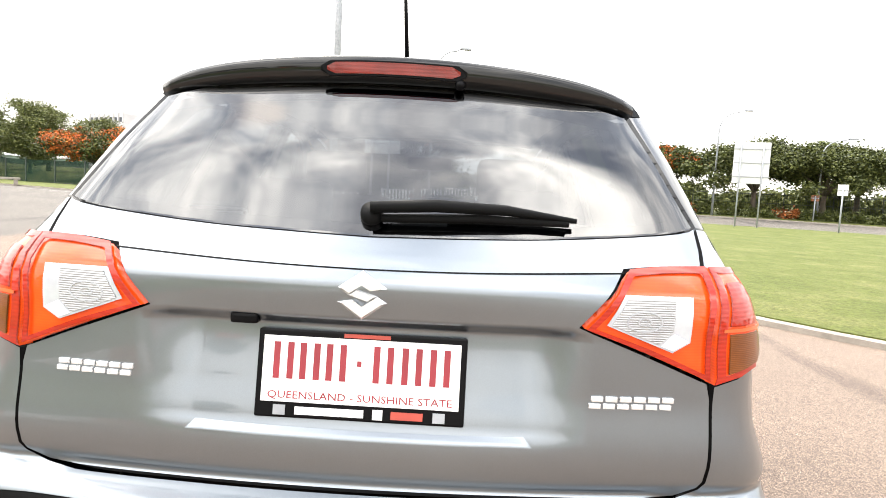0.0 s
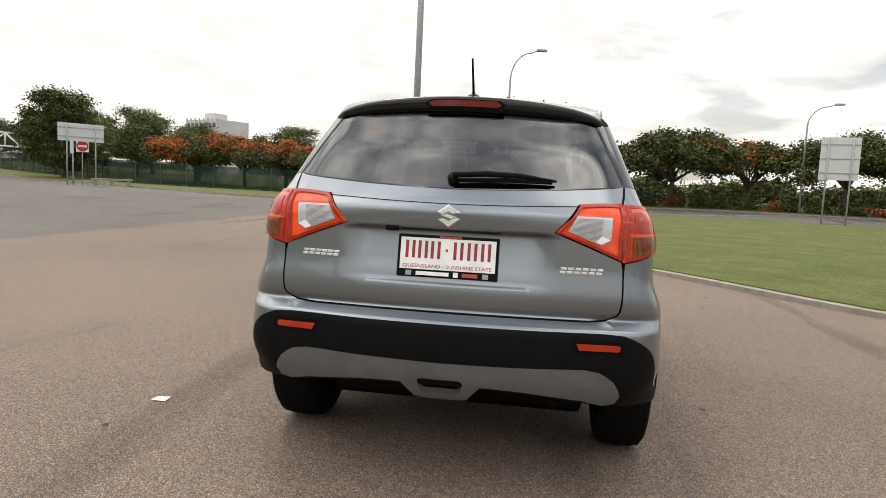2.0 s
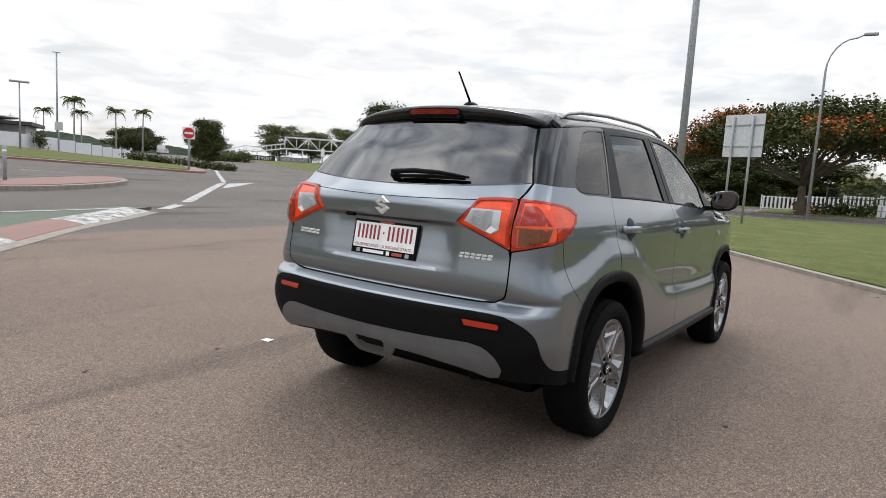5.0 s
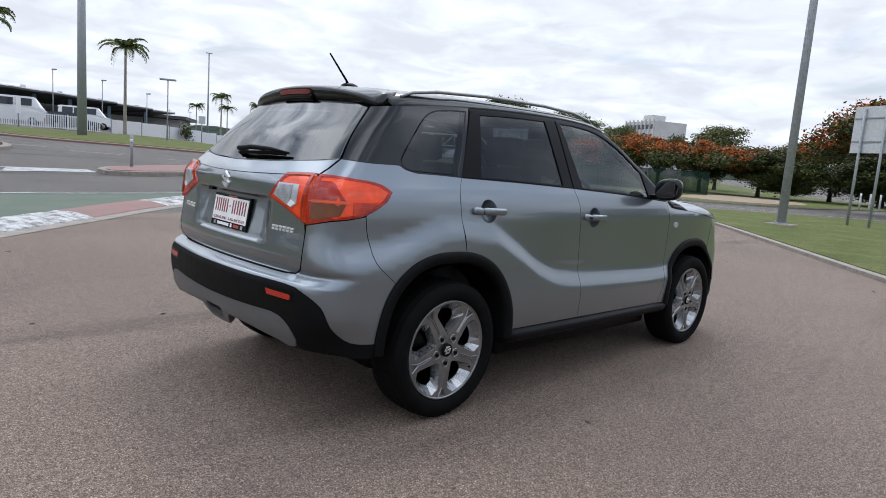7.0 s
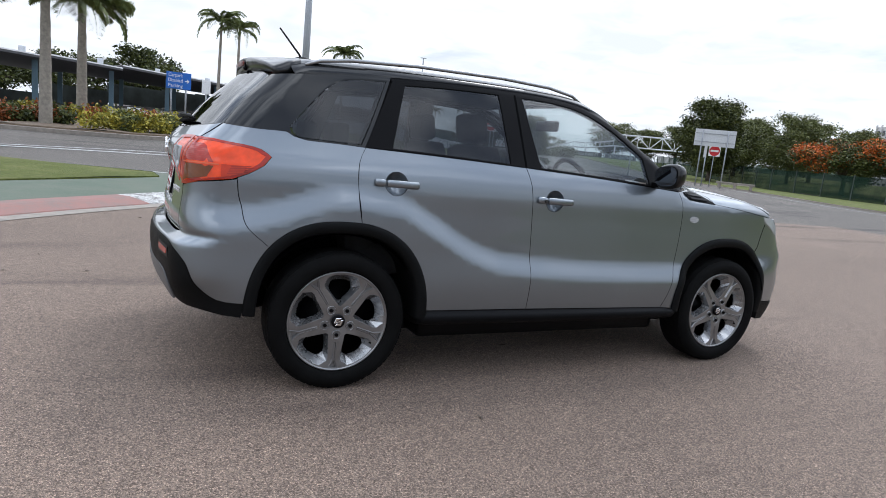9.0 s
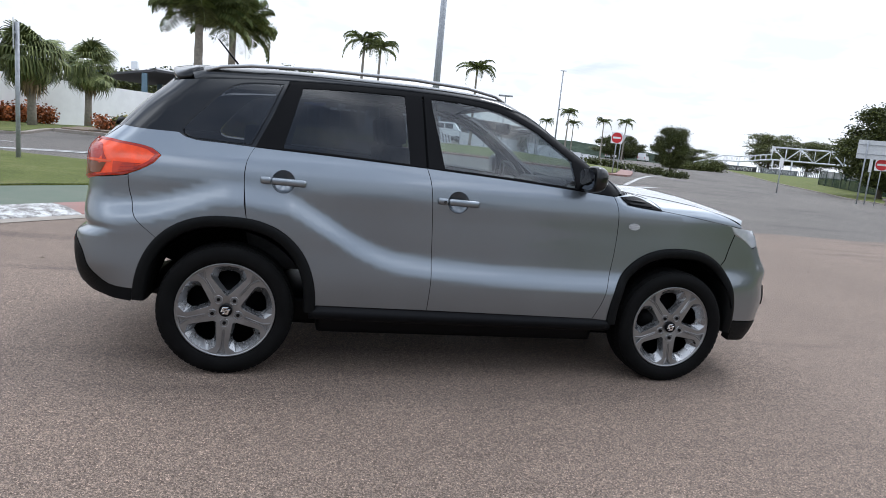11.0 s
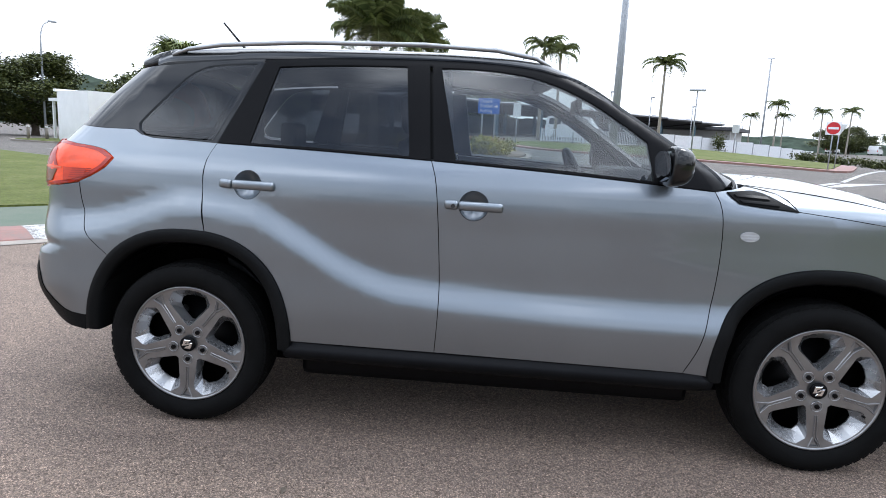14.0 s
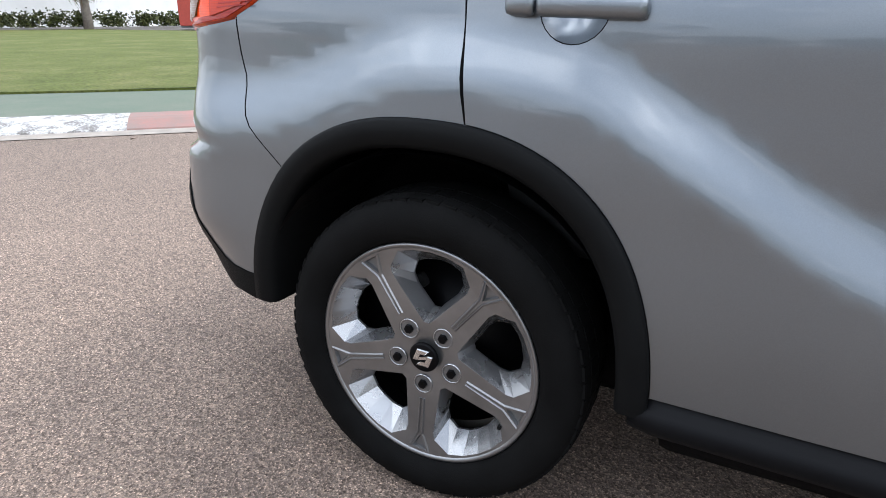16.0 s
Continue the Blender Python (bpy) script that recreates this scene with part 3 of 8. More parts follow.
def strip(name, pts, width, material, label, category, lift=0.012):
    line = dense(pts, 1.0)
    a, b = left_of(line, width / 2), left_of(line, -width / 2)
    n = len(line)
    vs = [(x, y, h1(x, y) + lift) for x, y in a] + [(x, y, h1(x, y) + lift) for x, y in b]
    ob = link_mesh(name, vs, [(i, i + 1, n + i + 1, n + i) for i in range(n - 1)], material, smooth=False)
    return tagged(ob, label, category, kind="structure")


for pts, w in (([(-12.3, 5.6), (-14.2, 7.4), (-19.4, 11.9), (-22.0, 14.2)], 0.28), ([(-22.6, 14.7), (-25.0, 16.3), (-31.0, 20.3), (-45, 30), (-60, 41), (-79, 53)], 0.2),
               ([(-15.2, -8.0), (-16.5, -3.5), (-17.0, -1.2), (-17.4, 0.9), (-17.9, 2.6), (-18.0, 3.4)], 0.24), ([(-15.4, -8.0), (-17.2, -3.2), (-18.1, -0.3), (-18.6, 1.2), (-18.7, 3.4)], 0.16),
               ([(-30, 41.2 - 2.5), (-20, 32.6), (-13, 30.6), (-7, 31.6), (0, 36.2), (8, 40.0), (25, 47.2)], 0.12), ([(-18, -8.5), (-19.5, -11.5)], 0.12), ([(-22.5, -15.5), (-24.0, -19.0)], 0.12),
               ([(-30.9, 3.0), (-30.5, 4.7)], 0.12), ([(-28.3, 5.2), (-27.5, 7.0)], 0.12), ([(-26.5, 8.0), (-25.2, 9.6)], 0.12)):
    strip("road_marking", pts, w, M["roadline"], "worn white road line", "road marking")
lay("road_marking", np.array([(-17.4, 1.0), (-17.9, 2.6), (-18.1, 3.5), (-18.7, 3.4), (-18.6, 1.3)]), 0.010, M["roadline"], "worn white painted nose ahead of the median", "road marking", 0, 9)
lay("road_marking", np.array([(-19.4, 12.3), (-20.2, 13.5), (-23.0, 16.7), (-21.9, 14.4)]), 0.010, M["roadline"], "worn white painted chevron on the road", "road marking", 0, 9)
strip("road_marking", [(-11.95, 4.3), (-11.35, 2.0), (-10.98, -0.3), (-11.7, -2.6)], 0.14, M["roadline"], "white edge line along the green margin", "road marking", 0.068)

# median with red paving
med = smooth_outline([(-17.3, 3.5), (-17.4, 5.0), (-18.9, 7.6), (-20.7, 9.3), (-22.1, 9.4), (-21.8, 8.1), (-19.6, 4.9), (-18.5, 3.7)], 0.5)
lay("kerb", med, 0.13, M["kerb"], "concrete kerb round the road median", "kerb", 0.16, 3)
lay("paving", inset(med, 0.22), 0.15, M["brick"], "red paving on the road median", "paving", 0.03, 3)
# verge in front of the white fence, with a red paved edge
v2 = smooth_outline([(-40.5, 3.2), (-37.0, 6.3), (-35.5, 10), (-32.5, 14.2), (-30.0, 17.0), (-29.8, 18.6), (-34.5, 21.5), (-42.0, 25.5), (-49.5, 28.5), (-54.5, 25), (-56.5, 18), (-53.5, 10), (-54, 3), (-48, 1)], 1.2)
lay("paving", v2, 0.10, M["brick"], "red paved edge of the verge", "paving", 0.14, 4)
lay("lawn", inset(v2, 0.9), 0.125, M["lawn"], "green verge along the white fence", "lawn", 0.04, 4)
# garden bed
bed = smooth_outline([(-24.9, -7.5), (-23.0, -3.6), (-23.9, 0.2), (-27.5, 2.9), (-35, 2.0), (-40, -1), (-38, -9.5), (-30, -11.5)], 0.8)
lay("kerb", bed, 0.14, M["kerb"], "concrete kerb round the garden bed", "kerb", 0.18, 3)
lay("garden_bed", inset(bed, 0.3), 0.20, M["soil"], "brown mulch garden bed", "garden bed", 0.08, 2, 0.12)
# verge under the fan palms
v3 = smooth_outline([(-22.9, -10.4), (-27.3, -15.8), (-30.0, -20.5), (-33, -28), (-45, -28), (-56, -18), (-48, -11), (-32, -11.8)], 1.2)
lay("kerb", v3, 0.10, M["kerb"], "concrete kerb of the palm verge", "kerb", 0.14, 4)
lay("lawn", inset(v3, 0.25), 0.12, M["lawn"], "green verge under the fan palms", "lawn", 0.04, 4)

# ---- the car: body shape ----


def smooth_curve(*pairs):
    """A smooth function through the (x, y) pairs."""
    xs, ys = np.array([p[0] for p in pairs], float), np.array([p[1] for p in pairs], float)
    d = np.diff(ys) / np.diff(xs)
    s = np.concatenate([[d[0]], np.where(d[:-1] * d[1:] > 0, 2 * d[:-1] * d[1:] / (d[:-1] + d[1:] + 1e-12), 0), [d[-1]]])

    def at(x):
        x = np.clip(x, xs[0], xs[-1])
        i = np.clip(np.searchsorted(xs, x) - 1, 0, len(xs) - 2)
        h = xs[i + 1] - xs[i]
        t = (x - xs[i]) / h
        return (ys[i] * (1 + 2 * t) * (1 - t) ** 2 + s[i] * h * t * (1 - t) ** 2 + ys[i + 1] * t * t * (3 - 2 * t) + s[i + 1] * h * t * t * (t - 1))

    return at


def smax(a, b, k):
    h = np.maximum(k - np.abs(a - b), 0) / k
    return np.maximum(a, b) + h * h * k / 4


def sstep(a, b, x):
    t = np.clip((x - a) / (b - a), 0, 1)
    return t * t * (3 - 2 * t)


SIDE_Z = smooth_curve((0.2, 0.80), (0.36, 0.838), (0.5, 0.845), (0.7, 0.838), (0.85, 0.838), (0.95, 0.84), (1.02, 0.833), (1.08, 0.815), (1.13, 0.793), (1.18, 0.772), (1.30, 0.725), (1.45, 0.664), (1.56, 0.612), (1.7, 0.53))
SHELF_Z = smooth_curve((-0.8, 0.76), (-0.4, 0.80), (0.0, 0.91), (0.25, 0.89), (0.45, 0.79), (0.65, 0.68), (0.85, 0.615), (1.1, 0.59), (1.9, 0.565), (2.2, 0.575), (2.6, 0.62), (3.4, 0.62))
REAR_Z = smooth_curve((0.2, 0.52), (0.34, 0.685), (0.42, 0.758), (0.5, 0.790), (0.6, 0.803), (0.66, 0.802), (0.68, 0.793), (0.70, 0.752), (0.712, 0.733), (0.742, 0.742), (0.78, 0.745), (0.9, 0.735), (1.0, 0.735), (1.08, 0.742), (1.115, 0.728), (1.165, 0.690), (1.20, 0.660), (1.33, 0.548), (1.46, 0.410), (1.7, 0.19))
REAR_C = smooth_curve((0.3, 0.12), (0.66, 0.15), (0.75, 0.10), (1.0, 0.12), (1.2, 0.24), (1.5, 0.28), (1.7, 0.28))
TOP_Y = smooth_curve((-0.8, 1.47), (-0.45, 1.54), (-0.1, 1.575), (0.4, 1.595), (0.9, 1.597), (1.2, 1.588), (1.36, 1.572), (1.5, 1.525), (1.8, 1.352), (2.08, 1.185), (2.2, 1.13), (2.35, 1.115), (2.6, 1.105), (2.85, 1.065), (3.05, 1.005), (3.2, 0.92), (3.4, 0.7))
FRONT_Z = smooth_curve((0.15, 3.20), (0.3, 3.30), (0.5, 3.345), (0.6, 3.33), (0.66, 3.34), (0.75, 3.28), (0.9, 3.20), (1.0, 3.14), (1.2, 2.9), (1.7, 2.4))


def body(x, y, z):
    """Less than nothing inside the body, nothing on its skin."""
    ax = np.abs(x)
    w = SIDE_Z(z) + 0.031 * sstep(-0.078, 0.05, SHELF_Z(y) - z) * sstep(-0.80, -0.5, y) * sstep(3.2, 2.75, y)
    w = w - 0.062 * (0.70 + 0.30 * sstep(0.68, 0.95, z)) * (np.maximum(1.15 - y, 0) / 1.6) ** 1.7 - 0.11 * (np.maximum(y - 2.35, 0) / 0.85) ** 2
    w = w - 0.05 * sstep(2.0, 2.2, y) * sstep(0.98, 1.12, z)
    w = w - 0.05 * sstep(0.55, 0.40, z) * sstep(-0.45, -0.68, y)
    recess = (0.014 + 0.026 * sstep(0.82, 1.0, z)) * sstep(0.42, 0.30, ax) * sstep(0.806, 0.822, z) * sstep(1.022, 1.004, z)
    r = REAR_Z(z) - REAR_C(z) * ax**2 - recess
    f = FRONT_Z(z) - 0.20 * ax**2 - 0.25 * np.maximum(ax - 0.45, 0) ** 2
    t = TOP_Y(y) - 0.10 * ax**2
    lower = smax(ax - w, smax(-y - r, y - f, 0.01), 0.13)
    return smax(lower, z - t, 0.06)


def cast(origin, way, near=0.0, far=1.6):
    """Where rays from inside meet the skin: rows of places."""
    lo, hi = np.full(len(origin), near), np.full(len(origin), far)
    for _ in range(34):
        mid = (lo + hi) / 2
        p = origin + way * mid[:, None]
        out = body(p[:, 0], p[:, 1], p[:, 2]) > 0
        lo, hi = np.where(out, lo, mid), np.where(out, mid, hi)
    return origin + way * ((lo + hi) / 2)[:, None]


def skin_normal(p):
    e = 2e-3
    g = np.stack([body(*(p + e * np.eye(3)[i]).T) - body(*(p - e * np.eye(3)[i]).T) for i in range(3)], 1)
    return g / np.linalg.norm(g, axis=1, keepdims=True)


AXIS_R, AXIS_F = 0.45, 2.2


def from_side(ab):
    n = len(ab)
    o = np.stack([np.zeros(n), ab[:, 0], ab[:, 1]], 1)
    return cast(o, np.tile([1.0, 0, 0], (n, 1)))


def from_rear(ab):
    n = len(ab)
    a = ab[:, 0] / 0.8
    o = np.stack([np.zeros(n), np.full(n, AXIS_R), ab[:, 1]], 1)
    return cast(o, np.stack([np.sin(a), -np.cos(a), 0 * a], 1), 0.0, 2.0)


def from_front(ab):
    n = len(ab)
    a = ab[:, 0] / 0.8
    o = np.stack([np.zeros(n), np.full(n, AXIS_F), ab[:, 1]], 1)
    return cast(o, np.stack([np.sin(a), np.cos(a), 0 * a], 1), 0.0, 2.0)


def from_top(ab):
    n = len(ab)
    o = np.stack([ab[:, 0], ab[:, 1], np.full(n, 0.6)], 1)
    return cast(o, np.tile([0.0, 0, 1.0], (n, 1)))


def wrap_r(p):
    return 0.8 * math.atan2(p[0], AXIS_R - p[1]), p[2]


def wrap_f(p):
    return 0.8 * math.atan2(p[0], p[1] - AXIS_F), p[2]


def S(y, z):
    """A place on the flank, in the plan of the rear corner."""
    return wrap_r(from_side(np.array([[y, z]]))[0])


def SF(y, z):
    return wrap_f(from_side(np.array([[y, z]]))[0])


def R(x, z):
    """A place on the tail, in the plan of the rear corner."""
    o = np.array([[abs(x), 0.0, z]])
    p = cast(o, np.array([[0.0, -1.0, 0]]))[0]
    return wrap_r((math.copysign(p[0], x), p[1], p[2]))


def T(y, z):
    """A place on the flank, seen from above."""
    p = from_side(np.array([[y, z]]))[0]
    return p[0], p[1]


def run(points, step=0.02):
    """A smooth line through points, in short steps."""
    p = [np.array(q, float) for q in points]
    if len(p) == 2:
        n = max(1, int(np.linalg.norm(p[1] - p[0]) / step))
        return [p[0] + (p[1] - p[0]) * i / n for i in range(n + 1)]
    out = []
    for i in range(len(p) - 1):
        a, b, c, d = p[max(i - 1, 0)], p[i], p[i + 1], p[min(i + 2, len(p) - 1)]
        n = max(1, int(np.linalg.norm(c - b) / step))
        for k in range(n):
            t = k / n
            out.append(0.5 * (2 * b + (c - a) * t + (2 * a - 5 * b + 4 * c - d) * t * t + (3 * b - a - 3 * c + d) * t**3))
    return out + [p[-1]]


def ring(*runs):
    """A closed outline of smooth runs, with corners between them."""
    out = []
    for r in runs:
        for q in run(r):
            if not out or np.linalg.norm(q - out[-1]) > 1e-3:
                out.append(q)
    if np.linalg.norm(out[0] - out[-1]) < 1e-3:
        out.pop()
    a = np.array(out)
    area = np.sum(a[:, 0] * np.roll(a[:, 1], -1) - np.roll(a[:, 0], -1) * a[:, 1])
    return a if area > 0 else a[::-1]


def mirror_runs(*runs):
    """Half an outline from the middle line to the middle line, made whole."""
    back = [[(-x, z) for x, z in reversed(r)] for r in reversed(runs)]
    return ring(*runs, *back)


def shrink(a, d):
    t = np.roll(a, -1, 0) - np.roll(a, 1, 0)
    t /= np.linalg.norm(t, axis=1, keepdims=True) + 1e-9
    return a + np.stack([-t[:, 1], t[:, 0]], 1) * d


def inside(p, a):
    x, y, ok = p[:, 0], p[:, 1], np.zeros(len(p), bool)
    b = np.roll(a, -1, 0)
    for (x0, y0), (x1, y1) in zip(a, b):
        if y0 == y1:
            continue
        ok ^= ((y0 > y) != (y1 > y)) & (x < (x1 - x0) * (y - y0) / (y1 - y0) + x0)
    return ok


def skin(name, outline, plan, material, parent, holes=(), lift=0.0, h=0.028, gap=0.0017, deep=0.02, label="", side=1, bulge=0.0):
    """A panel of the body's skin: the outline filled, laid on the skin, with its edge turned in."""
    loops = [shrink(outline, gap)] + [shrink(q, -gap) for q in holes]
    lo, hi = loops[0].min(0), loops[0].max(0)
    gx, gy = np.meshgrid(np.arange(lo[0], hi[0], h), np.arange(lo[1], hi[1], h))
    grid = np.stack([gx.ravel(), gy.ravel()], 1)
    ok = inside(grid, shrink(loops[0], h * 0.45))
    for q in loops[1:]:
        ok &= ~inside(grid, shrink(q, -h * 0.45))
    grid = grid[ok]
    pts, edges = [], []
    for q in loops:
        n = len(pts)
        pts += [Vector((float(u), float(v))) for u, v in q]
        edges += [(n + i, n + (i + 1) % len(q)) for i in range(len(q))]
    pts += [Vector((float(u), float(v))) for u, v in grid]
    vs, es, fs, ov, oe, of = delaunay_2d_cdt(pts, edges, [], 0, 1e-5)
    flat = np.array([(v.x, v.y) for v in vs])
    fs = np.array([f for f in fs if len(f) == 3])
    mid = flat[fs].mean(1)
    keep = inside(mid, loops[0])
    for q in loops[1:]:
        keep &= ~inside(mid, q)
    fs = fs[keep]
    used = np.unique(fs)
    remap = -np.ones(len(flat), int)
    remap[used] = np.arange(len(used))
    flat, fs = flat[used], remap[fs]
    p = plan(flat)
    n = skin_normal(p)
    if bulge:
        d = np.min([np.min(np.linalg.norm(flat[:, None] - q[None], axis=2), axis=1) for q in loops], axis=0)
        p = p + n * (bulge * (1 - np.exp(-d / 0.02)))[:, None]
    p = p + n * lift
    # faces look outwards
    a, b, c = p[fs[:, 0]], p[fs[:, 1]], p[fs[:, 2]]
    if (np.cross(b - a, c - a) * n[fs[:, 0]]).sum() < 0:
        fs = fs[:, ::-1]
    count = {}
    for f in fs:
        for i in range(3):
            e = (f[i], f[(i + 1) % 3])
            count[e] = 1
    border = [e for e in count if (e[1], e[0]) not in count]
    ids = {v: len(p) + i for i, v in enumerate(sorted({v for e in border for v in e}))}
    low = np.array([p[v] - n[v] * deep for v in ids])
    quads = [(b, a, ids[a], ids[b]) for a, b in border]
    verts = np.concatenate([p, low])
    norms = np.concatenate([n, np.array([n[v] for v in ids])])
    faces = [tuple(f) for f in fs] + quads
    if side < 0:
        verts, norms = verts * [-1, 1, 1], norms * [-1, 1, 1]
        faces = [f[::-1] for f in faces]
    ob = link_mesh(name, verts, faces, material, parent, label, normals=norms)
    # painted panels: turned-in edges coloured black, standing for the shade in the gaps
    if material is M["paint"] and deep > 0.012:
        ob.data.materials.append(M["frame"])
        ob.data.polygons.foreach_set("material_index", [0] * len(fs) + [1] * len(quads))
    return ob


def arch(cy, a, b, lo, hi, n=2.4, steps=30):
    """Points of a wheel arch's edge, from angle lo to hi (0 ahead, 90 up)."""
    out = []
    for i in range(steps + 1):
        t = math.radians(lo + (hi - lo) * i / steps)
        c, s = math.cos(t), math.sin(t)
        k = (abs(c / a) ** n + abs(s / b) ** n) ** (-1 / n)
        out.append((cy + c * k, 0.334 + s * k))
    return out


# lines of the body, on the flank as (y, z)
BELT = [(2.04, 1.068), (1.5, 1.104), (0.972, 1.130), (0.5, 1.147), (0.098, 1.157)]
REAR_LINE = [(0.098, 1.157), (0.066, 1.09), (0.06, 0.98), (0.08, 0.805)]
MID_LINE = [(0.972, 1.130), (0.998, 1.04), (1.017, 0.84), (1.030, 0.59), (1.022, 0.384)]
FRONT_LINE = [(2.04, 1.068), (2.068, 1.0), (2.079, 0.85), (2.068, 0.66), (2.032, 0.49), (1.98, 0.374)]
ROOF_LINE = [(-0.22, 1.462), (0.0, 1.49), (0.245, 1.508), (0.55, 1.522), (0.9, 1.528), (1.19, 1.522), (1.44, 1.487), (1.68, 1.385), (1.96, 1.205), (2.09, 1.085)]
FRAME_TOP = [(0.25, 1.494), (0.55, 1.508), (0.935, 1.513)]
FRAME_TOP_F = [(0.945, 1.513), (1.19, 1.508), (1.42, 1.473), (1.66, 1.373), (1.93, 1.195), (2.04, 1.068)]

car = thing("car", "grey five-door compact SUV with black roof, parked on asphalt", "car")


def arch_part(cy, a, b, y0, z0, y1, z1):
    d0, d1 = math.degrees(math.atan2(z0 - 0.334, y0 - cy)), math.degrees(math.atan2(z1 - 0.334, y1 - cy))
    return arch(cy, a, b, d0, d1, steps=24)


def ellipse(cy, cz, r, n=28):
    return np.array([(cy + r * math.cos(2 * math.pi * i / n), cz + r * math.sin(2 * math.pi * i / n)) for i in range(n)])


def handle(parent, y, z, side, key):
    """Bowl, grip and rim of a door handle."""
    p0 = from_side(np.array([[y, z]]))[0]
    vs, fs, rings = [], [], 7
    flat = ellipse(y, z, 0.056)
    for k in range(rings + 1):
        t = k / rings
        q = from_side(np.array([[y, z]]) + (flat - [y, z]) * (1 - t))
        q[:, 0] -= 0.034 * math.sin(t * math.pi / 2) ** 0.8
        vs += [(side * v[0], v[1], v[2]) for v in q]
    m = len(flat)
    for k in range(rings):
        for i in range(m):
            f = (k * m + i, k * m + (i + 1) % m, (k + 1) * m + (i + 1) % m, (k + 1) * m + i)
            fs.append(f if side > 0 else f[::-1])
    link_mesh("handle_bowl", vs, fs, M["paint"], parent)
    for k in range(2):
        cy, ln = (y - 0.086, 0.054) if k else (y + 0.028, 0.170)
        bm = bmesh.new()
        box(bm, (0, 0, 0), (0.028, ln, 0.036), bev=0.0125)
        for v in bm.verts:
            yy = cy + v.co.y
            lift = 0.020 - 0.016 * ((yy - y) / 0.12) ** 2
            px = from_side(np.array([[yy, z]]))[0][0]
            v.co = Vector((side * (px + lift + v.co.x), yy, z + v.co.z - 0.02 * (yy - y)))
        part("handle_end" if k else "door_handle", bm, M["paint"], parent, smooth=True)
    if key:
        bm = bmesh.new()
        bmesh.ops.create_cone(bm, cap_ends=True, segments=14, radius1=0.009, radius2=0.008, depth=0.008)
        px = from_side(np.array([[y - 0.078, z]]))[0][0]
        for v in bm.verts:
            v.co = Vector((side * (px + 0.034 + v.co.z), y - 0.078 + v.co.x, z + v.co.y))
        part("lock", bm, M["steel"], parent)


def flank(side):
    s = side
    # rear door
    arch_r = arch_part(0, 0.44, 0.478, 0.08, 0.805, 0.437, 0.384)
    door = skin("rear_door", ring(BELT[2:], REAR_LINE, arch_r, [(0.437, 0.384), MID_LINE[-1]], MID_LINE[::-1]), from_side, M["paint"], car, [ellipse(0.247, 1.001, 0.056)], side=s)
    handle(door, 0.247, 1.001, s, False)
    glass_r = ring([(0.235, 1.166), (0.315, 1.476)], [(0.315, 1.476), (0.55, 1.489), (0.842, 1.495)], [(0.842, 1.495), (0.882, 1.145)], [(0.882, 1.145), (0.5, 1.160), (0.235, 1.166)])
    skin("window_frame", ring([(0.098, 1.159), (0.25, 1.494)], FRAME_TOP, [(0.935, 1.513), (0.969, 1.132)], [(0.969, 1.132), (0.5, 1.149), (0.098, 1.159)]), from_side, M["frame"], door, [glass_r], side=s, deep=0.03)
    skin("window_pane", glass_r, from_side, M["privacy"], door, lift=-0.006, gap=-0.004, deep=0.004, side=s)
    # front door
    door = skin("front_door", ring(BELT[:3], MID_LINE, [MID_LINE[-1], FRONT_LINE[-1]], FRONT_LINE[::-1]), from_side, M["paint"], car, [ellipse(1.147, 0.968, 0.056)], side=s)
    handle(door, 1.147, 0.968, s, True)
    glass_f = ring([(1.068, 1.138), (0.985, 1.494)], [(0.985, 1.494), (1.19, 1.490), (1.38, 1.460), (1.58, 1.376), (1.79, 1.240)], [(1.79, 1.240), (1.818, 1.096)], [(1.818, 1.096), (1.5, 1.118), (1.068, 1.138)])
    skin("window_frame", ring([(0.979, 1.132), (0.945, 1.513)], FRAME_TOP_F, [(2.04, 1.070), (1.5, 1.106), (0.979, 1.132)]), from_side, M["frame"], door, [glass_f], side=s, deep=0.03)
    skin("window_pane", glass_f, from_side, M["glass"], door, lift=-0.006, gap=-0.004, deep=0.004, side=s)
    skin("centre_pillar", ring([(0.90, 1.15), (0.90, 1.50)], [(0.90, 1.50), (1.02, 1.50)], [(1.02, 1.50), (1.06, 1.15)], [(1.06, 1.15), (0.90, 1.15)]), from_side, M["frame"], car, lift=-0.03, gap=0, deep=0.01, side=s, h=0.06)
    # front wing
    arch_f = arch_part(2.5, 0.43, 0.466, 2.814, 0.747, 2.075, 0.366)
    wing_top = [(2.04, 1.068), (2.10, 1.078), (2.2, 1.088), (2.30, 1.066)]
    shut = [(2.345, 1.010), (2.5, 0.994), (2.65, 0.975), (2.825, 0.951)]
    wing = skin("front_wing", ring(FRONT_LINE, [(1.98, 0.374), (2.075, 0.366)], arch_f[::-1], [(2.814, 0.747), (2.835, 0.83), (2.858, 0.905)], [(2.858, 0.905), (2.825, 0.951)], shut[::-1], [shut[0], wing_top[-1]], wing_top[::-1]), from_side, M["paint"], car, side=s)
    skin("bonnet_side", ring([(2.2, 1.090), (2.4, 1.072), (2.6, 1.045), (2.78, 1.005), (2.90, 0.956)], [(2.90, 0.956), (2.905, 0.942)], [(2.905, 0.942), (2.825, 0.952)], shut[::-1], [shut[0], (2.30, 1.066), (2.2, 1.090)]), from_side, M["paint"], car, side=s, gap=0.0012)
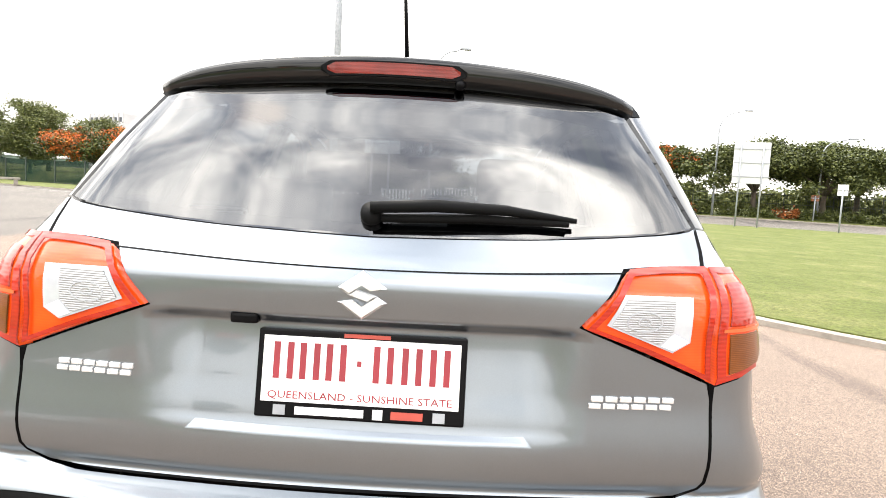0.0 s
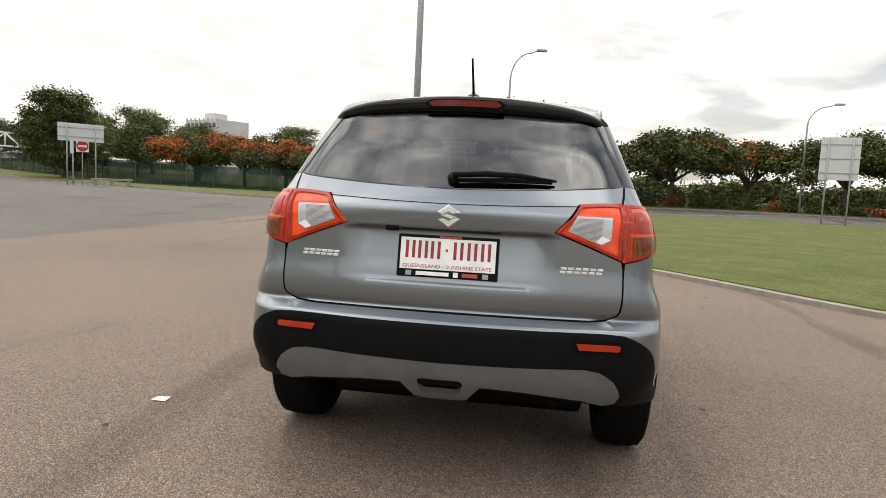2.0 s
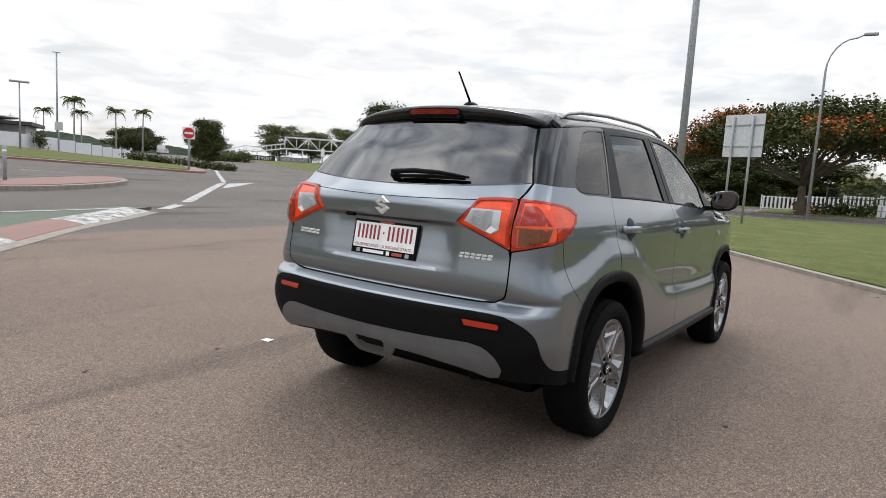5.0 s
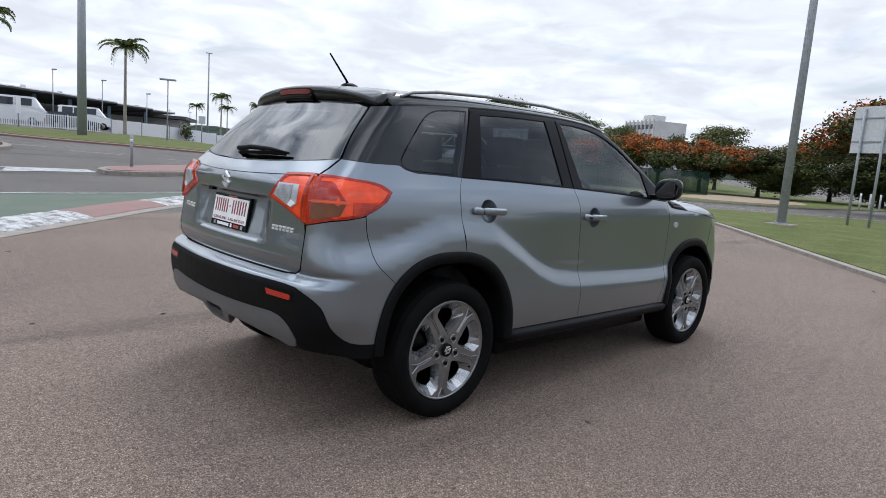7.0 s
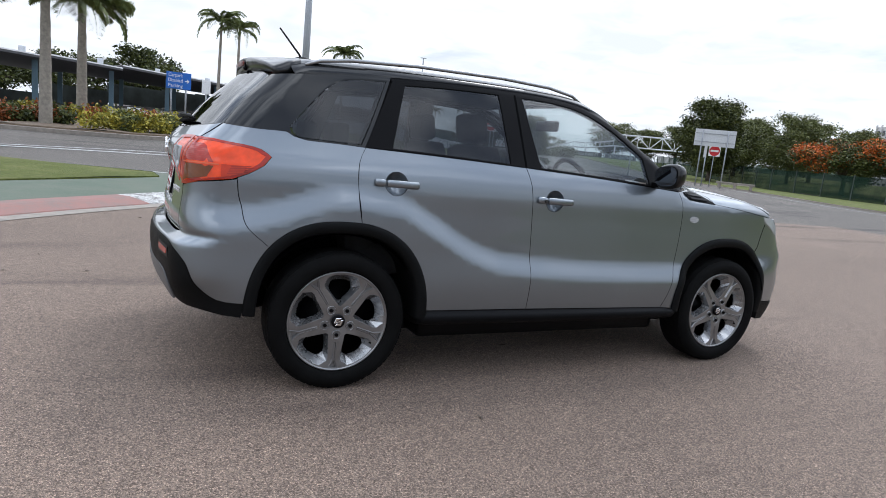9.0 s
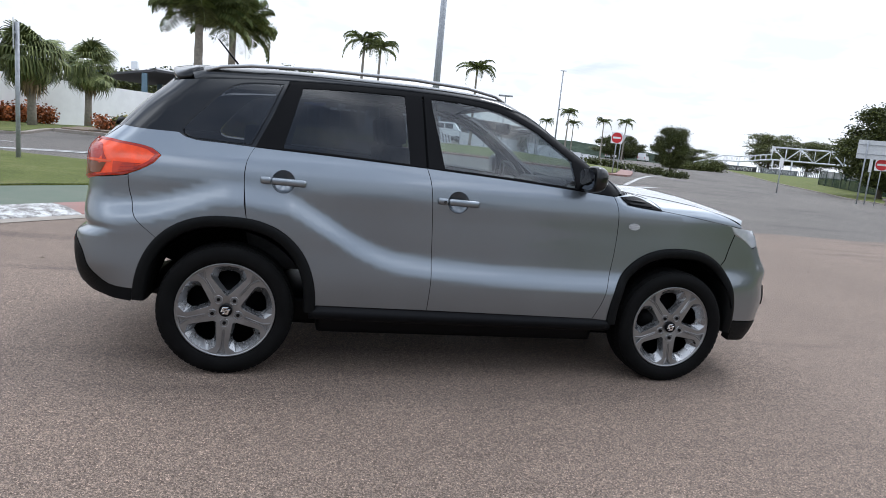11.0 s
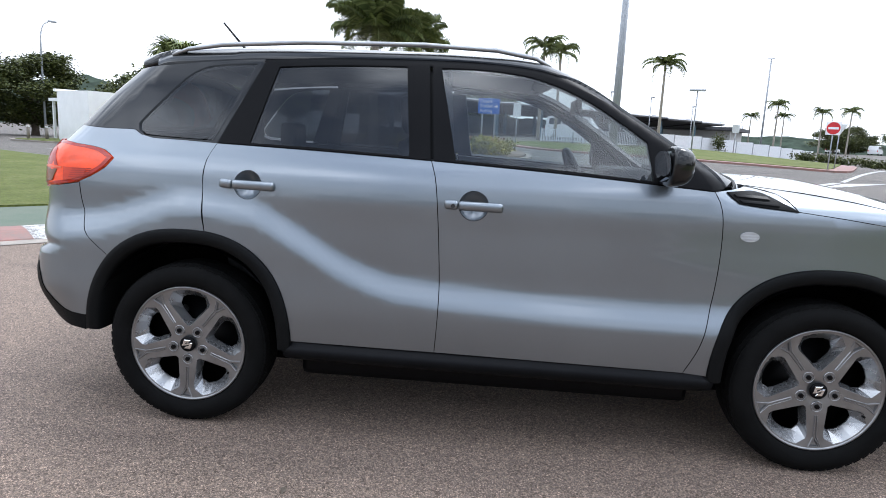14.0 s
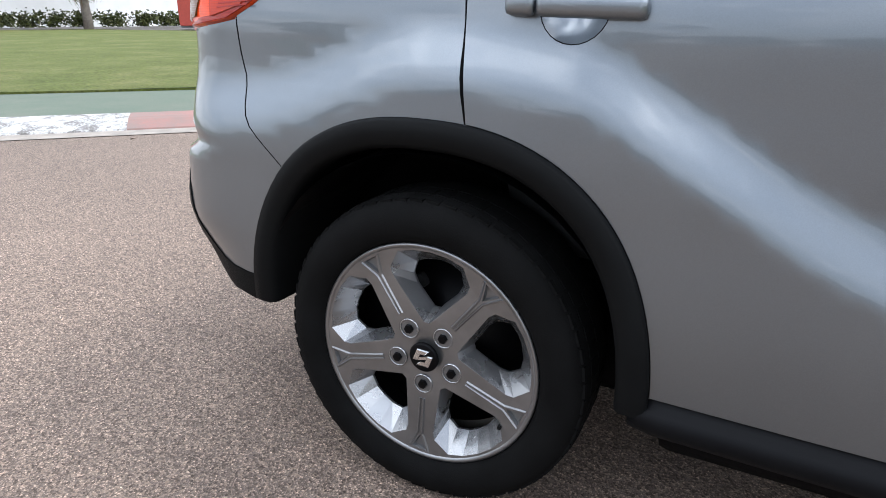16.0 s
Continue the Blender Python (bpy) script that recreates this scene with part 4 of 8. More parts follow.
    vent = ring([(2.085, 1.068), (2.20, 1.072), (2.25, 1.058)], [(2.25, 1.058), (2.345, 1.008)], [(2.345, 1.008), (2.22, 1.018), (2.13, 1.028)], [(2.13, 1.028), (2.085, 1.068)])
    skin("wing_vent", vent, from_side, M["trim"], wing, lift=0.005, gap=0, deep=0.008, side=s, h=0.02)
    for k in range(2):
        z = 1.052 - 0.02 * k
        skin("vent_bar", ring([(2.11 + 0.02 * k, z + 0.007), (2.24 + 0.03 * k, z - 0.002)], [(2.24 + 0.03 * k, z - 0.002), (2.245 + 0.03 * k, z - 0.011)], [(2.245 + 0.03 * k, z - 0.011), (2.12 + 0.02 * k, z - 0.002)], [(2.12 + 0.02 * k, z - 0.002), (2.11 + 0.02 * k, z + 0.007)]), from_side, M["frame"], wing, lift=0.010, gap=0, deep=0.006, side=s, h=0.02)
    rep = np.array([(2.175 + 0.034 * math.cos(a), 0.91 + 0.019 * math.sin(a)) for a in np.linspace(0, 2 * math.pi, 25)[:-1]])
    skin("indicator_lens", rep, from_side, M["white"], wing, lift=0.006, gap=0, deep=0.008, side=s, h=0.012, bulge=0.005)
    # rear quarter, in the plan of the rear corner
    lamp_top = [R(0.636, 1.137), R(0.70, 1.135), S(-0.52, 1.129), S(-0.45, 1.122), S(-0.38, 1.108), S(-0.335, 1.078)]
    lamp_low = [S(-0.335, 1.078), S(-0.365, 1.04), S(-0.43, 1.0), S(-0.50, 0.97)]
    seam = [S(-0.478, 0.978), S(-0.465, 0.88), S(-0.44, 0.78), S(-0.345, 0.69)]
    waist = [S(0.098, 1.157), S(-0.05, 1.163), S(-0.18, 1.166), S(-0.235, 1.178), S(-0.265, 1.196), S(-0.40, 1.197), R(0.648, 1.206)]
    edge = [R(0.648, 1.206), R(0.644, 1.165), R(0.636, 1.137)]
    low = [S(-0.335, 1.078), S(-0.365, 1.04), S(-0.43, 1.0), S(-0.478, 0.978)]
    ar = [S(y, z) for y, z in arch_part(0, 0.44, 0.478, -0.345, 0.69, 0.08, 0.805)]
    quarter = skin("rear_quarter_panel", ring(waist, edge, lamp_top, low, seam, ar, [S(*q) for q in REAR_LINE[::-1]]), from_rear, M["paint"], car, side=s, gap=0.0009)
    lamp = ring(lamp_top, lamp_low, [S(-0.50, 0.97), S(-0.57, 0.960), R(0.74, 0.952), R(0.70, 0.940), R(0.646, 0.927)], [R(0.646, 0.927), R(0.641, 1.02), R(0.636, 1.137)])
    lamp_ob = skin("rear_lamp", lamp, from_rear, M["red"], car, lift=0.004, gap=0.0015, deep=0.03, h=0.02, bulge=0.006, label="orange-red rear lamp lens", side=s)
    skin("lens_rim", shrink(lamp, 0.003), from_rear, M["redlight"], lamp_ob, [shrink(lamp, 0.013)], lift=0.0085, gap=0, deep=0.003, h=0.03, side=s)
    for k in range(5):
        z = 0.991 + 0.0075 * k
        rib = ring([S(-0.522 + 0.004 * k, z), S(-0.435 + 0.003 * k, z + 0.006)], [S(-0.435 + 0.003 * k, z + 0.006), S(-0.435 + 0.003 * k, z + 0.0085)], [S(-0.435 + 0.003 * k, z + 0.0085), S(-0.522 + 0.004 * k, z + 0.0025)], [S(-0.522 + 0.004 * k, z + 0.0025), S(-0.522 + 0.004 * k, z)])
        skin("lens_rib", rib, from_rear, M["redlight"], lamp_ob, lift=0.0122, gap=0, deep=0.002, h=0.03, side=s)
    amber = ring([R(0.668, 1.022), R(0.73, 1.022), S(-0.575, 1.020)], [S(-0.575, 1.020), S(-0.60, 0.974)], [S(-0.60, 0.974), R(0.735, 0.966), R(0.670, 0.949)], [R(0.670, 0.949), R(0.668, 1.022)])
    skin("indicator_lens", amber, from_rear, M["orange"], lamp_ob, lift=0.0115, gap=0, deep=0.003, h=0.02, label="dark amber indicator", side=s)
    upper = ring([R(0.668, 1.036), R(0.73, 1.036), S(-0.575, 1.034)], [S(-0.575, 1.034), S(-0.60, 1.098)], [S(-0.60, 1.098), R(0.70, 1.106), R(0.668, 1.106)], [R(0.668, 1.106), R(0.668, 1.036)])
    line = ring([R(0.655, 1.031), R(0.73, 1.031), S(-0.555, 1.030)], [S(-0.555, 1.030), S(-0.555, 1.0245)], [S(-0.555, 1.0245), R(0.73, 1.0255), R(0.655, 1.0255)], [R(0.655, 1.0255), R(0.655, 1.031)])
    skin("lens_divider", line, from_rear, M["facet_red"], lamp_ob, lift=0.0125, gap=0, deep=0.003, h=0.02, side=s)
    skin("brake_lens", upper, from_rear, M["redlight"], lamp_ob, lift=0.0115, gap=0, deep=0.003, h=0.02, side=s)
    side_box = ring([S(-0.545, 1.030), S(-0.445, 1.028)], [S(-0.445, 1.028), S(-0.455, 0.998)], [S(-0.455, 0.998), S(-0.545, 0.975)], [S(-0.545, 0.975), S(-0.545, 1.030)])
    skin("side_lens", side_box, from_rear, M["sidered"], lamp_ob, lift=0.0112, gap=0, deep=0.003, h=0.02, side=s)
    pane = ring([S(-0.244, 1.192), S(-0.215, 1.177), S(-0.05, 1.170), S(0.080, 1.168)], [S(0.080, 1.168), S(0.218, 1.486)], [S(0.218, 1.486), S(0.08, 1.478), S(-0.01, 1.460), S(-0.08, 1.416), S(-0.17, 1.32), S(-0.252, 1.222), S(-0.244, 1.192)])
    pillar = skin("rear_pillar", ring(waist[:-1] + [R(0.648, 1.208)], [R(0.648, 1.208), R(0.60, 1.32), R(0.548, 1.452)], [R(0.548, 1.452), S(-0.15, 1.472), S(0.0, 1.489), S(0.12, 1.499), S(0.243, 1.506)], [S(0.243, 1.506), S(0.098, 1.160)]), from_rear, M["black"], car, [pane], side=s, h=0.025, deep=0.03)
    skin("quarter_window", pane, from_rear, M["privacy"], pillar, lift=-0.003, gap=0.005, deep=0.006, side=s)
    # seal behind the joint of rear window and pillar
    seal = ring([R(0.615, 1.21), R(0.57, 1.32), R(0.515, 1.45)], [R(0.515, 1.45), R(0.575, 1.452)], [R(0.575, 1.452), R(0.625, 1.32), R(0.672, 1.21)], [R(0.672, 1.21), R(0.615, 1.21)])
    skin("window_seal", seal, from_rear, M["frame"], pillar, lift=-0.024, gap=0, deep=0.004, side=s, h=0.03)
    # black body shell behind the joints of doors, roof and quarter window
    shell = ring([(0.06, 1.165), (0.205, 1.50)], [(0.205, 1.50), (0.285, 1.50)], [(0.285, 1.50), (0.15, 1.165)], [(0.15, 1.165), (0.06, 1.165)])
    skin("door_pillar", shell, from_side, M["frame"], car, lift=-0.02, gap=0, deep=0.01, side=s, h=0.05)
    gut = ring([(y, z + 0.003) for y, z in ROOF_LINE[2:]], [(2.09, 1.088), (2.05, 1.075)], [(y, z - 0.006) for y, z in (FRAME_TOP[:2] + FRAME_TOP_F)][::-1], [(0.25, 1.488), (0.245, 1.511)])
    skin("roof_gutter", gut, from_side, M["frame"], car, lift=-0.006, gap=0, deep=0.012, side=s, h=0.03)
    # tail gate's lamp
    inner = ring([R(0.628, 1.134), R(0.55, 1.133), R(0.474, 1.127)], [R(0.474, 1.127), R(0.394, 1.027)], [R(0.394, 1.027), R(0.52, 0.980), R(0.634, 0.934)], [R(0.634, 0.934), R(0.631, 1.02), R(0.628, 1.134)])
    gl = skin("tailgate_lamp", inner, from_rear, M["red"], car, lift=0.004, gap=0.0015, deep=0.03, h=0.018, bulge=0.010, label="orange-red lamp lens with clear reversing light", side=s)
    clear = ring([R(0.590, 1.084), R(0.464, 1.086)], [R(0.464, 1.086), R(0.434, 1.036)], [R(0.434, 1.036), R(0.556, 0.989)], [R(0.556, 0.989), R(0.588, 1.008)], [R(0.588, 1.008), R(0.590, 1.084)])
    rev = skin("reversing_light", clear, from_rear, M["facet"], gl, lift=0.0155, gap=0, deep=0.004, h=0.014, label="clear reversing light", side=s)
    # ribbed bowl round the bulb, two plain reflector facets beside it
    bowl = ring([R(0.556, 1.080), R(0.469, 1.081)], [R(0.469, 1.081), R(0.442, 1.038)], [R(0.442, 1.038), R(0.530, 1.004)], [R(0.530, 1.004), R(0.553, 1.026)], [R(0.553, 1.026), R(0.556, 1.080)])
    skin("reflector_bowl", bowl, from_rear, M["bowl"], rev, lift=0.0175, gap=0, deep=0.002, h=0.014, side=s)
    facet = ring([R(0.534, 1.001), R(0.556, 0.993)], [R(0.556, 0.993), R(0.585, 1.010)], [R(0.585, 1.010), R(0.557, 1.024)], [R(0.557, 1.024), R(0.534, 1.001)])
    skin("reflector_facet", facet, from_rear, M["facet_white"], rev, lift=0.0178, gap=0, deep=0.002, h=0.014, side=s)
    for rr in (0.007, 0.018):
        c = R(0.500, 1.044)
        outer = [(c[0] + rr * 1.15 * math.cos(q), c[1] + rr * math.sin(q)) for q in np.linspace(0, 2 * math.pi, 33)[:-1]]
        inner_r = [(c[0] + (rr - 0.0016) * 1.15 * math.cos(q), c[1] + (rr - 0.0016) * math.sin(q)) for q in np.linspace(0, 2 * math.pi, 33)[:-1]]
        skin("bowl_ring", np.array(outer), from_rear, M["facet"], rev, [np.array(inner_r)], lift=0.0188, gap=0, deep=0.0012, h=0.02, side=s)
    rim = ring([R(0.626, 1.132), R(0.55, 1.131), R(0.476, 1.125)], [R(0.476, 1.125), R(0.399, 1.027)], [R(0.399, 1.027), R(0.52, 0.983), R(0.632, 0.938)], [R(0.632, 0.938), R(0.629, 1.02), R(0.626, 1.132)])
    hole = ring([R(0.617, 1.122), R(0.55, 1.121), R(0.482, 1.115)], [R(0.482, 1.115), R(0.413, 1.029)], [R(0.413, 1.029), R(0.52, 0.992), R(0.622, 0.950)], [R(0.622, 0.950), R(0.620, 1.02), R(0.617, 1.122)])
    skin("lens_rim", rim, from_rear, M["redlight"], gl, [hole], lift=0.0148, gap=0, deep=0.003, h=0.03, side=s)
    # sill
    ys = np.linspace(0.41, 2.095, 40)
    prof = ((-0.012, 0.388), (-0.002, 0.378), (0.000, 0.374), (0.014, 0.366), (0.021, 0.354), (0.020, 0.338), (0.010, 0.322), (-0.012, 0.308), (-0.05, 0.298), (-0.16, 0.290), (-0.30, 0.288))
    base = from_side(np.stack([ys, np.full(40, 0.385)], 1))[:, 0]
    vs = [(s * (bx + px - (0.012 if 0.3 > min(y - 0.41, 2.095 - y) * 8 else 0)), y, pz - 0.0085 * (y - 0.41) / 1.685 * (1 if k < 3 else 0.6)) for y, bx in zip(ys, base) for k, (px, pz) in enumerate(prof)]
    m = len(prof)
    fs = [(i * m + k, i * m + k + 1, (i + 1) * m + k + 1, (i + 1) * m + k) for i in range(39) for k in range(m - 1)]
    fs = [q if s < 0 else q[::-1] for q in fs]
    fs += [tuple(range(m)), tuple(range(39 * m + m - 1, 39 * m - 1, -1))]
    link_mesh("sill", vs, fs, M["sillplastic"], car, "black moulded plastic sill")
    # wheel arch trims
    for cy, a, b, a0, a1 in ((0.0, 0.44, 0.478, 2, 175), (2.5, 0.43, 0.466, -4, 178)):
        vs, fs, n, m = [], [], 44, 9
        for i in range(n + 1):
            t = a0 + (a1 - a0) * i / n
            o = np.array(arch(cy, a, b, t, t, steps=1)[0])
            c = np.array([cy, 0.334])
            d = (c - o) / np.linalg.norm(c - o)
            q = from_side(np.stack([o + d * 0.002, o + d * 0.03, o + d * 0.055]))
            x0, x1 = q[0, 0], q[1, 0]
            prof = ((0.0, -0.01), (0.0, 0.008), (0.005, 0.014), (0.025, 0.017), (0.045, 0.014), (0.054, 0.006), (0.058, -0.01), (0.06, -0.05), (0.06, -0.30))
            for w, x in prof:
                y, z = o + d * w
                vs.append((s * (min(x0, 0.872) + x), y, z))
        for i in range(n):
            for k in range(m - 1):
                q = (i * m + k, i * m + k + 1, (i + 1) * m + k + 1, (i + 1) * m + k)
                fs.append(q if s < 0 else q[::-1])
        link_mesh("wheel_arch_trim", vs, fs, M["trim"], car)
    # door mirror
    vs, fs = [], []
    nu, nv = 20, 12
    for i in range(nu):
        for k in range(nv + 1):
            u, v = 2 * math.pi * i / nu, math.pi * k / nv
            cx, sx = math.cos(u), math.sin(u)
            e = lambda q, r: math.copysign(abs(q) ** r, q)
            x = 0.925 + 0.090 * e(math.sin(v), 0.6) * e(cx, 0.7)
            z = 1.155 + 0.072 * e(math.sin(v), 0.6) * e(sx, 0.7) + 0.1 * (x - 0.925)
            y = 1.84 + (0.075 if math.cos(v) > 0 else 0.018) * e(math.cos(v), 0.9)
            vs.append((s * x, y, z))
    for i in range(nu):
        for k in range(nv):
            a, b = i * (nv + 1) + k, ((i + 1) % nu) * (nv + 1) + k
            fs.append((a, b, b + 1, a + 1) if s < 0 else (a, a + 1, b + 1, b))
    mir = link_mesh("door_mirror", vs, fs, M["black"], car, "black door mirror")
    bm = bmesh.new()
    box(bm, (s * 0.83, 1.86, 1.10), (0.12, 0.05, 0.03), bev=0.01)
    part("mirror_arm", bm, M["frame"], mir)
    bm = bmesh.new()
    bmesh.ops.create_circle(bm, cap_ends=True, segments=24, radius=1)
    for v in bm.verts:
        x, z = v.co.x, v.co.y
        v.co = Vector((s * (0.925 + 0.075 * math.copysign(abs(x) ** 0.7, x)), 1.813 - 0.010 * z + 0.008 * x, 1.155 + 0.055 * math.copysign(abs(z) ** 0.7, z) + 0.0085 * x))
    part("mirror_glass", bm, M["mirror"], mir)
    # roof rail
    pts = [(-0.17, 0.0), (-0.10, 0.018), (0.05, 0.03), (0.4, 0.034), (0.9, 0.034), (1.2, 0.03), (1.36, 0.018), (1.42, 0.0)]
    top = from_top(np.array([[0.575 - 0.012 * max(0, -y), y] for y, _ in pts]))
    v1, f1 = tube([(s * q[0], q[1], q[2] + h - 0.004) for q, (_, h) in zip(top, pts)], [0.007, 0.009, 0.0095, 0.0095, 0.0095, 0.0095, 0.009, 0.007], 10)
    link_mesh("roof_rail", v1, f1, M["silver"], car, "silver roof rail")


flank(1)
flank(-1)

# tail gate
GLASS_LOW = [R(0.0, 1.168), R(0.3, 1.176), R(0.55, 1.193), R(0.642, 1.206)]
gate = skin("tailgate", mirror_runs(GLASS_LOW, [R(0.642, 1.206), R(0.638, 1.165), R(0.630, 1.138)], [R(0.630, 1.138), R(0.55, 1.137), R(0.472, 1.131)], [R(0.472, 1.131), R(0.390, 1.027)], [R(0.390, 1.027), R(0.52, 0.977), R(0.636, 0.930)], [R(0.636, 0.930), R(0.6435, 0.90), R(0.6445, 0.775), R(0.630, 0.734), R(0.59, 0.713), R(0.53, 0.708), R(0.3, 0.708), R(0.0, 0.708)]), from_rear, M["paint"], car, h=0.016)
# black strip on the paint stands for the shade along the tailgate crease
crease = mirror_runs([R(0.0, 1.1135), R(0.2, 1.116), R(0.470, 1.1255)], [R(0.470, 1.1255), R(0.4695, 1.1235)], [R(0.4695, 1.1235), R(0.2, 1.114), R(0.0, 1.1115)])
skin("crease_shade", crease, from_rear, M["frame"], gate, lift=0.0015, gap=0, deep=0.003, h=0.05)
ridge = mirror_runs([R(0.0, 0.817), R(0.2, 0.818), R(0.30, 0.820)], [R(0.30, 0.820), R(0.315, 0.806)], [R(0.315, 0.806), R(0.2, 0.803), R(0.0, 0.802)])
skin("lower_ridge", ridge, from_rear, M["paint"], gate, lift=0.002, gap=0, deep=0.01, h=0.01, bulge=0.004)
rear_glass = mirror_runs([R(0.0, 1.170), R(0.3, 1.178), R(0.55, 1.195), R(0.642, 1.208)], [R(0.642, 1.208), R(0.595, 1.32), R(0.540, 1.45)], [R(0.540, 1.45), R(0.3, 1.50), R(0.0, 1.515)])
rg = skin("rear_window", rear_glass, from_rear, M["rearglass"], car, lift=-0.002, gap=0.003, deep=0.006, h=0.025)
band = mirror_runs([R(0.0, 1.173), R(0.3, 1.181), R(0.55, 1.198), R(0.634, 1.211)], [R(0.634, 1.211), R(0.590, 1.32), R(0.540, 1.44)], [R(0.540, 1.44), R(0.3, 1.485), R(0.0, 1.50)])
inner_band = mirror_runs([R(0.0, 1.196), R(0.3, 1.204), R(0.52, 1.218), R(0.602, 1.23)], [R(0.602, 1.23), R(0.562, 1.32), R(0.515, 1.42)], [R(0.515, 1.42), R(0.3, 1.45), R(0.0, 1.46)])
skin("rear_window_border", band, from_rear, M["frame"], rg, [inner_band], lift=-0.013, gap=0, deep=0.002, h=0.03)

seal = mirror_runs([R(0.0, 1.150), R(0.3, 1.158), R(0.55, 1.175), R(0.635, 1.188)], [R(0.635, 1.188), R(0.628, 1.222)], [R(0.628, 1.222), R(0.55, 1.210), R(0.3, 1.193), R(0.0, 1.185)])
skin("lower_window_seal", seal, from_rear, M["frame"], rg, lift=-0.016, gap=0, deep=0.004, h=0.03)

# rear bumper
BLACK_TOP = [R(0.0, 0.672), R(0.3, 0.672), R(0.6, 0.672), R(0.69, 0.656), S(-0.68, 0.60), S(-0.63, 0.50), S(-0.55, 0.44), S(-0.425, 0.425)]
arch_low = [S(y, z) for y, z in arch_part(0, 0.44, 0.478, -0.425, 0.425, -0.345, 0.69)]
bump_top = [S(-0.345, 0.69), S(-0.44, 0.78), S(-0.465, 0.88), S(-0.478, 0.975)]
lamp_base = [S(-0.478, 0.972), S(-0.57, 0.957), R(0.74, 0.949), R(0.70, 0.937), R(0.648, 0.924)]
gate_edge = [R(0.648, 0.924), R(0.6465, 0.895), R(0.6465, 0.773), R(0.632, 0.731), R(0.59, 0.7095), R(0.53, 0.7045), R(0.3, 0.7045), R(0.0, 0.7045)]
bumper = skin("rear_bumper", mirror_runs(BLACK_TOP, arch_low, bump_top, lamp_base, gate_edge), from_rear, M["paint"], car, h=0.02, gap=0.0009)
skin("bumper_lower", mirror_runs([R(0.0, 0.44), R(0.3, 0.425), R(0.55, 0.40), S(-0.60, 0.384), S(-0.52, 0.370), S(-0.445, 0.362)], [S(-0.445, 0.362), S(-0.436, 0.40), S(-0.425, 0.425)], BLACK_TOP[::-1]), from_rear, M["trim"], bumper, lift=0.003, gap=0.001, deep=0.05, h=0.02, bulge=0.006, label="black plastic lower bumper")
slot = mirror_runs([R(0.0, 0.470), R(0.074, 0.470), R(0.086, 0.461)], [R(0.086, 0.461), R(0.078, 0.424), R(0.062, 0.412), R(0.0, 0.412)])
skid = skin("skid_plate", mirror_runs([R(0.0, 0.532), R(0.3, 0.536), R(0.52, 0.542), R(0.575, 0.533), R(0.63, 0.497), R(0.655, 0.445), R(0.64, 0.415), R(0.60, 0.405), R(0.53, 0.420)], [R(0.53, 0.420), R(0.3, 0.444), R(0.15, 0.450)], [R(0.15, 0.450), R(0.128, 0.425), R(0.098, 0.390), R(0.0, 0.384)]), from_rear, M["skid"], bumper, [slot], lift=0.014, gap=0, deep=0.03, h=0.016, bulge=0.006, label="grey plastic skid plate")
skin("tow_slot", slot, from_rear, M["frame"], skid, lift=-0.012, gap=-0.002, deep=0.01)
for s in (1, -1):
    refl = ring([R(0.486, 0.637), R(0.638, 0.634), R(0.644, 0.629)], [R(0.644, 0.629), R(0.643, 0.616), R(0.637, 0.612)], [R(0.637, 0.612), R(0.498, 0.613)], [R(0.498, 0.613), R(0.486, 0.637)])
    rim = ring([R(0.47, 0.650), R(0.655, 0.646)], [R(0.655, 0.646), R(0.665, 0.600)], [R(0.665, 0.600), R(0.482, 0.600)], [R(0.482, 0.600), R(0.47, 0.650)])
    well = skin("reflector_surround", rim, from_rear, M["frame"], bumper, lift=0.0095, gap=0, deep=0.006, side=s, h=0.03)
    skin("reflector", refl, from_rear, M["reflector"], well, lift=0.0125, gap=0, deep=0.006, side=s, h=0.03, label="red reflector")

# roof, windscreen, bonnet
edge_r = [T(y, z + 0.004) for y, z in ROOF_LINE[:7]]
roof = skin("roof", ring([(0.0, -0.40)] and [(-x, y) for x, y in edge_r[::-1]], [(-edge_r[0][0], edge_r[0][1]), (-0.3, -0.34), (0.0, -0.37), (0.3, -0.34), edge_r[0]], edge_r, [edge_r[-1], (0.3, 1.49), (0.0, 1.505), (-0.3, 1.49), (-edge_r[-1][0], edge_r[-1][1])]), from_top, M["black"], car, h=0.03, gap=0.0, label="black painted roof")
pil = [T(y, z + 0.003) for y, z in ROOF_LINE[6:]]
for s in (1, -1):
    skin("windscreen_pillar", ring(pil, [pil[-1], (pil[-1][0] - 0.075, pil[-1][1] + 0.04)], [(pil[-1][0] - 0.075, pil[-1][1] + 0.04), (pil[1][0] - 0.055, pil[1][1] + 0.01), (pil[0][0] - 0.05, pil[0][1] + 0.008)], [(pil[0][0] - 0.05, pil[0][1] + 0.008), pil[0]]), from_top, M["black"], car, side=s, h=0.03, gap=0)
wr = [(pil[0][0] - 0.052, pil[0][1] + 0.01), (pil[1][0] - 0.057, pil[1][1] + 0.012), (pil[-1][0] - 0.078, pil[-1][1] + 0.042)]
skin("windscreen", mirror_runs([(0.0, 1.507), (0.3, 1.493), wr[0]], wr, [wr[-1], (0.4, 2.21), (0.0, 2.25)]), from_top, M["glass"], car, lift=-0.003, gap=0.001, deep=0.004, h=0.04)
HOOD = [(2.10, 1.084), (2.2, 1.089), (2.4, 1.071), (2.6, 1.044), (2.78, 1.004), (2.90, 0.954)]
hood_r = [T(y, z + 0.003) for y, z in HOOD]
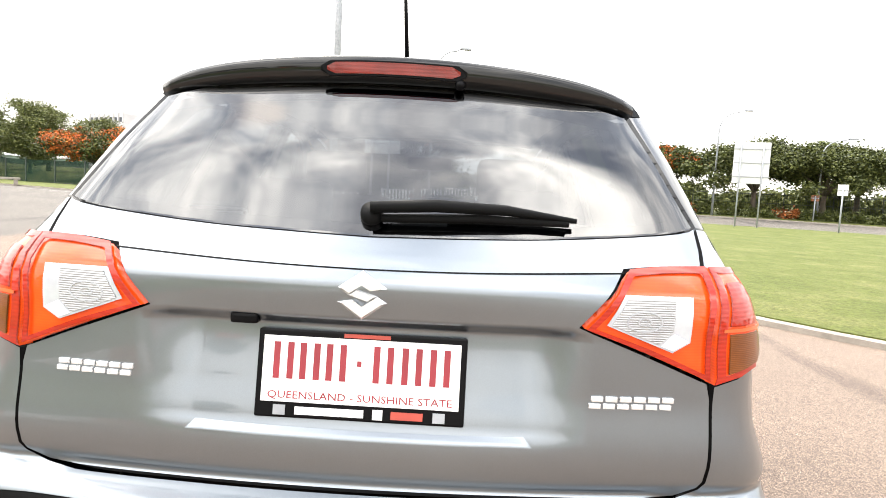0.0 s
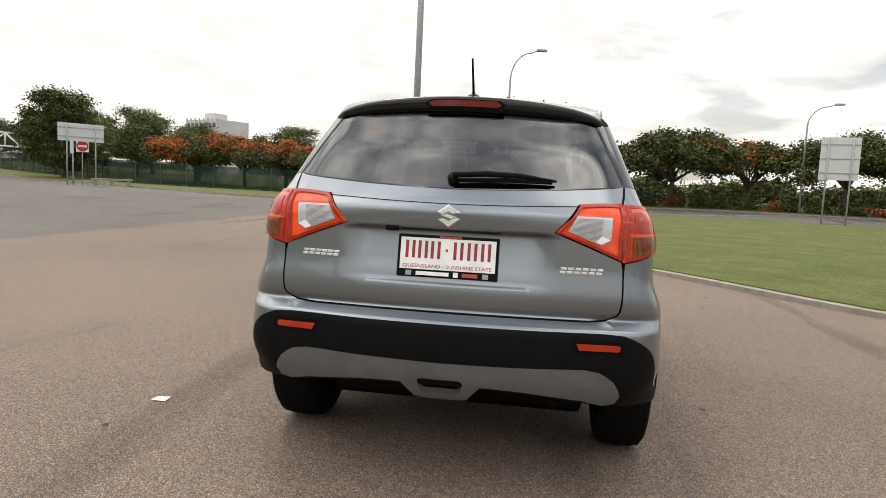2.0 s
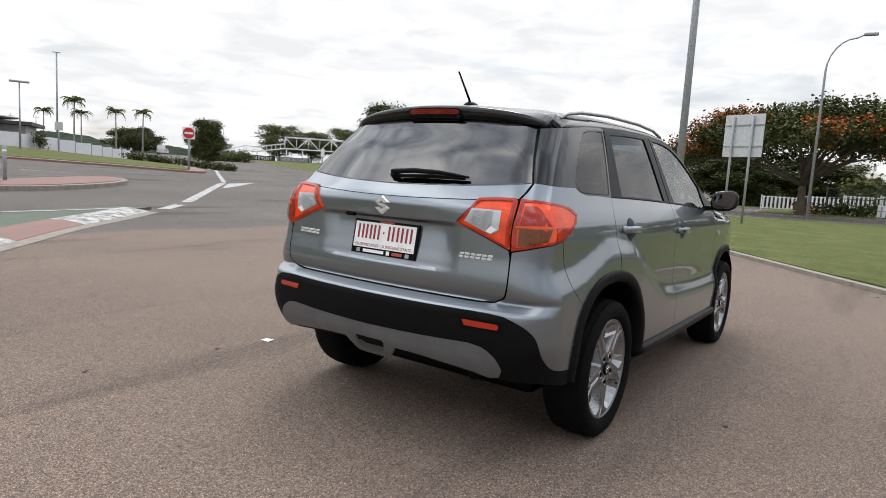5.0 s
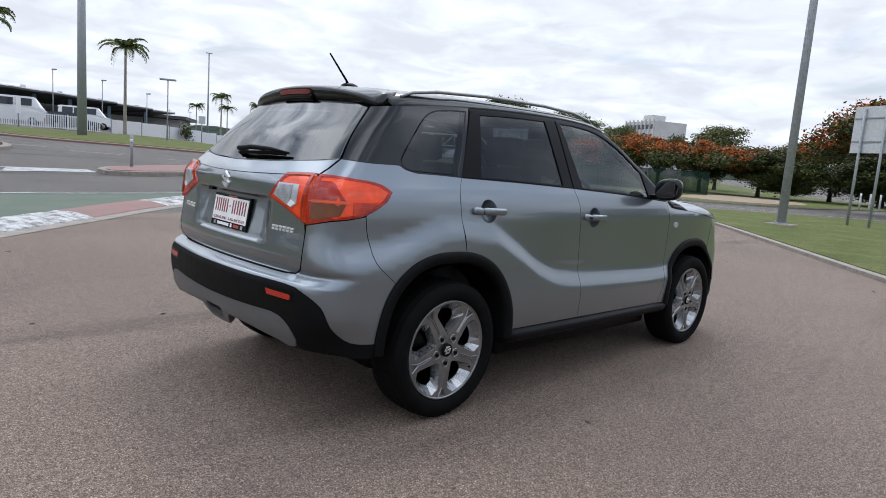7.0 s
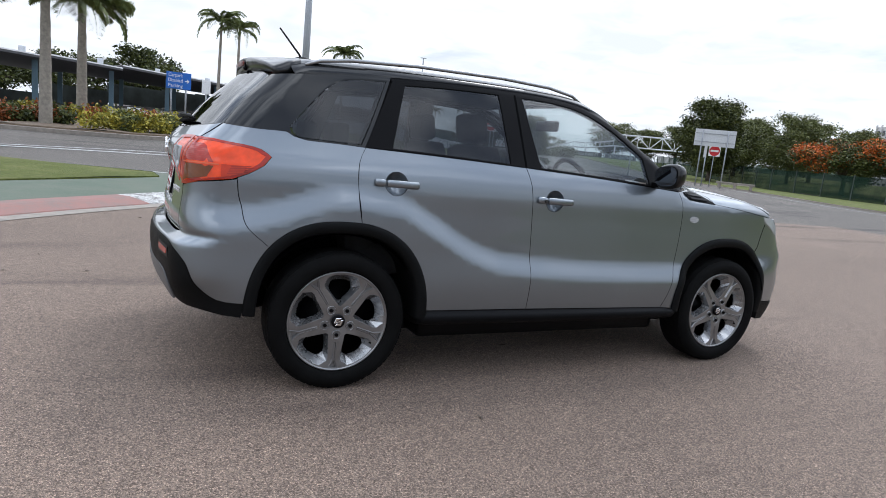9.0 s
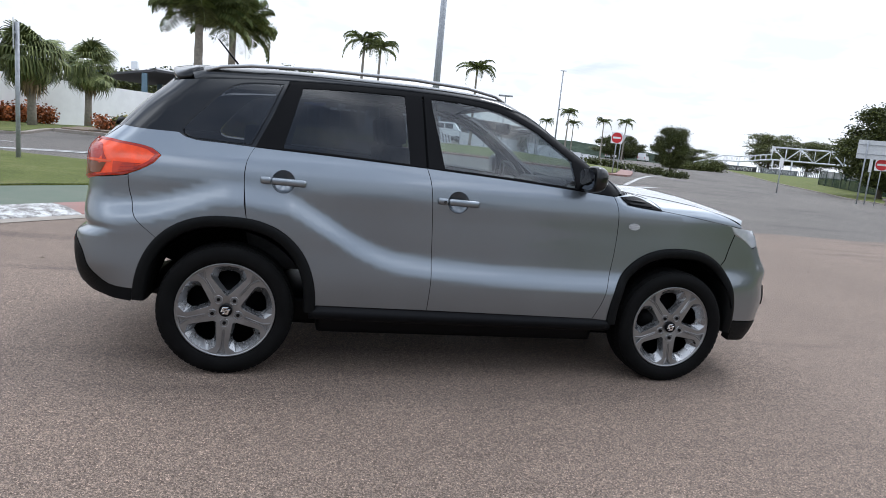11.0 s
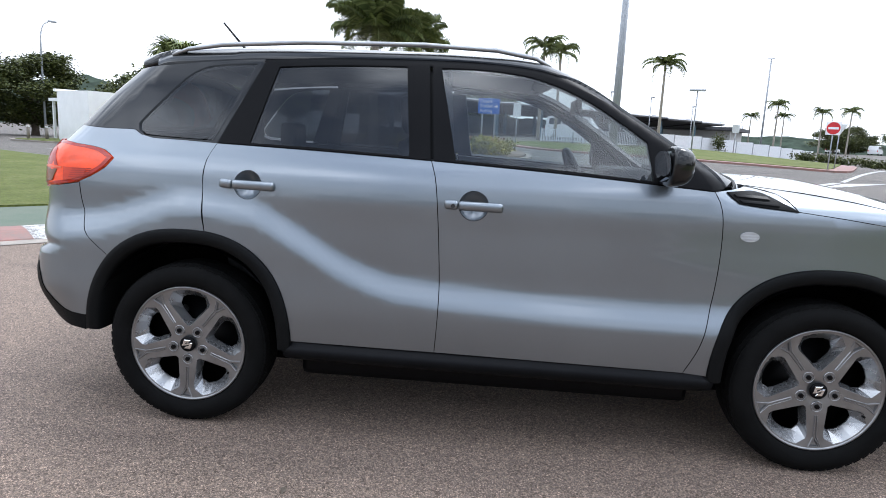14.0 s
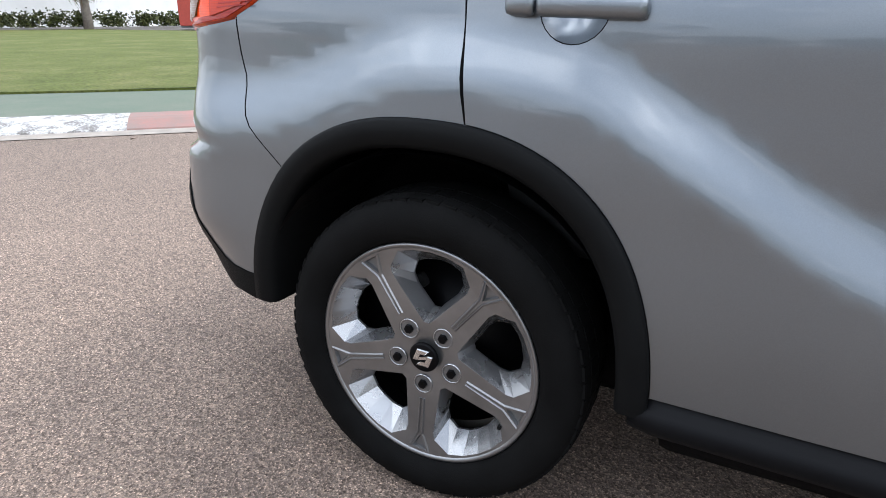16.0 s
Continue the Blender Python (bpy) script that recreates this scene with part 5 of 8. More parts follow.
bonnet = skin("bonnet", mirror_runs([(0.0, 2.27), (0.4, 2.235), (hood_r[0][0], hood_r[0][1] + 0.03)], [(hood_r[0][0], hood_r[0][1] + 0.03)] + hood_r[1:], [hood_r[-1], (0.55, 3.07), (0.3, 3.15), (0.0, 3.18)]), from_top, M["paint"], car, h=0.04)
skin("wiper_cowl", mirror_runs([(0.0, 2.24), (0.4, 2.20), (0.66, 2.10)], [(0.66, 2.10), (0.68, 2.13)], [(0.68, 2.13), (0.4, 2.24), (0.0, 2.275)]), from_top, M["trim"], car, lift=-0.006, gap=0, h=0.04)
# front bumper and headlamps
af = [SF(y, z) for y, z in arch_part(2.5, 0.43, 0.466, 2.818, 0.747, 2.92, 0.40)]
fb = skin("front_bumper", mirror_runs([(0.0, 0.86), (0.5, 0.84), SF(3.03, 0.822)], [SF(3.03, 0.822), SF(2.95, 0.864), SF(2.862, 0.904)], [SF(2.862, 0.904), SF(2.838, 0.83), SF(2.818, 0.747)], af, [SF(2.925, 0.38), (0.45, 0.36), (0.0, 0.36)]), from_front, M["paint"], car, h=0.035)
skin("bumper_lower", mirror_runs([(0.0, 0.355), (0.45, 0.355), SF(2.925, 0.375)], [SF(2.925, 0.375), SF(2.94, 0.25)], [SF(2.94, 0.25), (0.45, 0.23), (0.0, 0.23)]), from_front, M["trim"], fb, lift=0.004, h=0.04, deep=0.05)
skin("grille", mirror_runs([(0.0, 0.845), (0.35, 0.83), (0.42, 0.70), (0.30, 0.64), (0.0, 0.64)]), from_front, M["trim"], fb, lift=0.006, gap=0, h=0.04)
for s in (1, -1):
    hl = ring([SF(2.827, 0.949), SF(2.905, 0.941), SF(2.985, 0.931), (0.55, 0.93)], [(0.55, 0.93), (0.50, 0.87)], [(0.50, 0.87), SF(3.03, 0.827), SF(2.95, 0.869), SF(2.864, 0.908)], [SF(2.864, 0.908), SF(2.827, 0.949)])
    skin("headlamp", hl, from_front, M["facet"], car, lift=0.001, gap=0.001, h=0.03, side=s, bulge=0.004, label="clear headlamp")
    fog = ring([(0.46, 0.58), (0.34, 0.58)], [(0.34, 0.58), (0.34, 0.46)], [(0.34, 0.46), (0.46, 0.46)], [(0.46, 0.46), (0.46, 0.58)])
    skin("fog_lamp_surround", fog, from_front, M["trim"], fb, lift=0.006, gap=0, h=0.04, side=s)


# spoiler: a wing section swept across the roof's end
SPX = 0.562


def lip(x):
    """Height and depth of the spoiler's trailing edge."""
    u = abs(x) / SPX
    return -0.394 + 0.062 * u**2 + 0.024 * u**8, 1.551 - 0.050 * u**2 - 0.022 * u**8, 0.054 * (1 - 0.30 * u**2 - 0.20 * u**8)


def spoiler():
    vs, fs, n = [], [], 41
    for i in range(n):
        x = -SPX + 2 * SPX * i / (n - 1)
        y1, zt, hgt = lip(x)
        y0 = -0.19
        rz = float(from_top(np.array([[x * 0.97, y0]]))[0][2])
        mid = lambda k: y0 + (y1 - y0) * k
        sec = ((y0, rz + 0.002), (mid(0.5), (rz + zt) / 2 + 0.006), (mid(0.9), zt + 0.004), (mid(0.98), zt - 0.001), (y1, zt - 0.010), (y1 + 0.002, zt - 0.6 * hgt), (y1 + 0.010, zt - hgt), (y1 + 0.022, zt - hgt - 0.006), (y1 + 0.06, zt - hgt - 0.004), (y0, rz - 0.05))
        vs += [(x, y, z) for y, z in sec]
    m = 10
    for i in range(n - 1):
        for k in range(m):
            a, b = i * m + k, i * m + (k + 1) % m
            fs.append((a, b, b + m, a + m))
    fs += [tuple(range(m - 1, -1, -1)), tuple(range((n - 1) * m, n * m))]
    sp = link_mesh("spoiler", vs, fs, M["black"], car, "black rear spoiler")
    vs, fs = [], []
    for w, d, name, mat in ((0.165, 0.0015, "brake_light_frame", M["frame"]), (0.150, 0.004, "brake_light", M["brakered"])):
        vs, fs, n = [], [], 17
        hh = 0.0165 if w > 0.16 else 0.0125
        for i in range(n):
            x = -w + 2 * w * i / (n - 1)
            y1, zt, hgt = lip(x)
            e = min(1.0, (w - abs(x)) / 0.012 + 0.3)
            for zz, yy in ((hh * e, 0.018), (hh * e, -d - 0.002), (-hh * e, -d), (-hh * e, 0.02)):
                vs.append((x, y1 + yy, zt - 0.028 + zz))
        for i in range(n - 1):
            for k in range(3):
                a = i * 4 + k
                fs.append((a, a + 1, a + 5, a + 4))
        fs += [(0, 1, 2, 3), tuple(range(4 * n - 1, 4 * n - 5, -1))]
        link_mesh(name, vs, fs, mat, sp, "red high-level brake light" if "frame" not in name else "", smooth=False)
    bm = bmesh.new()
    bmesh.ops.create_uvsphere(bm, u_segments=12, v_segments=8, radius=0.012)
    bmesh.ops.translate(bm, verts=bm.verts, vec=(0.150, -0.385, 1.496))
    part("washer_nozzle", bm, M["frame"], sp, smooth=True)


spoiler()

# aerial
bm_base = bmesh.new()
bmesh.ops.create_uvsphere(bm_base, u_segments=16, v_segments=8, radius=1)
for v in bm_base.verts:
    v.co = Vector((v.co.x * 0.035, -0.06 + v.co.y * 0.06, 1.582 + max(v.co.z, -0.3) * 0.03))
aerial = part("aerial_base", bm_base, M["frame"], car, smooth=True)
link_mesh("aerial_rod", *tube([(0, -0.075, 1.605), (0, -0.085, 1.622), (0, -0.195, 1.745)], [0.008, 0.006, 0.0045], 8), M["frame"], aerial)

# rear wiper
def wiper():
    base = from_rear(np.array([R(0.0, 1.205), R(0.12, 1.212), R(0.25, 1.213), R(0.385, 1.206)]))
    pts = [tuple(p + np.array([0, -o, o * 0.6])) for p, o in zip(base, (0.028, 0.030, 0.024, 0.012))]
    v, f = tube(pts, [0.011, 0.012, 0.010, 0.005], 10)
    arm = link_mesh("rear_wiper", v, f, M["trim"], car, "black rear wiper")
    bm = bmesh.new()
    bmesh.ops.create_cone(bm, cap_ends=True, segments=18, radius1=0.024, radius2=0.020, depth=0.036)
    q = Vector(base[0])
    for w in bm.verts:
        w.co = q + Matrix.Rotation(radians(60), 3, "X") @ w.co
    part("pivot_cap", bm, M["trim"], arm, smooth=True)
    b2 = from_rear(np.array([R(0.02, 1.197), R(0.2, 1.204), R(0.37, 1.202)]))
    v, f = tube([tuple(p + np.array([0, -0.012, 0.005])) for p in b2], [0.008, 0.009, 0.006], 8)
    link_mesh("wiper_blade", v, f, M["tyre"], arm)


wiper()


# number plate in its frame, badges
def place_rear(x, z, out=0.0):
    p = from_rear(np.array([R(x, z)]))[0]
    return Vector((p[0], p[1] - out, p[2]))


PL0, PL1 = from_rear(np.array([R(0, 0.845)]))[0], from_rear(np.array([R(0, 0.98)]))[0]
PM = Matrix.Translation((0, -0.716, 0.913)) @ Matrix.Rotation(radians(90), 4, "X") @ Matrix.Rotation(radians(-9), 4, "X")


def bars(bm, spec, thick=0.0015, z0=0.0):
    for x, y, w, h in spec:
        box(bm, (x, y, z0 + thick / 2), (w, h, thick))


def text_mesh(words, size, width, material, name, parent, m, thick=0.0006):
    c = bpy.data.curves.new(name, "FONT")
    c.body, c.size, c.align_x, c.align_y, c.extrude = words, size, "CENTER", "CENTER", thick
    c.resolution_u = 2
    tmp = bpy.data.objects.new(name + "_tmp", c)
    scene.collection.objects.link(tmp)
    bpy.context.view_layer.update()
    me = bpy.data.meshes.new_from_object(tmp.evaluated_get(bpy.context.evaluated_depsgraph_get()))
    bpy.data.objects.remove(tmp)
    xs = [v.co.x for v in me.vertices]
    k = width / (max(xs) - min(xs)) if width else 1.0
    for v in me.vertices:
        v.co = m @ Vector((v.co.x * k, v.co.y, v.co.z))
    me.materials.clear()
    me.materials.append(material)
    ob = new(name, me)
    if parent is not None:
        ob.parent = parent
    return ob


bm = bmesh.new()
box(bm, (0, 0, -0.004), (0.382, 0.160, 0.012), PM, bev=0.004)
part("number_plate_frame", bm, M["frame"], gate, "black dealer plate frame")
bm = bmesh.new()
box(bm, (0, 0.0085, 0.0028), (0.360, 0.119, 0.003), PM, bev=0.001)
part("number_plate", bm, M["plate"], gate, "white number plate with maroon characters")
for x in (-0.142, -0.094, -0.046, -0.004, 0.040, 0.092, 0.143):
    bm = bmesh.new()
    if x == -0.004:
        box(bm, (x, 0.024, 0.0048), (0.008, 0.010, 0.0008), PM)
    else:
        for dx in (-0.0125, 0.0125):
            box(bm, (x + dx, 0.024, 0.0048), (0.0115, 0.066, 0.0008), PM)
    part("plate_bar", bm, M["maroon"], gate)
text_mesh("QUEENSLAND - SUNSHINE STATE", 0.019, 0.335, M["maroon"], "plate_legend", gate, PM @ Matrix.Translation((0, -0.0385, 0.0046)))
for x, y, w, h, mat in ((-0.054, -0.0655, 0.125, 0.014, "signwhite"), (0.034, -0.0655, 0.018, 0.018, "signwhite"), (0.087, -0.0655, 0.058, 0.014, "containerred"), (0.008, 0.0735, 0.085, 0.007, "containerred"), (-0.145, -0.0655, 0.022, 0.018, "galv"), (0.145, -0.0655, 0.022, 0.018, "galv")):
    bm = bmesh.new()
    box(bm, (x, y, 0.003), (w, h, 0.001), PM)
    part("frame_bar", bm, M[mat], gate)

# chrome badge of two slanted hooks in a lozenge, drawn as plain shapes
def badge(parent, centre, size, normal_tilt, material, face=None):
    c, k = Vector(centre), size / 2
    m = face if face is not None else Matrix.Translation(c) @ Matrix.Rotation(radians(90 + normal_tilt), 4, "X")
    bm = bmesh.new()
    shapes = (((-1.0, 0.28), (0.0, 1.0), (1.0, 0.30), (0.42, 0.18), (0.0, 0.45), (-0.28, 0.26), (-0.62, 0.02)),
              ((-0.62, 0.02), (-0.28, 0.26), (0.62, -0.40), (0.98, -0.14), (0.62, 0.02), (0.42, -0.08)),
              ((1.0, -0.28), (0.0, -1.0), (-1.0, -0.30), (-0.42, -0.18), (0.0, -0.45), (0.28, -0.26), (0.62, -0.02)))
    for sh in (shapes[0], shapes[2], ((-0.62, 0.02), (-0.28, 0.26), (0.62, -0.02), (0.28, -0.26))):
        lo = [bm.verts.new(m @ Vector((x * k, y * k, 0))) for x, y in sh]
        cx, cy = sum(p[0] for p in sh) / len(sh), sum(p[1] for p in sh) / len(sh)
        hi = [bm.verts.new(m @ Vector(((cx + (x - cx) * 0.8) * k, (cy + (y - cy) * 0.8) * k, 0.1 * size))) for x, y in sh]
        bm.faces.new(hi)
        for i in range(len(sh)):
            j = (i + 1) % len(sh)
            bm.faces.new((lo[i], lo[j], hi[j], hi[i]))
    return part("badge", bm, material, parent)


b0 = place_rear(0.0, 1.068)
badge(gate, (0, b0.y + 0.001, 1.068), 0.088, 0, M["badgechrome"])
for x0, x1, z in ((-0.568, -0.418, 0.903), (0.414, 0.572, 0.892)):
    bm = bmesh.new()
    for i in range(6):
        x = x0 + (x1 - x0) * (i + 0.5) / 6
        w = abs(x1 - x0) / 6
        c = place_rear(x, z)
        for dz in (0.0065, -0.0065):
            box(bm, (c.x + dz * 0.3, c.y - 0.001, z + dz), (w * 0.82, 0.007, 0.0095), bev=0.0015)
    part("lettering", bm, M["badgechrome"], gate, "chrome lettering as plain bars")
bm = bmesh.new()
c = place_rear(-0.215, 1.008)
box(bm, (-0.215, c.y - 0.01, 1.012), (0.05, 0.04, 0.02), bev=0.006)
part("reversing_camera", bm, M["frame"], gate)


# ---- wheels ----
def lathe(profile, n=64):
    vs, fs = [], []
    for i in range(n):
        a = 2 * math.pi * i / n
        vs += [(x, r * math.cos(a), r * math.sin(a)) for x, r in profile]
    m = len(profile)
    for i in range(n):
        for k in range(m - 1):
            a, b = i * m + k, ((i + 1) % n) * m + k
            fs.append((a, a + 1, b + 1, b))
    return vs, fs


def spoke_windows():
    """Openings of the rim's face: outer edge on the face, inner edge behind it."""
    out = []
    for k in range(5):
        a = math.radians(90 + 36 + 72 * k)
        c, s = math.cos(a), math.sin(a)
        big = [(0.072, 0.006), (0.152, 0.076), (0.166, 0.081), (0.2015, 0.066), (0.2115, 0.034), (0.2145, 0.0), (0.2115, -0.034), (0.2015, -0.066), (0.166, -0.081), (0.152, -0.076), (0.072, -0.006)]
        small = [(0.088, 0.006), (0.128, 0.043), (0.147, 0.052), (0.172, 0.046), (0.183, 0.023), (0.185, 0.0), (0.183, -0.023), (0.172, -0.046), (0.147, -0.052), (0.128, -0.043), (0.088, -0.006)]
        out.append([[(u * c - v * s, u * s + v * c) for u, v in q] for q in (big, small)])
    return out


def face_x(r):
    return 0.0 - 0.012 * np.clip((0.10 - r) / 0.10, 0, 1) ** 2 + 0.004 * np.clip((r - 0.2) / 0.02, 0, 1)


def make_wheel(at, side, turn):
    m = Matrix.Translation(at) @ Matrix.Diagonal((side, 1, 1, 1)) @ Matrix.Rotation(radians(turn), 4, "X")
    prof = [(-0.17, 0.225), (-0.185, 0.25), (-0.19, 0.28), (-0.182, 0.312), (-0.165, 0.328), (-0.13, 0.334), (-0.03, 0.334), (0.0, 0.328), (0.018, 0.312), (0.024, 0.288), (0.021, 0.266), (0.013, 0.253), (0.006, 0.247), (-0.006, 0.242)]
    vs, fs = lathe(prof, 72)
    wheel = link_mesh("wheel", [m @ Vector(v) for v in vs], fs if side > 0 else [f[::-1] for f in fs], M["tyre"], car, "black tyre on five-spoke alloy wheel")
    # tread blocks on the crown and shoulders
    bm = bmesh.new()
    for i in range(60):
        a = 2 * math.pi * i / 60
        rot = Matrix.Rotation(a, 4, "X")
        for x, wd in ((-0.010, 0.026), (-0.045, 0.036), (-0.10, 0.045), (-0.145, 0.030)):
            box(bm, (x, 0, 0.3322 if -0.14 < x < -0.02 else 0.3272), (wd, 0.027, 0.005), m @ rot @ Matrix.Rotation(0.1 if x < -0.05 else -0.1, 4, "Z"))
    part("tread", bm, M["tyre"], wheel)
    m = m @ Matrix.Diagonal((1, 1.07, 1.07, 1))
    # rim barrel, coloured black for the shade behind the spokes
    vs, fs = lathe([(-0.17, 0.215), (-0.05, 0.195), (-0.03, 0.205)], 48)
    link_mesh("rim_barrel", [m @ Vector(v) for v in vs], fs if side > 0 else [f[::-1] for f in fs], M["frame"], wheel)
    vs, fs = lathe([(-0.03, 0.205), (-0.008, 0.214), (0.004, 0.2185), (0.0075, 0.223), (0.006, 0.2275), (-0.002, 0.2275)], 72)
    link_mesh("rim", [m @ Vector(v) for v in vs], fs if side > 0 else [f[::-1] for f in fs], M["alloy"], wheel, "silver alloy rim")
    # face with five openings
    wins = spoke_windows()
    outer = [(0.2187 * math.cos(2 * math.pi * i / 80), 0.2187 * math.sin(2 * math.pi * i / 80)) for i in range(80)]
    wedges = []
    for k in range(5):
        a = math.radians(90 + 72 * k)
        wedges.append([(u * math.cos(a) - v * math.sin(a), u * math.sin(a) + v * math.cos(a)) for u, v in ((0.180, 0.0), (0.2125, -0.0165), (0.2125, 0.0165))])
    loops = [np.array(outer)] + [np.array(q[0]) for q in wins] + [np.array(q) for q in wedges]
    pts, edges = [], []
    for q in loops:
        n = len(pts)
        pts += [Vector(p) for p in q]
        edges += [(n + i, n + (i + 1) % len(q)) for i in range(len(q))]
    for r in (0.03, 0.055, 0.085, 0.12, 0.16, 0.19):
        for i in range(30):
            a = 2 * math.pi * (i + 0.5) / 30
            p = np.array([[r * math.cos(a), r * math.sin(a)]])
            if not any(inside(p, shrink(np.array(q[0]), -0.004))[0] for q in wins):
                pts.append(Vector(p[0]))
    v2, _, f2, *_ = delaunay_2d_cdt(pts, edges, [], 0, 1e-5)
    flat = np.array([(v.x, v.y) for v in v2])
    f2 = np.array([f for f in f2 if len(f) == 3])
    mid = flat[f2].mean(1)
    keep = np.hypot(mid[:, 0], mid[:, 1]) < 0.2187
    for q in wins:
        keep &= ~inside(mid, np.array(q[0]))
    for q in wedges:
        keep &= ~inside(mid, np.array(q))
    x = face_x(np.hypot(flat[:, 0], flat[:, 1]))
    vs = [(x[i], p[0], p[1]) for i, p in enumerate(flat)]
    fs = [tuple(f) for f in f2[keep]]
    link_mesh("rim_face", [m @ Vector(v) for v in vs], fs if side > 0 else [f[::-1] for f in fs], M["alloy"], wheel, smooth=False)
    vs, fs = [], []
    for big, small in wins:
        n, c = len(vs), len(big)
        for q, dx in ((big, 0.0), (small, -0.042), (small, -0.048)):
            for p in q:
                r = math.hypot(*p)
                vs.append((float(face_x(r)) + dx, p[0], p[1]))
        for k in range(2):
            for i in range(c):
                j = (i + 1) % c
                fs.append((n + k * c + i, n + k * c + j, n + (k + 1) * c + j, n + (k + 1) * c + i))
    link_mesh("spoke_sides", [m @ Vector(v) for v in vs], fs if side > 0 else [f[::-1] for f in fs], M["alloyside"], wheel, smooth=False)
    # twin ridges along each spoke, forking round the sunk wedge at the rim
    for k in range(5):
        rot = m @ Matrix.Rotation(math.radians(90 + 72 * k), 4, "X")
        pts = [[(0.094, 0.0035), (0.176, 0.0050), (0.2135, 0.0215)], [(0.094, -0.0035), (0.176, -0.0050), (0.2135, -0.0215)]]
        for line in pts:
            vs, fs = [], []
            for y, z in line:
                fx = float(face_x(math.hypot(y, z)))
                vs += [(fx - 0.001, y, z - 0.0034), (fx + 0.0032, y, z - 0.0008), (fx + 0.0032, y, z + 0.0008), (fx - 0.001, y, z + 0.0034)]
            for i in range(len(line) - 1):
                for q in range(3):
                    fs.append((i * 4 + q, i * 4 + q + 1, i * 4 + q + 5, i * 4 + q + 4))
            fs += [(0, 1, 2, 3), tuple(range(len(vs) - 1, len(vs) - 5, -1))]
            link_mesh("spoke_ridge", [rot @ Vector(v) for v in vs], fs if side > 0 else [f[::-1] for f in fs], M["alloy"], wheel, smooth=False)
    # sunk wedges take the darker alloy tone as their shade
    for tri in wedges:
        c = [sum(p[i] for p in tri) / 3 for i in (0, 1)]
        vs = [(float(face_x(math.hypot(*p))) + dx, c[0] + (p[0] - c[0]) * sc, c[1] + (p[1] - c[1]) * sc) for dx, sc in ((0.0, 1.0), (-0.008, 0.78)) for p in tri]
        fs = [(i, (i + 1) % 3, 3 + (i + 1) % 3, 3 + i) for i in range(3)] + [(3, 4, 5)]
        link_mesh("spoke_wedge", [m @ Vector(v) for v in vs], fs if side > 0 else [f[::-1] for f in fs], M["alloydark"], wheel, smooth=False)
    # hub cap, nuts, valve
    vs, fs = lathe([(0.000, 0.030), (0.006, 0.030), (0.008, 0.027), (0.0085, 0.0)], 28)
    cap = link_mesh("centre_cap", [m @ Vector(v) for v in vs], fs if side > 0 else [f[::-1] for f in fs], M["frame"], wheel, "black centre cap")
    badge(wheel, at, 0.043, 0, M["chrome"], m @ Matrix.Translation((0.0085, 0, 0)) @ Matrix.Rotation(radians(90), 4, "Y") @ Matrix.Rotation(radians(90), 4, "Z") @ Matrix.Diagonal((1, 1, 0.3, 1)))
    for k in range(5):
        a = math.radians(90 + 72 * k)
        y, z = 0.061 * math.cos(a), 0.061 * math.sin(a)
        bm = bmesh.new()
        bmesh.ops.create_cone(bm, cap_ends=True, segments=20, radius1=0.0175, radius2=0.0175, depth=0.005)
        for v in bm.verts:
            v.co = m @ Vector((v.co.z - 0.0035, y + v.co.x, z + v.co.y))
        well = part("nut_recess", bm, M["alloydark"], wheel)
        bm = bmesh.new()
        bmesh.ops.create_cone(bm, cap_ends=True, segments=6, radius1=0.0095, radius2=0.0088, depth=0.008)
        for v in bm.verts:
            v.co = m @ Vector((v.co.z + 0.002, y + v.co.x, z + v.co.y))
        part("wheel_nut", bm, M["frame"], well)
        v, f = lathe([(-0.003, 0.0205), (0.0012, 0.0200), (0.0012, 0.0180), (-0.003, 0.0175)], 22)
        f = f if side > 0 else [q[::-1] for q in f]
        link_mesh("recess_rim", [m @ (Vector((p[0], p[1] + y, p[2] + z))) for p in v], f, M["alloyside"], well)
    bm = bmesh.new()
    bmesh.ops.create_cone(bm, cap_ends=True, segments=10, radius1=0.006, radius2=0.004, depth=0.03)
    for v in bm.verts:
        v.co = m @ Vector((-0.01 + v.co.z, 0.075 + v.co.x, -0.175 + v.co.y))
    part("valve", bm, M["tyre"], wheel)
    # brake disc and drum behind, widened to a black backing that stands for shade
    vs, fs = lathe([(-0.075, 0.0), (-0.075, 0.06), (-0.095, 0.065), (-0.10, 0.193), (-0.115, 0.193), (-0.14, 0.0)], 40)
    link_mesh("brake_disc_backing", [m @ Vector(v) for v in vs], fs if side > 0 else [f[::-1] for f in fs], M["frame"], wheel)
    bm = bmesh.new()
    box(bm, (-0.095, 0.02, 0.125), (0.03, 0.022, 0.030), m, bev=0.01)
    part("brake_caliper", bm, M["steel"], wheel)
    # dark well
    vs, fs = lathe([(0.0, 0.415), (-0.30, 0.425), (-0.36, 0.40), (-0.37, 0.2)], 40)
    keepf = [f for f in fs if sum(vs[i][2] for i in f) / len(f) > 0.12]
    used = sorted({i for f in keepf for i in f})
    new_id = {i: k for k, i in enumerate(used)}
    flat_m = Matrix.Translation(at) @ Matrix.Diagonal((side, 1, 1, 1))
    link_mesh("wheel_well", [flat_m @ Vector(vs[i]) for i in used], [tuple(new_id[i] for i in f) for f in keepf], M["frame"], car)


WHEEL_X = 0.836
for side in (1, -1):
    make_wheel((side * WHEEL_X, 0.0, 0.334), side, 33)
    make_wheel((side * (WHEEL_X + 0.006), 2.5, 0.334), side, 40)


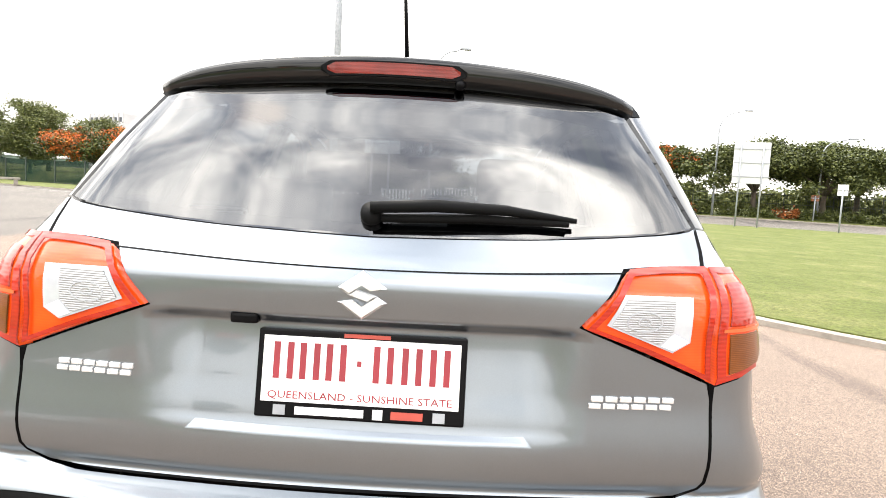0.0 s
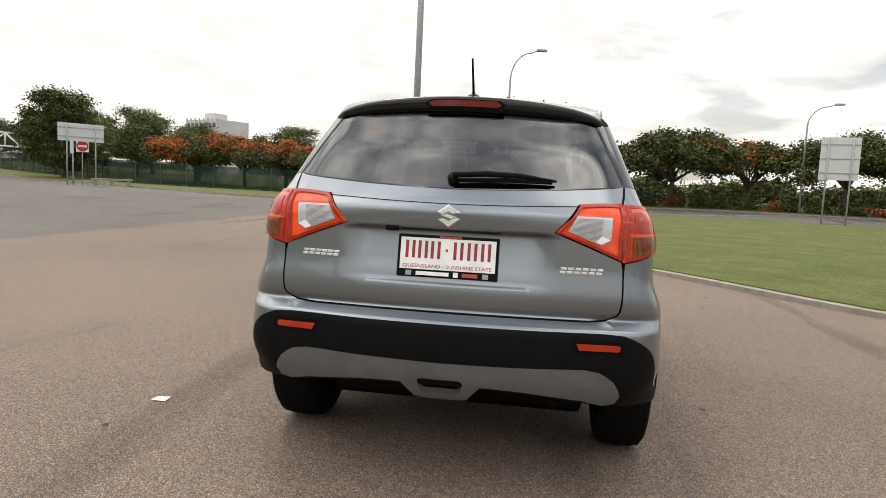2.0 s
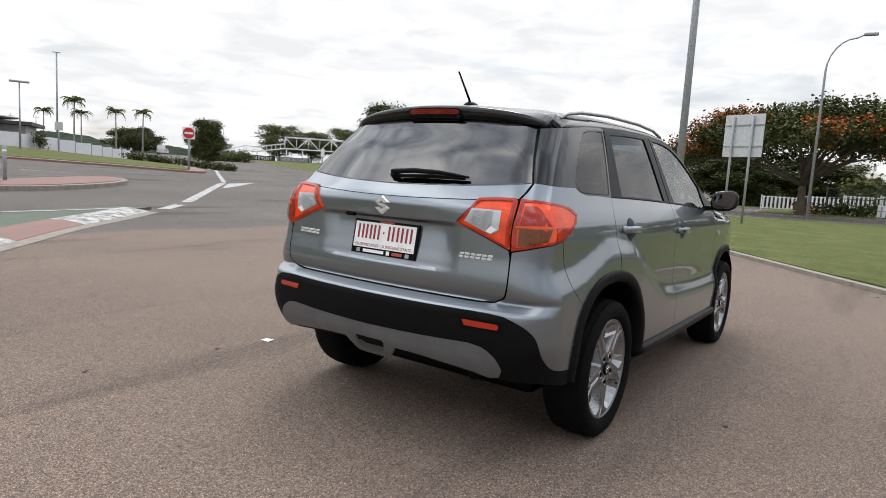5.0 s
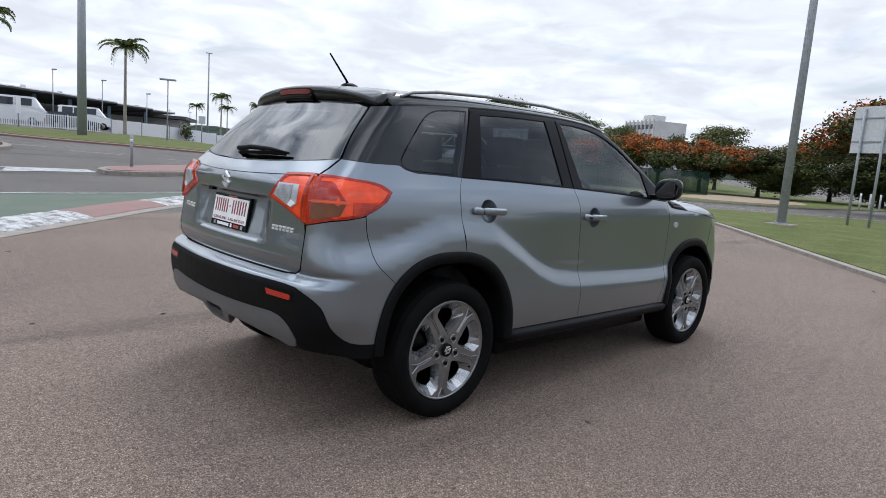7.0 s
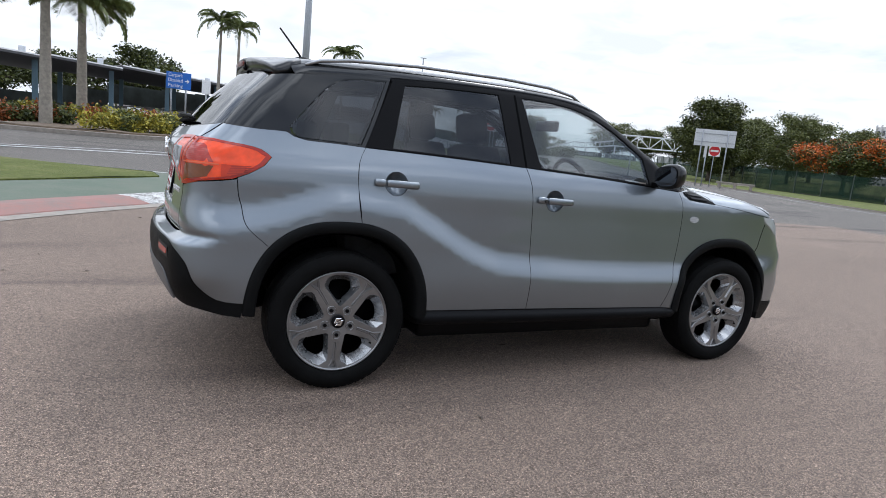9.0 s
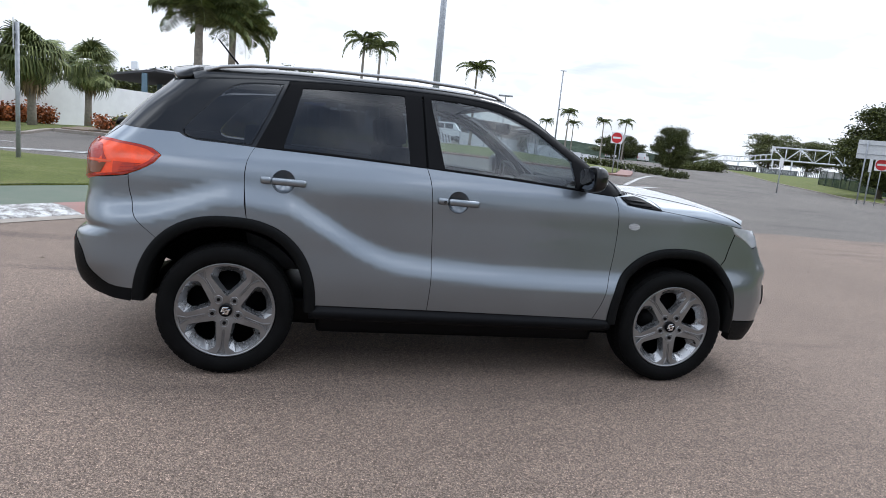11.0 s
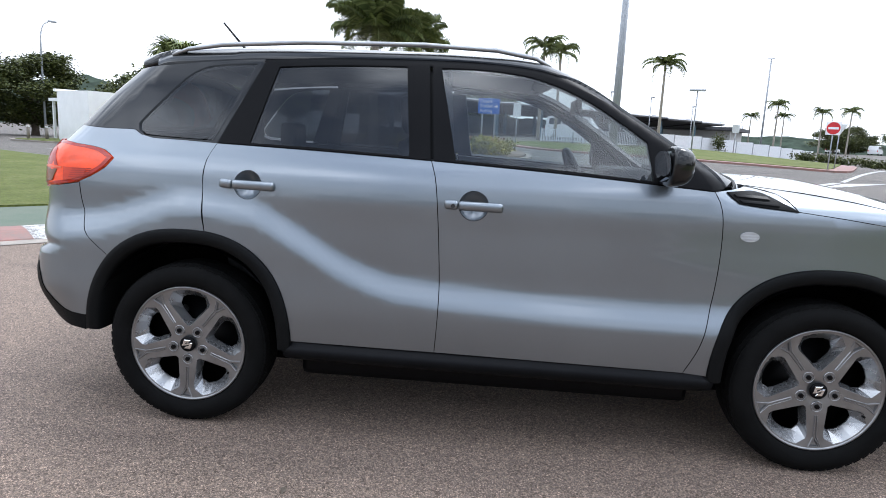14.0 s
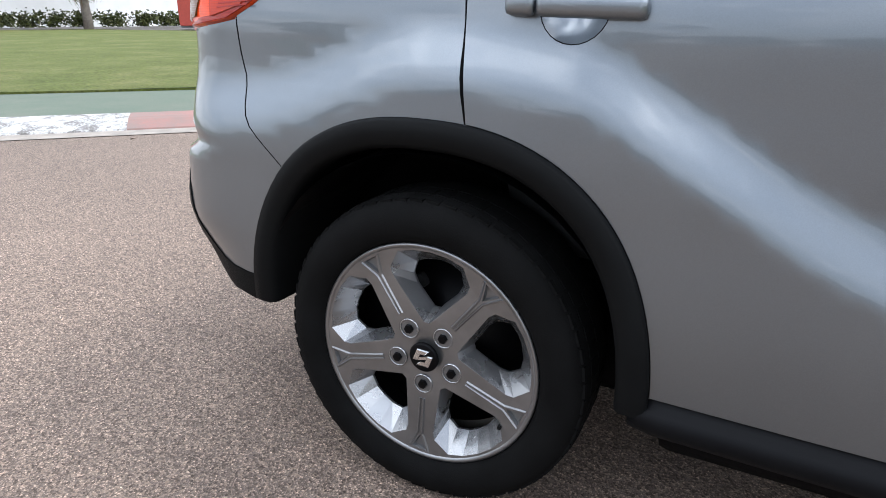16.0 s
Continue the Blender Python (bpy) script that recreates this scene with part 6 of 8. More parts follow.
# ---- cabin ----
def rounded(name, c, s, material, parent, bev=0.05, m=None, label=""):
    bm = bmesh.new()
    box(bm, (0, 0, 0), s, bev=bev)
    mm = Matrix.Translation(c) @ (m if m is not None else Matrix.Identity(4))
    bmesh.ops.transform(bm, matrix=mm, verts=bm.verts)
    return part(name, bm, material, parent, label, smooth=True)


cabin = rounded("floor_pan", (0, 1.25, 0.265), (1.50, 1.60, 0.12), M["frame"], car, 0.03)
for s in (1, -1):
    skin("door_lining", ring([(2.02, 1.06), (1.5, 1.10), (0.5, 1.135), (-0.25, 1.15)], [(-0.25, 1.15), (-0.30, 0.85), (0.52, 0.80)], [(0.52, 0.80), (0.52, 0.36)], [(0.52, 0.36), (1.97, 0.36)], [(1.97, 0.36), (2.02, 1.06)]), from_side, M["lining"], car, lift=-0.06, gap=0, deep=0.0, side=s, h=0.06)
for x in (0.36, -0.36):
    rounded("front_seat", (x, 1.22, 0.62), (0.50, 0.52, 0.18), M["lining"], car, 0.06)
    rounded("seat_back", (x, 0.93, 0.92), (0.48, 0.14, 0.62), M["lining"], car, 0.06, Matrix.Rotation(radians(14), 4, "X"))
    rounded("headrest", (x, 0.845, 1.315), (0.25, 0.10, 0.17), M["lining"], car, 0.04, Matrix.Rotation(radians(10), 4, "X"))
    rounded("rear_headrest", (x * 0.95, 0.06, 1.20), (0.25, 0.09, 0.14), M["lining"], car, 0.035)
rounded("rear_seat", (0, 0.35, 0.60), (1.28, 0.50, 0.18), M["lining"], car, 0.06)
rounded("rear_seat_back", (0, 0.10, 0.86), (1.28, 0.16, 0.56), M["lining"], car, 0.06, Matrix.Rotation(radians(14), 4, "X"))
rounded("parcel_shelf", (0, -0.26, 1.02), (1.20, 0.56, 0.03), M["lining"], car, 0.01)
rounded("dashboard", (0, 1.93, 0.95), (1.38, 0.42, 0.26), M["lining"], car, 0.08)
rounded("instrument_cowl", (0.36, 1.78, 1.085), (0.36, 0.20, 0.09), M["lining"], car, 0.035)
link_mesh("steering_wheel", *joined(tube([(0.36 + 0.185 * math.cos(a), 1.60 - 0.07 * math.sin(a), 1.02 + 0.17 * math.sin(a)) for a in np.linspace(0, 2 * math.pi, 33)], [0.016] * 33, 8, False), tube([(0.18, 1.60, 1.02), (0.36, 1.63, 1.02), (0.54, 1.60, 1.02)], [0.018, 0.05, 0.018], 8)), M["frame"], car)
rounded("interior_mirror", (0.0, 1.60, 1.40), (0.24, 0.03, 0.07), M["frame"], car, 0.012)
skin("headliner", ring([(-0.52, -0.2), (0.52, -0.2)], [(0.52, -0.2), (0.52, 1.40)], [(0.52, 1.40), (-0.52, 1.40)], [(-0.52, 1.40), (-0.52, -0.2)]), from_top, M["headliner"], car, lift=-0.05, gap=0, deep=0.0, h=0.1)
rounded("under_tray", (0, 1.40, 0.275), (1.14, 3.30, 0.16), M["frame"], car, 0.03)
rounded("firewall", (0, 2.22, 0.75), (1.36, 0.06, 0.6), M["frame"], car, 0.02)
rounded("engine_block", (0, 2.75, 0.62), (0.9, 0.7, 0.5), M["frame"], car, 0.05)
rounded("rear_panel", (0, -0.50, 0.72), (1.1, 0.06, 0.48), M["frame"], car, 0.02)
rounded("rear_axle", (0, 0.0, 0.30), (1.2, 0.10, 0.09), M["frame"], car, 0.03)
link_mesh("exhaust_pipe", *tube([(0.42, -0.36, 0.34), (0.42, -0.48, 0.34), (0.425, -0.56, 0.335)], [0.022, 0.022, 0.021], 14), M["frame"], car)
rounded("silencer", (0.25, -0.36, 0.36), (0.5, 0.2, 0.12), M["frame"], car, 0.06)
for ob in car.children_recursive:
    if ob.type == "MESH" and ob.name.split(".")[0] in ("window_pane", "windscreen", "rear_window", "quarter_window"):
        ob.visible_shadow = False

# ---- trees, palms, shrubs ----
rng = np.random.default_rng(7)


def leaves(centres, size, per, spread, flat=0.6, seed=0, aspect=0.5):
    """Small leaf quads scattered round the centres."""
    r = np.random.default_rng(seed)
    c = np.repeat(np.asarray(centres, float), per, axis=0)
    n = len(c)
    off = r.normal(size=(n, 3)) * np.asarray(spread)
    p = c + off
    d = r.normal(size=(n, 3))
    d[:, 2] *= flat
    d /= np.linalg.norm(d, axis=1, keepdims=True)
    u = r.normal(size=(n, 3))
    u = u - d * (u * d).sum(1, keepdims=True)
    u /= np.linalg.norm(u, axis=1, keepdims=True)
    s = size * r.uniform(0.6, 1.4, size=(n, 1))
    a, b = d * s, u * s * aspect
    v = np.stack([p - a * 0.6, p + b, p + a, p - b], 1).reshape(-1, 3)
    f = np.arange(4 * n).reshape(-1, 4)
    return v, f


def crown_points(n, rx, ry, z0, z1, seed, umbrella=0.0):
    """Clump centres of a crown: boughs of uneven size, with gaps between them."""
    r = np.random.default_rng(seed)
    zc, zh = (z0 + z1) / 2, (z1 - z0) / 2
    boughs = []
    count = 34 if umbrella else 17
    for i in range(count):
        a = 2.4 * i + r.uniform(-0.4, 0.4)
        if umbrella:
            rad = math.sqrt((i + 0.5) / count) * r.uniform(0.85, 1.12)
            z = z0 + 2 * zh * (0.16 + 0.70 * math.sqrt(max(0.0, 1 - (rad / 1.25) ** 2))) - r.uniform(0, 0.55) * zh
            boughs.append((rx * rad * math.cos(a), ry * rad * math.sin(a), z, r.uniform(0.24, 0.36), 0.75))
        else:
            t = (i + 0.5) / count
            rad = math.sqrt(max(0.0, 1 - (2 * t - 1.02) ** 2)) * r.uniform(0.5, 0.92)
            z = zc + zh * (2 * t - 1) * 0.86 + r.uniform(-0.08, 0.12) * zh
            boughs.append((rx * rad * math.cos(a), ry * rad * math.sin(a), z, r.uniform(0.24, 0.42), 0.62))
    w = np.array([q[3] ** 2 for q in boughs])
    pts = []
    for k in r.choice(len(boughs), n, p=w / w.sum()):
        x, y, z, size, flat = boughs[k]
        d = r.normal(size=3)
        d /= np.linalg.norm(d)
        q = r.uniform(0.25, 1.0) ** 0.5
        pts.append((x + rx * size * q * d[0], y + ry * size * q * d[1], max(z0 * 0.75, z + zh * size * flat * 1.25 * q * d[2] + 0.04 * zh)))
    return np.array(pts)


def trunk_mesh(height, r0, tips, seed, lean=0.0):
    """A tapered trunk with limbs out to the tips."""
    r = np.random.default_rng(seed)
    fork = Vector((lean * 0.5, 0, height))
    pieces = [tube([(0, 0, -0.25), (lean * 0.1, 0, height * 0.3), (lean * 0.3, 0.03, height * 0.7), tuple(fork)], [r0 * 1.35, r0, r0 * 0.85, r0 * 0.8], 9)]
    for t in tips:
        t = Vector(t)
        m = fork.lerp(t, 0.5) + Vector((r.normal() * 0.2, r.normal() * 0.2, 0.25 * (t - fork).length * 0.5))
        pieces.append(tube([tuple(fork), tuple(fork.lerp(m, 0.5) + Vector((0, 0, 0.1))), tuple(m), tuple(t)], [r0 * 0.55, r0 * 0.42, r0 * 0.28, r0 * 0.08], 6))
    return joined(*pieces)


def make_tree(name, label, at, rx, ry, z0, z1, seed, clumps=90, per=46, size=0.22, flowers=0.0, umbrella=0.0, trunk_h=None, r0=0.22, leaf="leaf", spread=0.42):
    root = thing(name, label, "tree", (at[0], at[1], h1(*at)), "trees")
    c = crown_points(clumps, rx, ry, z0, z1, seed, umbrella)
    tips = c[np.random.default_rng(seed).choice(len(c), min(14, len(c)), replace=False)]
    v, f = trunk_mesh(trunk_h or z0 * 0.8, r0, tips, seed)
    link_mesh("trunk", v, f, M["bark"], root)
    v, f = leaves(c, size, per, (spread, spread, spread * 0.6), 0.5, seed)
    link_mesh("crown", v, f, M[leaf], root, smooth=False)
    if flowers:
        r = np.random.default_rng(seed + 5)
        top = c[(c[:, 2] > z0 + 0.25 * (z1 - z0))]
        heart = top[r.choice(len(top), 9, replace=False)]
        near = np.linalg.norm((top[:, None] - heart[None]) * (1, 1, 1.6), axis=2).min(1) * r.uniform(0.6, 1.6, len(top))
        pick = top[near < np.quantile(near, flowers * 0.8)] + np.array([0, 0, 0.14])
        v, f = leaves(pick, size * 0.62, int(per * (1.5 if flowers > 0.6 else 0.9)), (spread * 0.8, spread * 0.8, spread * 0.45), 0.4, seed + 9, 0.75)
        link_mesh("blossom", v, f, M["flower"], root, "orange-red blossom", smooth=False)
    return root


def copy_tree(src, at, turn, k, kz=None):
    m = Matrix.Translation((at[0], at[1], h1(*at))) @ Matrix.Rotation(turn, 4, "Z") @ Matrix.Diagonal((k, k, kz or k, 1))
    return copy_thing(src, m)


make_tree("flame_tree", "spreading flame tree with orange blossom among green leaves", (-2.6, 42.0), 6.4, 5.0, 1.7, 7.5, 3, 330, 165, 0.125, 0.42, 0.12, 1.9, 0.26)
make_tree("flame_tree", "umbrella-shaped flame tree, mostly green, few orange blossoms", (11.1, 49.8), 4.5, 4.2, 1.55, 6.2, 8, 360, 140, 0.14, 0.13, 0.16, 2.0, 0.24)
make_tree("flame_tree", "umbrella-shaped flame tree with scattered orange blossom", (17.0, 50.2), 3.1, 3.0, 1.6, 5.3, 11, 160, 115, 0.14, 0.42, 0.14, 1.5, 0.18)
g3 = make_tree("broadleaf_tree", "spreading dark green tree beyond the road", (22.9, 47.3), 3.3, 3.3, 1.2, 6.2, 41, 260, 130, 0.125, 0, 0.08, 1.9, 0.22)
for at, turn, k, kz in (((27.6, 46.2), 1.2, 1.05, 0.95), ((31.5, 48.5), 2.6, 1.1, 0.95), ((36.5, 45.0), 4.0, 1.2, 1.0)):
    copy_tree(g3, at, turn, k, kz)
p2t = make_tree("flame_tree", "flame tree covered in orange blossom behind the fence", (-35.2, 59.5), 4.6, 4.2, 1.0, 5.6, 21, 240, 100, 0.14, 0.85, 0.35, 1.6, 0.22)
for at, turn, k, kz in (((-30.0, 60.0), 1.1, 1.0, 1.02), ((-24.8, 58.5), 2.4, 0.95, 0.92), ((-20.0, 60.5), 4.0, 0.9, 0.85)):
    copy_tree(p2t, at, turn, k, kz)
g1 = make_tree("broadleaf_tree", "dense dark green broadleaf tree by the fence", (-44.5, 52.0), 3.7, 3.6, 0.9, 7.7, 31, 300, 125, 0.135, 0, 0, 2.2, 0.25)
g2 = make_tree("broadleaf_tree", "light green open-crowned tree behind the fence", (-49.0, 70.0), 3.8, 3.8, 1.6, 8.0, 37, 200, 105, 0.14, 0, 0, 3.0, 0.2, "leaf2", 0.45)
for at, turn, k, kz in (((-39.0, 67.0), 0.9, 0.8, 0.8), ((-62.0, 76.0), 2.2, 1.2, 1.0), ((-56.0, 84.0), 3.3, 1.3, 1.0), ((-30.0, 74.0), 4.0, 1.0, 0.9), ((-74.0, 92.0), 1.3, 1.5, 1.1), ((-138, 140), 0.4, 1.9, 1.35), ((-148, 124), 2.5, 2.0, 1.3), ((-143, 132), 1.1, 1.7, 1.15), ((-133, 147), 3.4, 1.6, 1.2), ((-108, 158), 0.9, 1.6, 1.05), ((-158, 108), 3.9, 1.5, 0.62), ((-168, 90), 5.0, 1.4, 0.55), ((-128, 152), 5.5, 1.9, 1.35), ((-118, 158), 4.5, 1.8, 1.2), ((-16, 68), 0.5, 1.0, 0.7)):
    copy_tree(g2, at, turn, k, kz)
for at, turn, k, kz in (((-54, 62.5), 1.5, 0.85, 0.9), ((-17.0, 59.0), 0.8, 1.0, 0.62), ((-10.5, 62.0), 2.9, 1.1, 0.65), ((-4.0, 66.0), 3.8, 1.2, 0.55), ((-67.6, 44.7), 0.3, 0.66, 0.68),
                         ((-40, -40), 0.3, 1.2, 0.9), ((-34, -44), 1.8, 1.3, 0.95), ((-47, -37), 2.8, 1.1, 0.8), ((-29, -43), 4.1, 1.0, 0.75)):
    copy_tree(g1, at, turn, k, kz)
g4 = make_tree("broadleaf_tree", "dark green tree far beyond the road", (-118, -12), 7.5, 7.0, 1.0, 9.0, 33, 170, 60, 0.32, 0, 0, 2.2, 0.3, "leaf", 0.7)
for at, turn, k, kz in (((-126, -2), 1.4, 1.0, 1.05), ((-112, -24), 2.6, 0.95, 0.95), ((-122, -34), 3.6, 0.95, 0.95), ((-100, -42), 4.6, 0.9, 0.85), ((-86, -50), 5.6, 0.85, 0.85), ((-55, -30), 5.0, 0.65, 0.7), ((-150, 81), 0.6, 0.9, 0.45), ((-128, 70), 1.9, 0.5, 0.55), ((-122, 64), 2.9, 0.45, 0.5)):
    copy_tree(g4, at, turn, k, kz)
# trees on the open side, mirrored in the car's flank
for at, turn, k, kz in (((56, -34), 0.2, 1.0, 0.8), ((62, -18), 1.7, 1.15, 0.85), ((54, -6), 3.0, 0.9, 0.65), ((64, 5), 4.4, 1.2, 0.85), ((58, 17), 5.3, 1.0, 0.7), ((50, -48), 2.2, 1.1, 0.8)):
    copy_tree(g4, at, turn, k * 0.62, kz * 0.85)


def frond(length, droop, width, n=30, seed=0, plume=False):
    """One feathered palm frond along +x, with a stem and leaflets."""
    r = np.random.default_rng(seed)
    pts = [np.array([length * t * (1 - 0.22 * t * t), 0, length * (0.55 * t - droop * t * t)]) for t in np.linspace(0, 1, n)]
    vs, fs = tube([tuple(p) for p in pts[::3]], [0.03 * (1 - 0.85 * t) for t in np.linspace(0, 1, len(pts[::3]))], 4)
    vs, fs = [tuple(v) for v in vs], list(fs)
    for i in range(2, n):
        p = pts[i]
        w = width * math.sin(math.pi * (0.12 + 0.86 * i / n)) ** 0.7
        for s in ((1, -1, 0.5, -0.5) if plume else (1, -1)):
            e = p + np.array([0.30 * w, s * w, (-0.55 if abs(s) == 1 else 0.2) * w + r.normal() * 0.05])
            q = p + np.array([0.07, 0, 0])
            k = len(vs)
            wd = 0.038 if plume else 0.04
            mid = (p + e) / 2 + np.array([0.03, 0, 0.04])
            vs += [tuple(p), tuple(mid - np.array([wd, 0, 0.02])), tuple(e), tuple(mid + np.array([wd, 0, 0.02]))]
            fs.append((k, k + 1, k + 2, k + 3))
    return np.array(vs), fs


def make_palm(name, label, at, height, r0, flen, count, seed, plume=False, dead=0, droop=0.95, width=0.45):
    root = thing(name, label, "palm tree", (at[0], at[1], h1(*at)), "palms")
    rings = 14
    lean = 0.012 * math.sin(seed)
    v, f = tube([(lean * (i / rings) ** 2 * height, 0, -0.2 + (height + 0.2) * i / rings) for i in range(rings + 1)], [r0 * (1.25 - 0.5 * (i / rings) + (0.05 if i % 2 else 0)) for i in range(rings + 1)], 10)
    link_mesh("trunk", v, f, M["palmbark"], root)
    if not dead:
        v, f = tube([(lean * height, 0, height - 0.1), (lean * height, 0, height + 0.35), (lean * height, 0, height + 0.75)], [r0 * 0.85, r0 * 0.8, r0 * 0.35], 10)
        link_mesh("crownshaft", v, f, M["frond"], root)
    r = np.random.default_rng(seed)
    for k in range(count):
        rise = r.uniform(-0.5, 1.15) if plume else r.uniform(-0.35, 1.05)
        fv, ff = frond(flen * r.uniform(0.8, 1.1), droop * r.uniform(0.75, 1.2) - 0.25 * rise, width, 46 if plume else 32, seed + k, plume)
        m = np.array(Matrix.Rotation(2 * math.pi * k / count * 2.4 + r.uniform(-0.2, 0.2), 3, "Z") @ Matrix.Rotation(-rise * 0.7, 3, "Y"))
        fv = fv @ m.T + np.array([lean * height, 0, height + 0.45])
        link_mesh("frond", fv, ff, M["frond"], root, smooth=False)
    return root


def fan_leaf(size, seed, n=21):
    """A fan leaf: stalk and folded blades with drooping tips."""
    r = np.random.default_rng(seed)
    stalk = size * 0.9
    vs, fs = tube([(0, 0, 0), (stalk * 0.5, 0, 0.1 * size), (stalk, 0, 0.08 * size)], [0.02, 0.018, 0.014], 4)
    vs, fs = [tuple(v) for v in vs], list(fs)
    for i in range(n):
        a = -1.75 + 3.5 * i / (n - 1)
        d = np.array([math.cos(a), math.sin(a), 0.0])
        w = np.array([-math.sin(a), math.cos(a), 0.0]) * size * 0.05
        b = np.array([stalk, 0, 0.08 * size])
        m, e = b + d * size * 0.5, b + d * size * r.uniform(0.68, 0.9) + [0, 0, -0.16 * size]
        tip = e + d * size * 0.06 + [0, 0, -0.5 * size * r.uniform(0.5, 1.3)]
        k = len(vs)
        vs += [tuple(b), tuple(m - w), tuple(e - w * 0.6), tuple(tip), tuple(e + w * 0.6), tuple(m + w)]
        fs += [(k, k + 1, k + 5), (k + 1, k + 2, k + 4, k + 5), (k + 2, k + 3, k + 4)]
    return np.array(vs), fs


def make_fan_palm(label, at, height, size, count, seed, skirt=0):
    root = thing("fan_palm", label, "palm tree", (at[0], at[1], h1(*at)), "fan palms")
    v, f = tube([(0, 0, -0.2), (0.02, 0, height * 0.4), (0, 0, height)], [0.26, 0.2, 0.22], 10)
    link_mesh("trunk", v, f, M["palmbark"], root)
    r = np.random.default_rng(seed)
    for k in range(count):
        pitch = math.asin(r.uniform(-0.92, 0.97))
        v, f = fan_leaf(size * r.uniform(0.85, 1.1), seed + k)
        m = np.array(Matrix.Rotation(k * 2.4 + r.uniform(-0.3, 0.3), 3, "Z") @ Matrix.Rotation(pitch, 3, "Y"))
        link_mesh("leaf", v @ m.T + [0, 0, height + r.uniform(-0.25, 0.3)], f, M["frond"], root, smooth=False)
    if skirt:
        pieces = []
        for k in range(skirt):
            a, z = r.uniform(0, 2 * math.pi), height - r.uniform(0.1, 0.8)
            rr, ln = r.uniform(0.25, 0.75), r.uniform(0.9, 1.7)
            o = np.array([math.cos(a), math.sin(a), 0])
            s = np.array([-math.sin(a), math.cos(a), 0]) * 0.05
            b = o * 0.22 + [0, 0, z]
            m, e = o * rr + [0, 0, z - ln * 0.5], o * (rr * 0.9) + [0, 0, max(0.3, z - ln)]
            pieces.append(([tuple(b), tuple(m - s), tuple(e), tuple(m + s)], [(0, 1, 2, 3)]))
        v, f = joined(*pieces)
        link_mesh("dead_leaf_skirt", v, f, M["deadfrond"], root, "brown skirt of dead leaves", smooth=False)
    return root


make_palm("foxtail_palm", "tall grey-trunked foxtail palm with bushy fronds in garden bed", (-25.2, -4.35), 5.0, 0.20, 2.75, 38, 3, True, droop=0.62, width=0.62)
make_palm("foxtail_palm", "grey-trunked foxtail palm with bushy fronds in garden bed", (-29.6, -3.5), 4.95, 0.20, 2.6, 36, 9, True, droop=0.62, width=0.60)
rp = make_palm("royal_palm", "slender tall palm with thin grey trunk", (-54.9, 15.4), 6.7, 0.115, 2.15, 17, 14, droop=0.95, width=0.42)
for at, turn, k in (((-62.3, 5.3), 1.0, 1.28), ((-61.3, 6.9), 2.6, 1.2), ((-113.0, 45.0), 0.7, 0.86), ((-103.0, 45.2), 1.9, 1.08), ((-104.5, 47.0), 3.1, 0.84), ((-113.0, 57.0), 4.2, 1.0), ((36, 62), 0.5, 0.9), ((-106, 58), 1.5, 1.0), ((38, -16), 1.1, 0.9), ((41, -7.5), 2.3, 0.95), ((40, 8.5), 4.0, 0.85)):
    copy_tree(rp, at, turn, k)
make_fan_palm("fan palm with round head of drooping leaves on a bare trunk", (-32.0, -16.7), 4.35, 1.12, 64, 51, 120)
make_fan_palm("stout fan palm with brown skirt of dead leaves", (-35.1, -14.4), 3.75, 1.1, 58, 63, 260)
make_fan_palm("fan palm with drooping leaves on the verge", (-41.7, -13.6), 3.9, 1.05, 52, 77, 60)
make_fan_palm("stout fan palm with brown skirt of dead leaves by wall", (-20.6, -31.0), 3.4, 1.1, 52, 85, 190)
make_fan_palm("stout fan palm with brown skirt beside orange box", (-15.2, -31.5), 3.4, 1.1, 50, 97, 170)


def shrub(name, label, at, sx, sy, sz, mat, seed, n=14, per=40, size=0.09, lift=0.1, group="shrubs"):
    r = np.random.default_rng(seed)
    c = np.stack([r.uniform(-1, 1, n) * sx * 0.42, r.uniform(-1, 1, n) * sy * 0.42, r.uniform(0.15, 0.8, n) * sz], 1)
    v, f = leaves(c, size, per, (min(sx, 0.5) * 0.3, min(sy, 0.5) * 0.3, sz * 0.2), 0.7, seed, 0.55)
    v[:, 2] = np.maximum(v[:, 2], 0.0)
    ob = link_mesh(name, v, f, M[mat], smooth=False)
    ob.location = (at[0], at[1], h1(*at) + lift)
    return tagged(ob, label, "shrub", group)


# garden bed planting
for i in range(7):
    shrub("croton_shrub", "low red and orange leaved shrub in garden bed", (-25.3 - 0.8 * rng.uniform() - 0.05 * i, -6.8 + 0.5 * i + rng.uniform(-0.2, 0.2)), 0.8, 0.8, 0.55, "hedge" if i % 3 else "leaf", 200 + i, 12, 36, 0.09, 0.16)
for i in range(11):
    shrub("yellow_shrub", "low yellow and green variegated shrub in garden bed", (-24.1 - 0.24 * i - 0.5 * rng.uniform(), -2.6 + 0.42 * i + rng.uniform(-0.2, 0.2)), 1.15, 1.15, 0.72, "yellowleaf" if i % 4 != 3 else "leaf2", 240 + i, 14, 38, 0.085, 0.16)
for i in range(16):
    shrub("croton_shrub", "clipped red-green shrub in garden bed", (-29.0 - 0.3 * (i % 3), -9.0 + 0.68 * i), 1.1, 1.0, 0.7, ("hedge", "leaf2", "yellowleaf")[i % 3], 270 + i, 14, 34, 0.1, 0.16)
for i in range(10):
    shrub("croton_shrub", "clipped red-green shrub in garden bed", (-33.0 + rng.uniform(-1, 1), -9.0 + 1.05 * i), 1.2, 1.1, 0.65, ("yellowleaf", "leaf", "hedge")[i % 3], 300 + i, 12, 34, 0.1, 0.16)
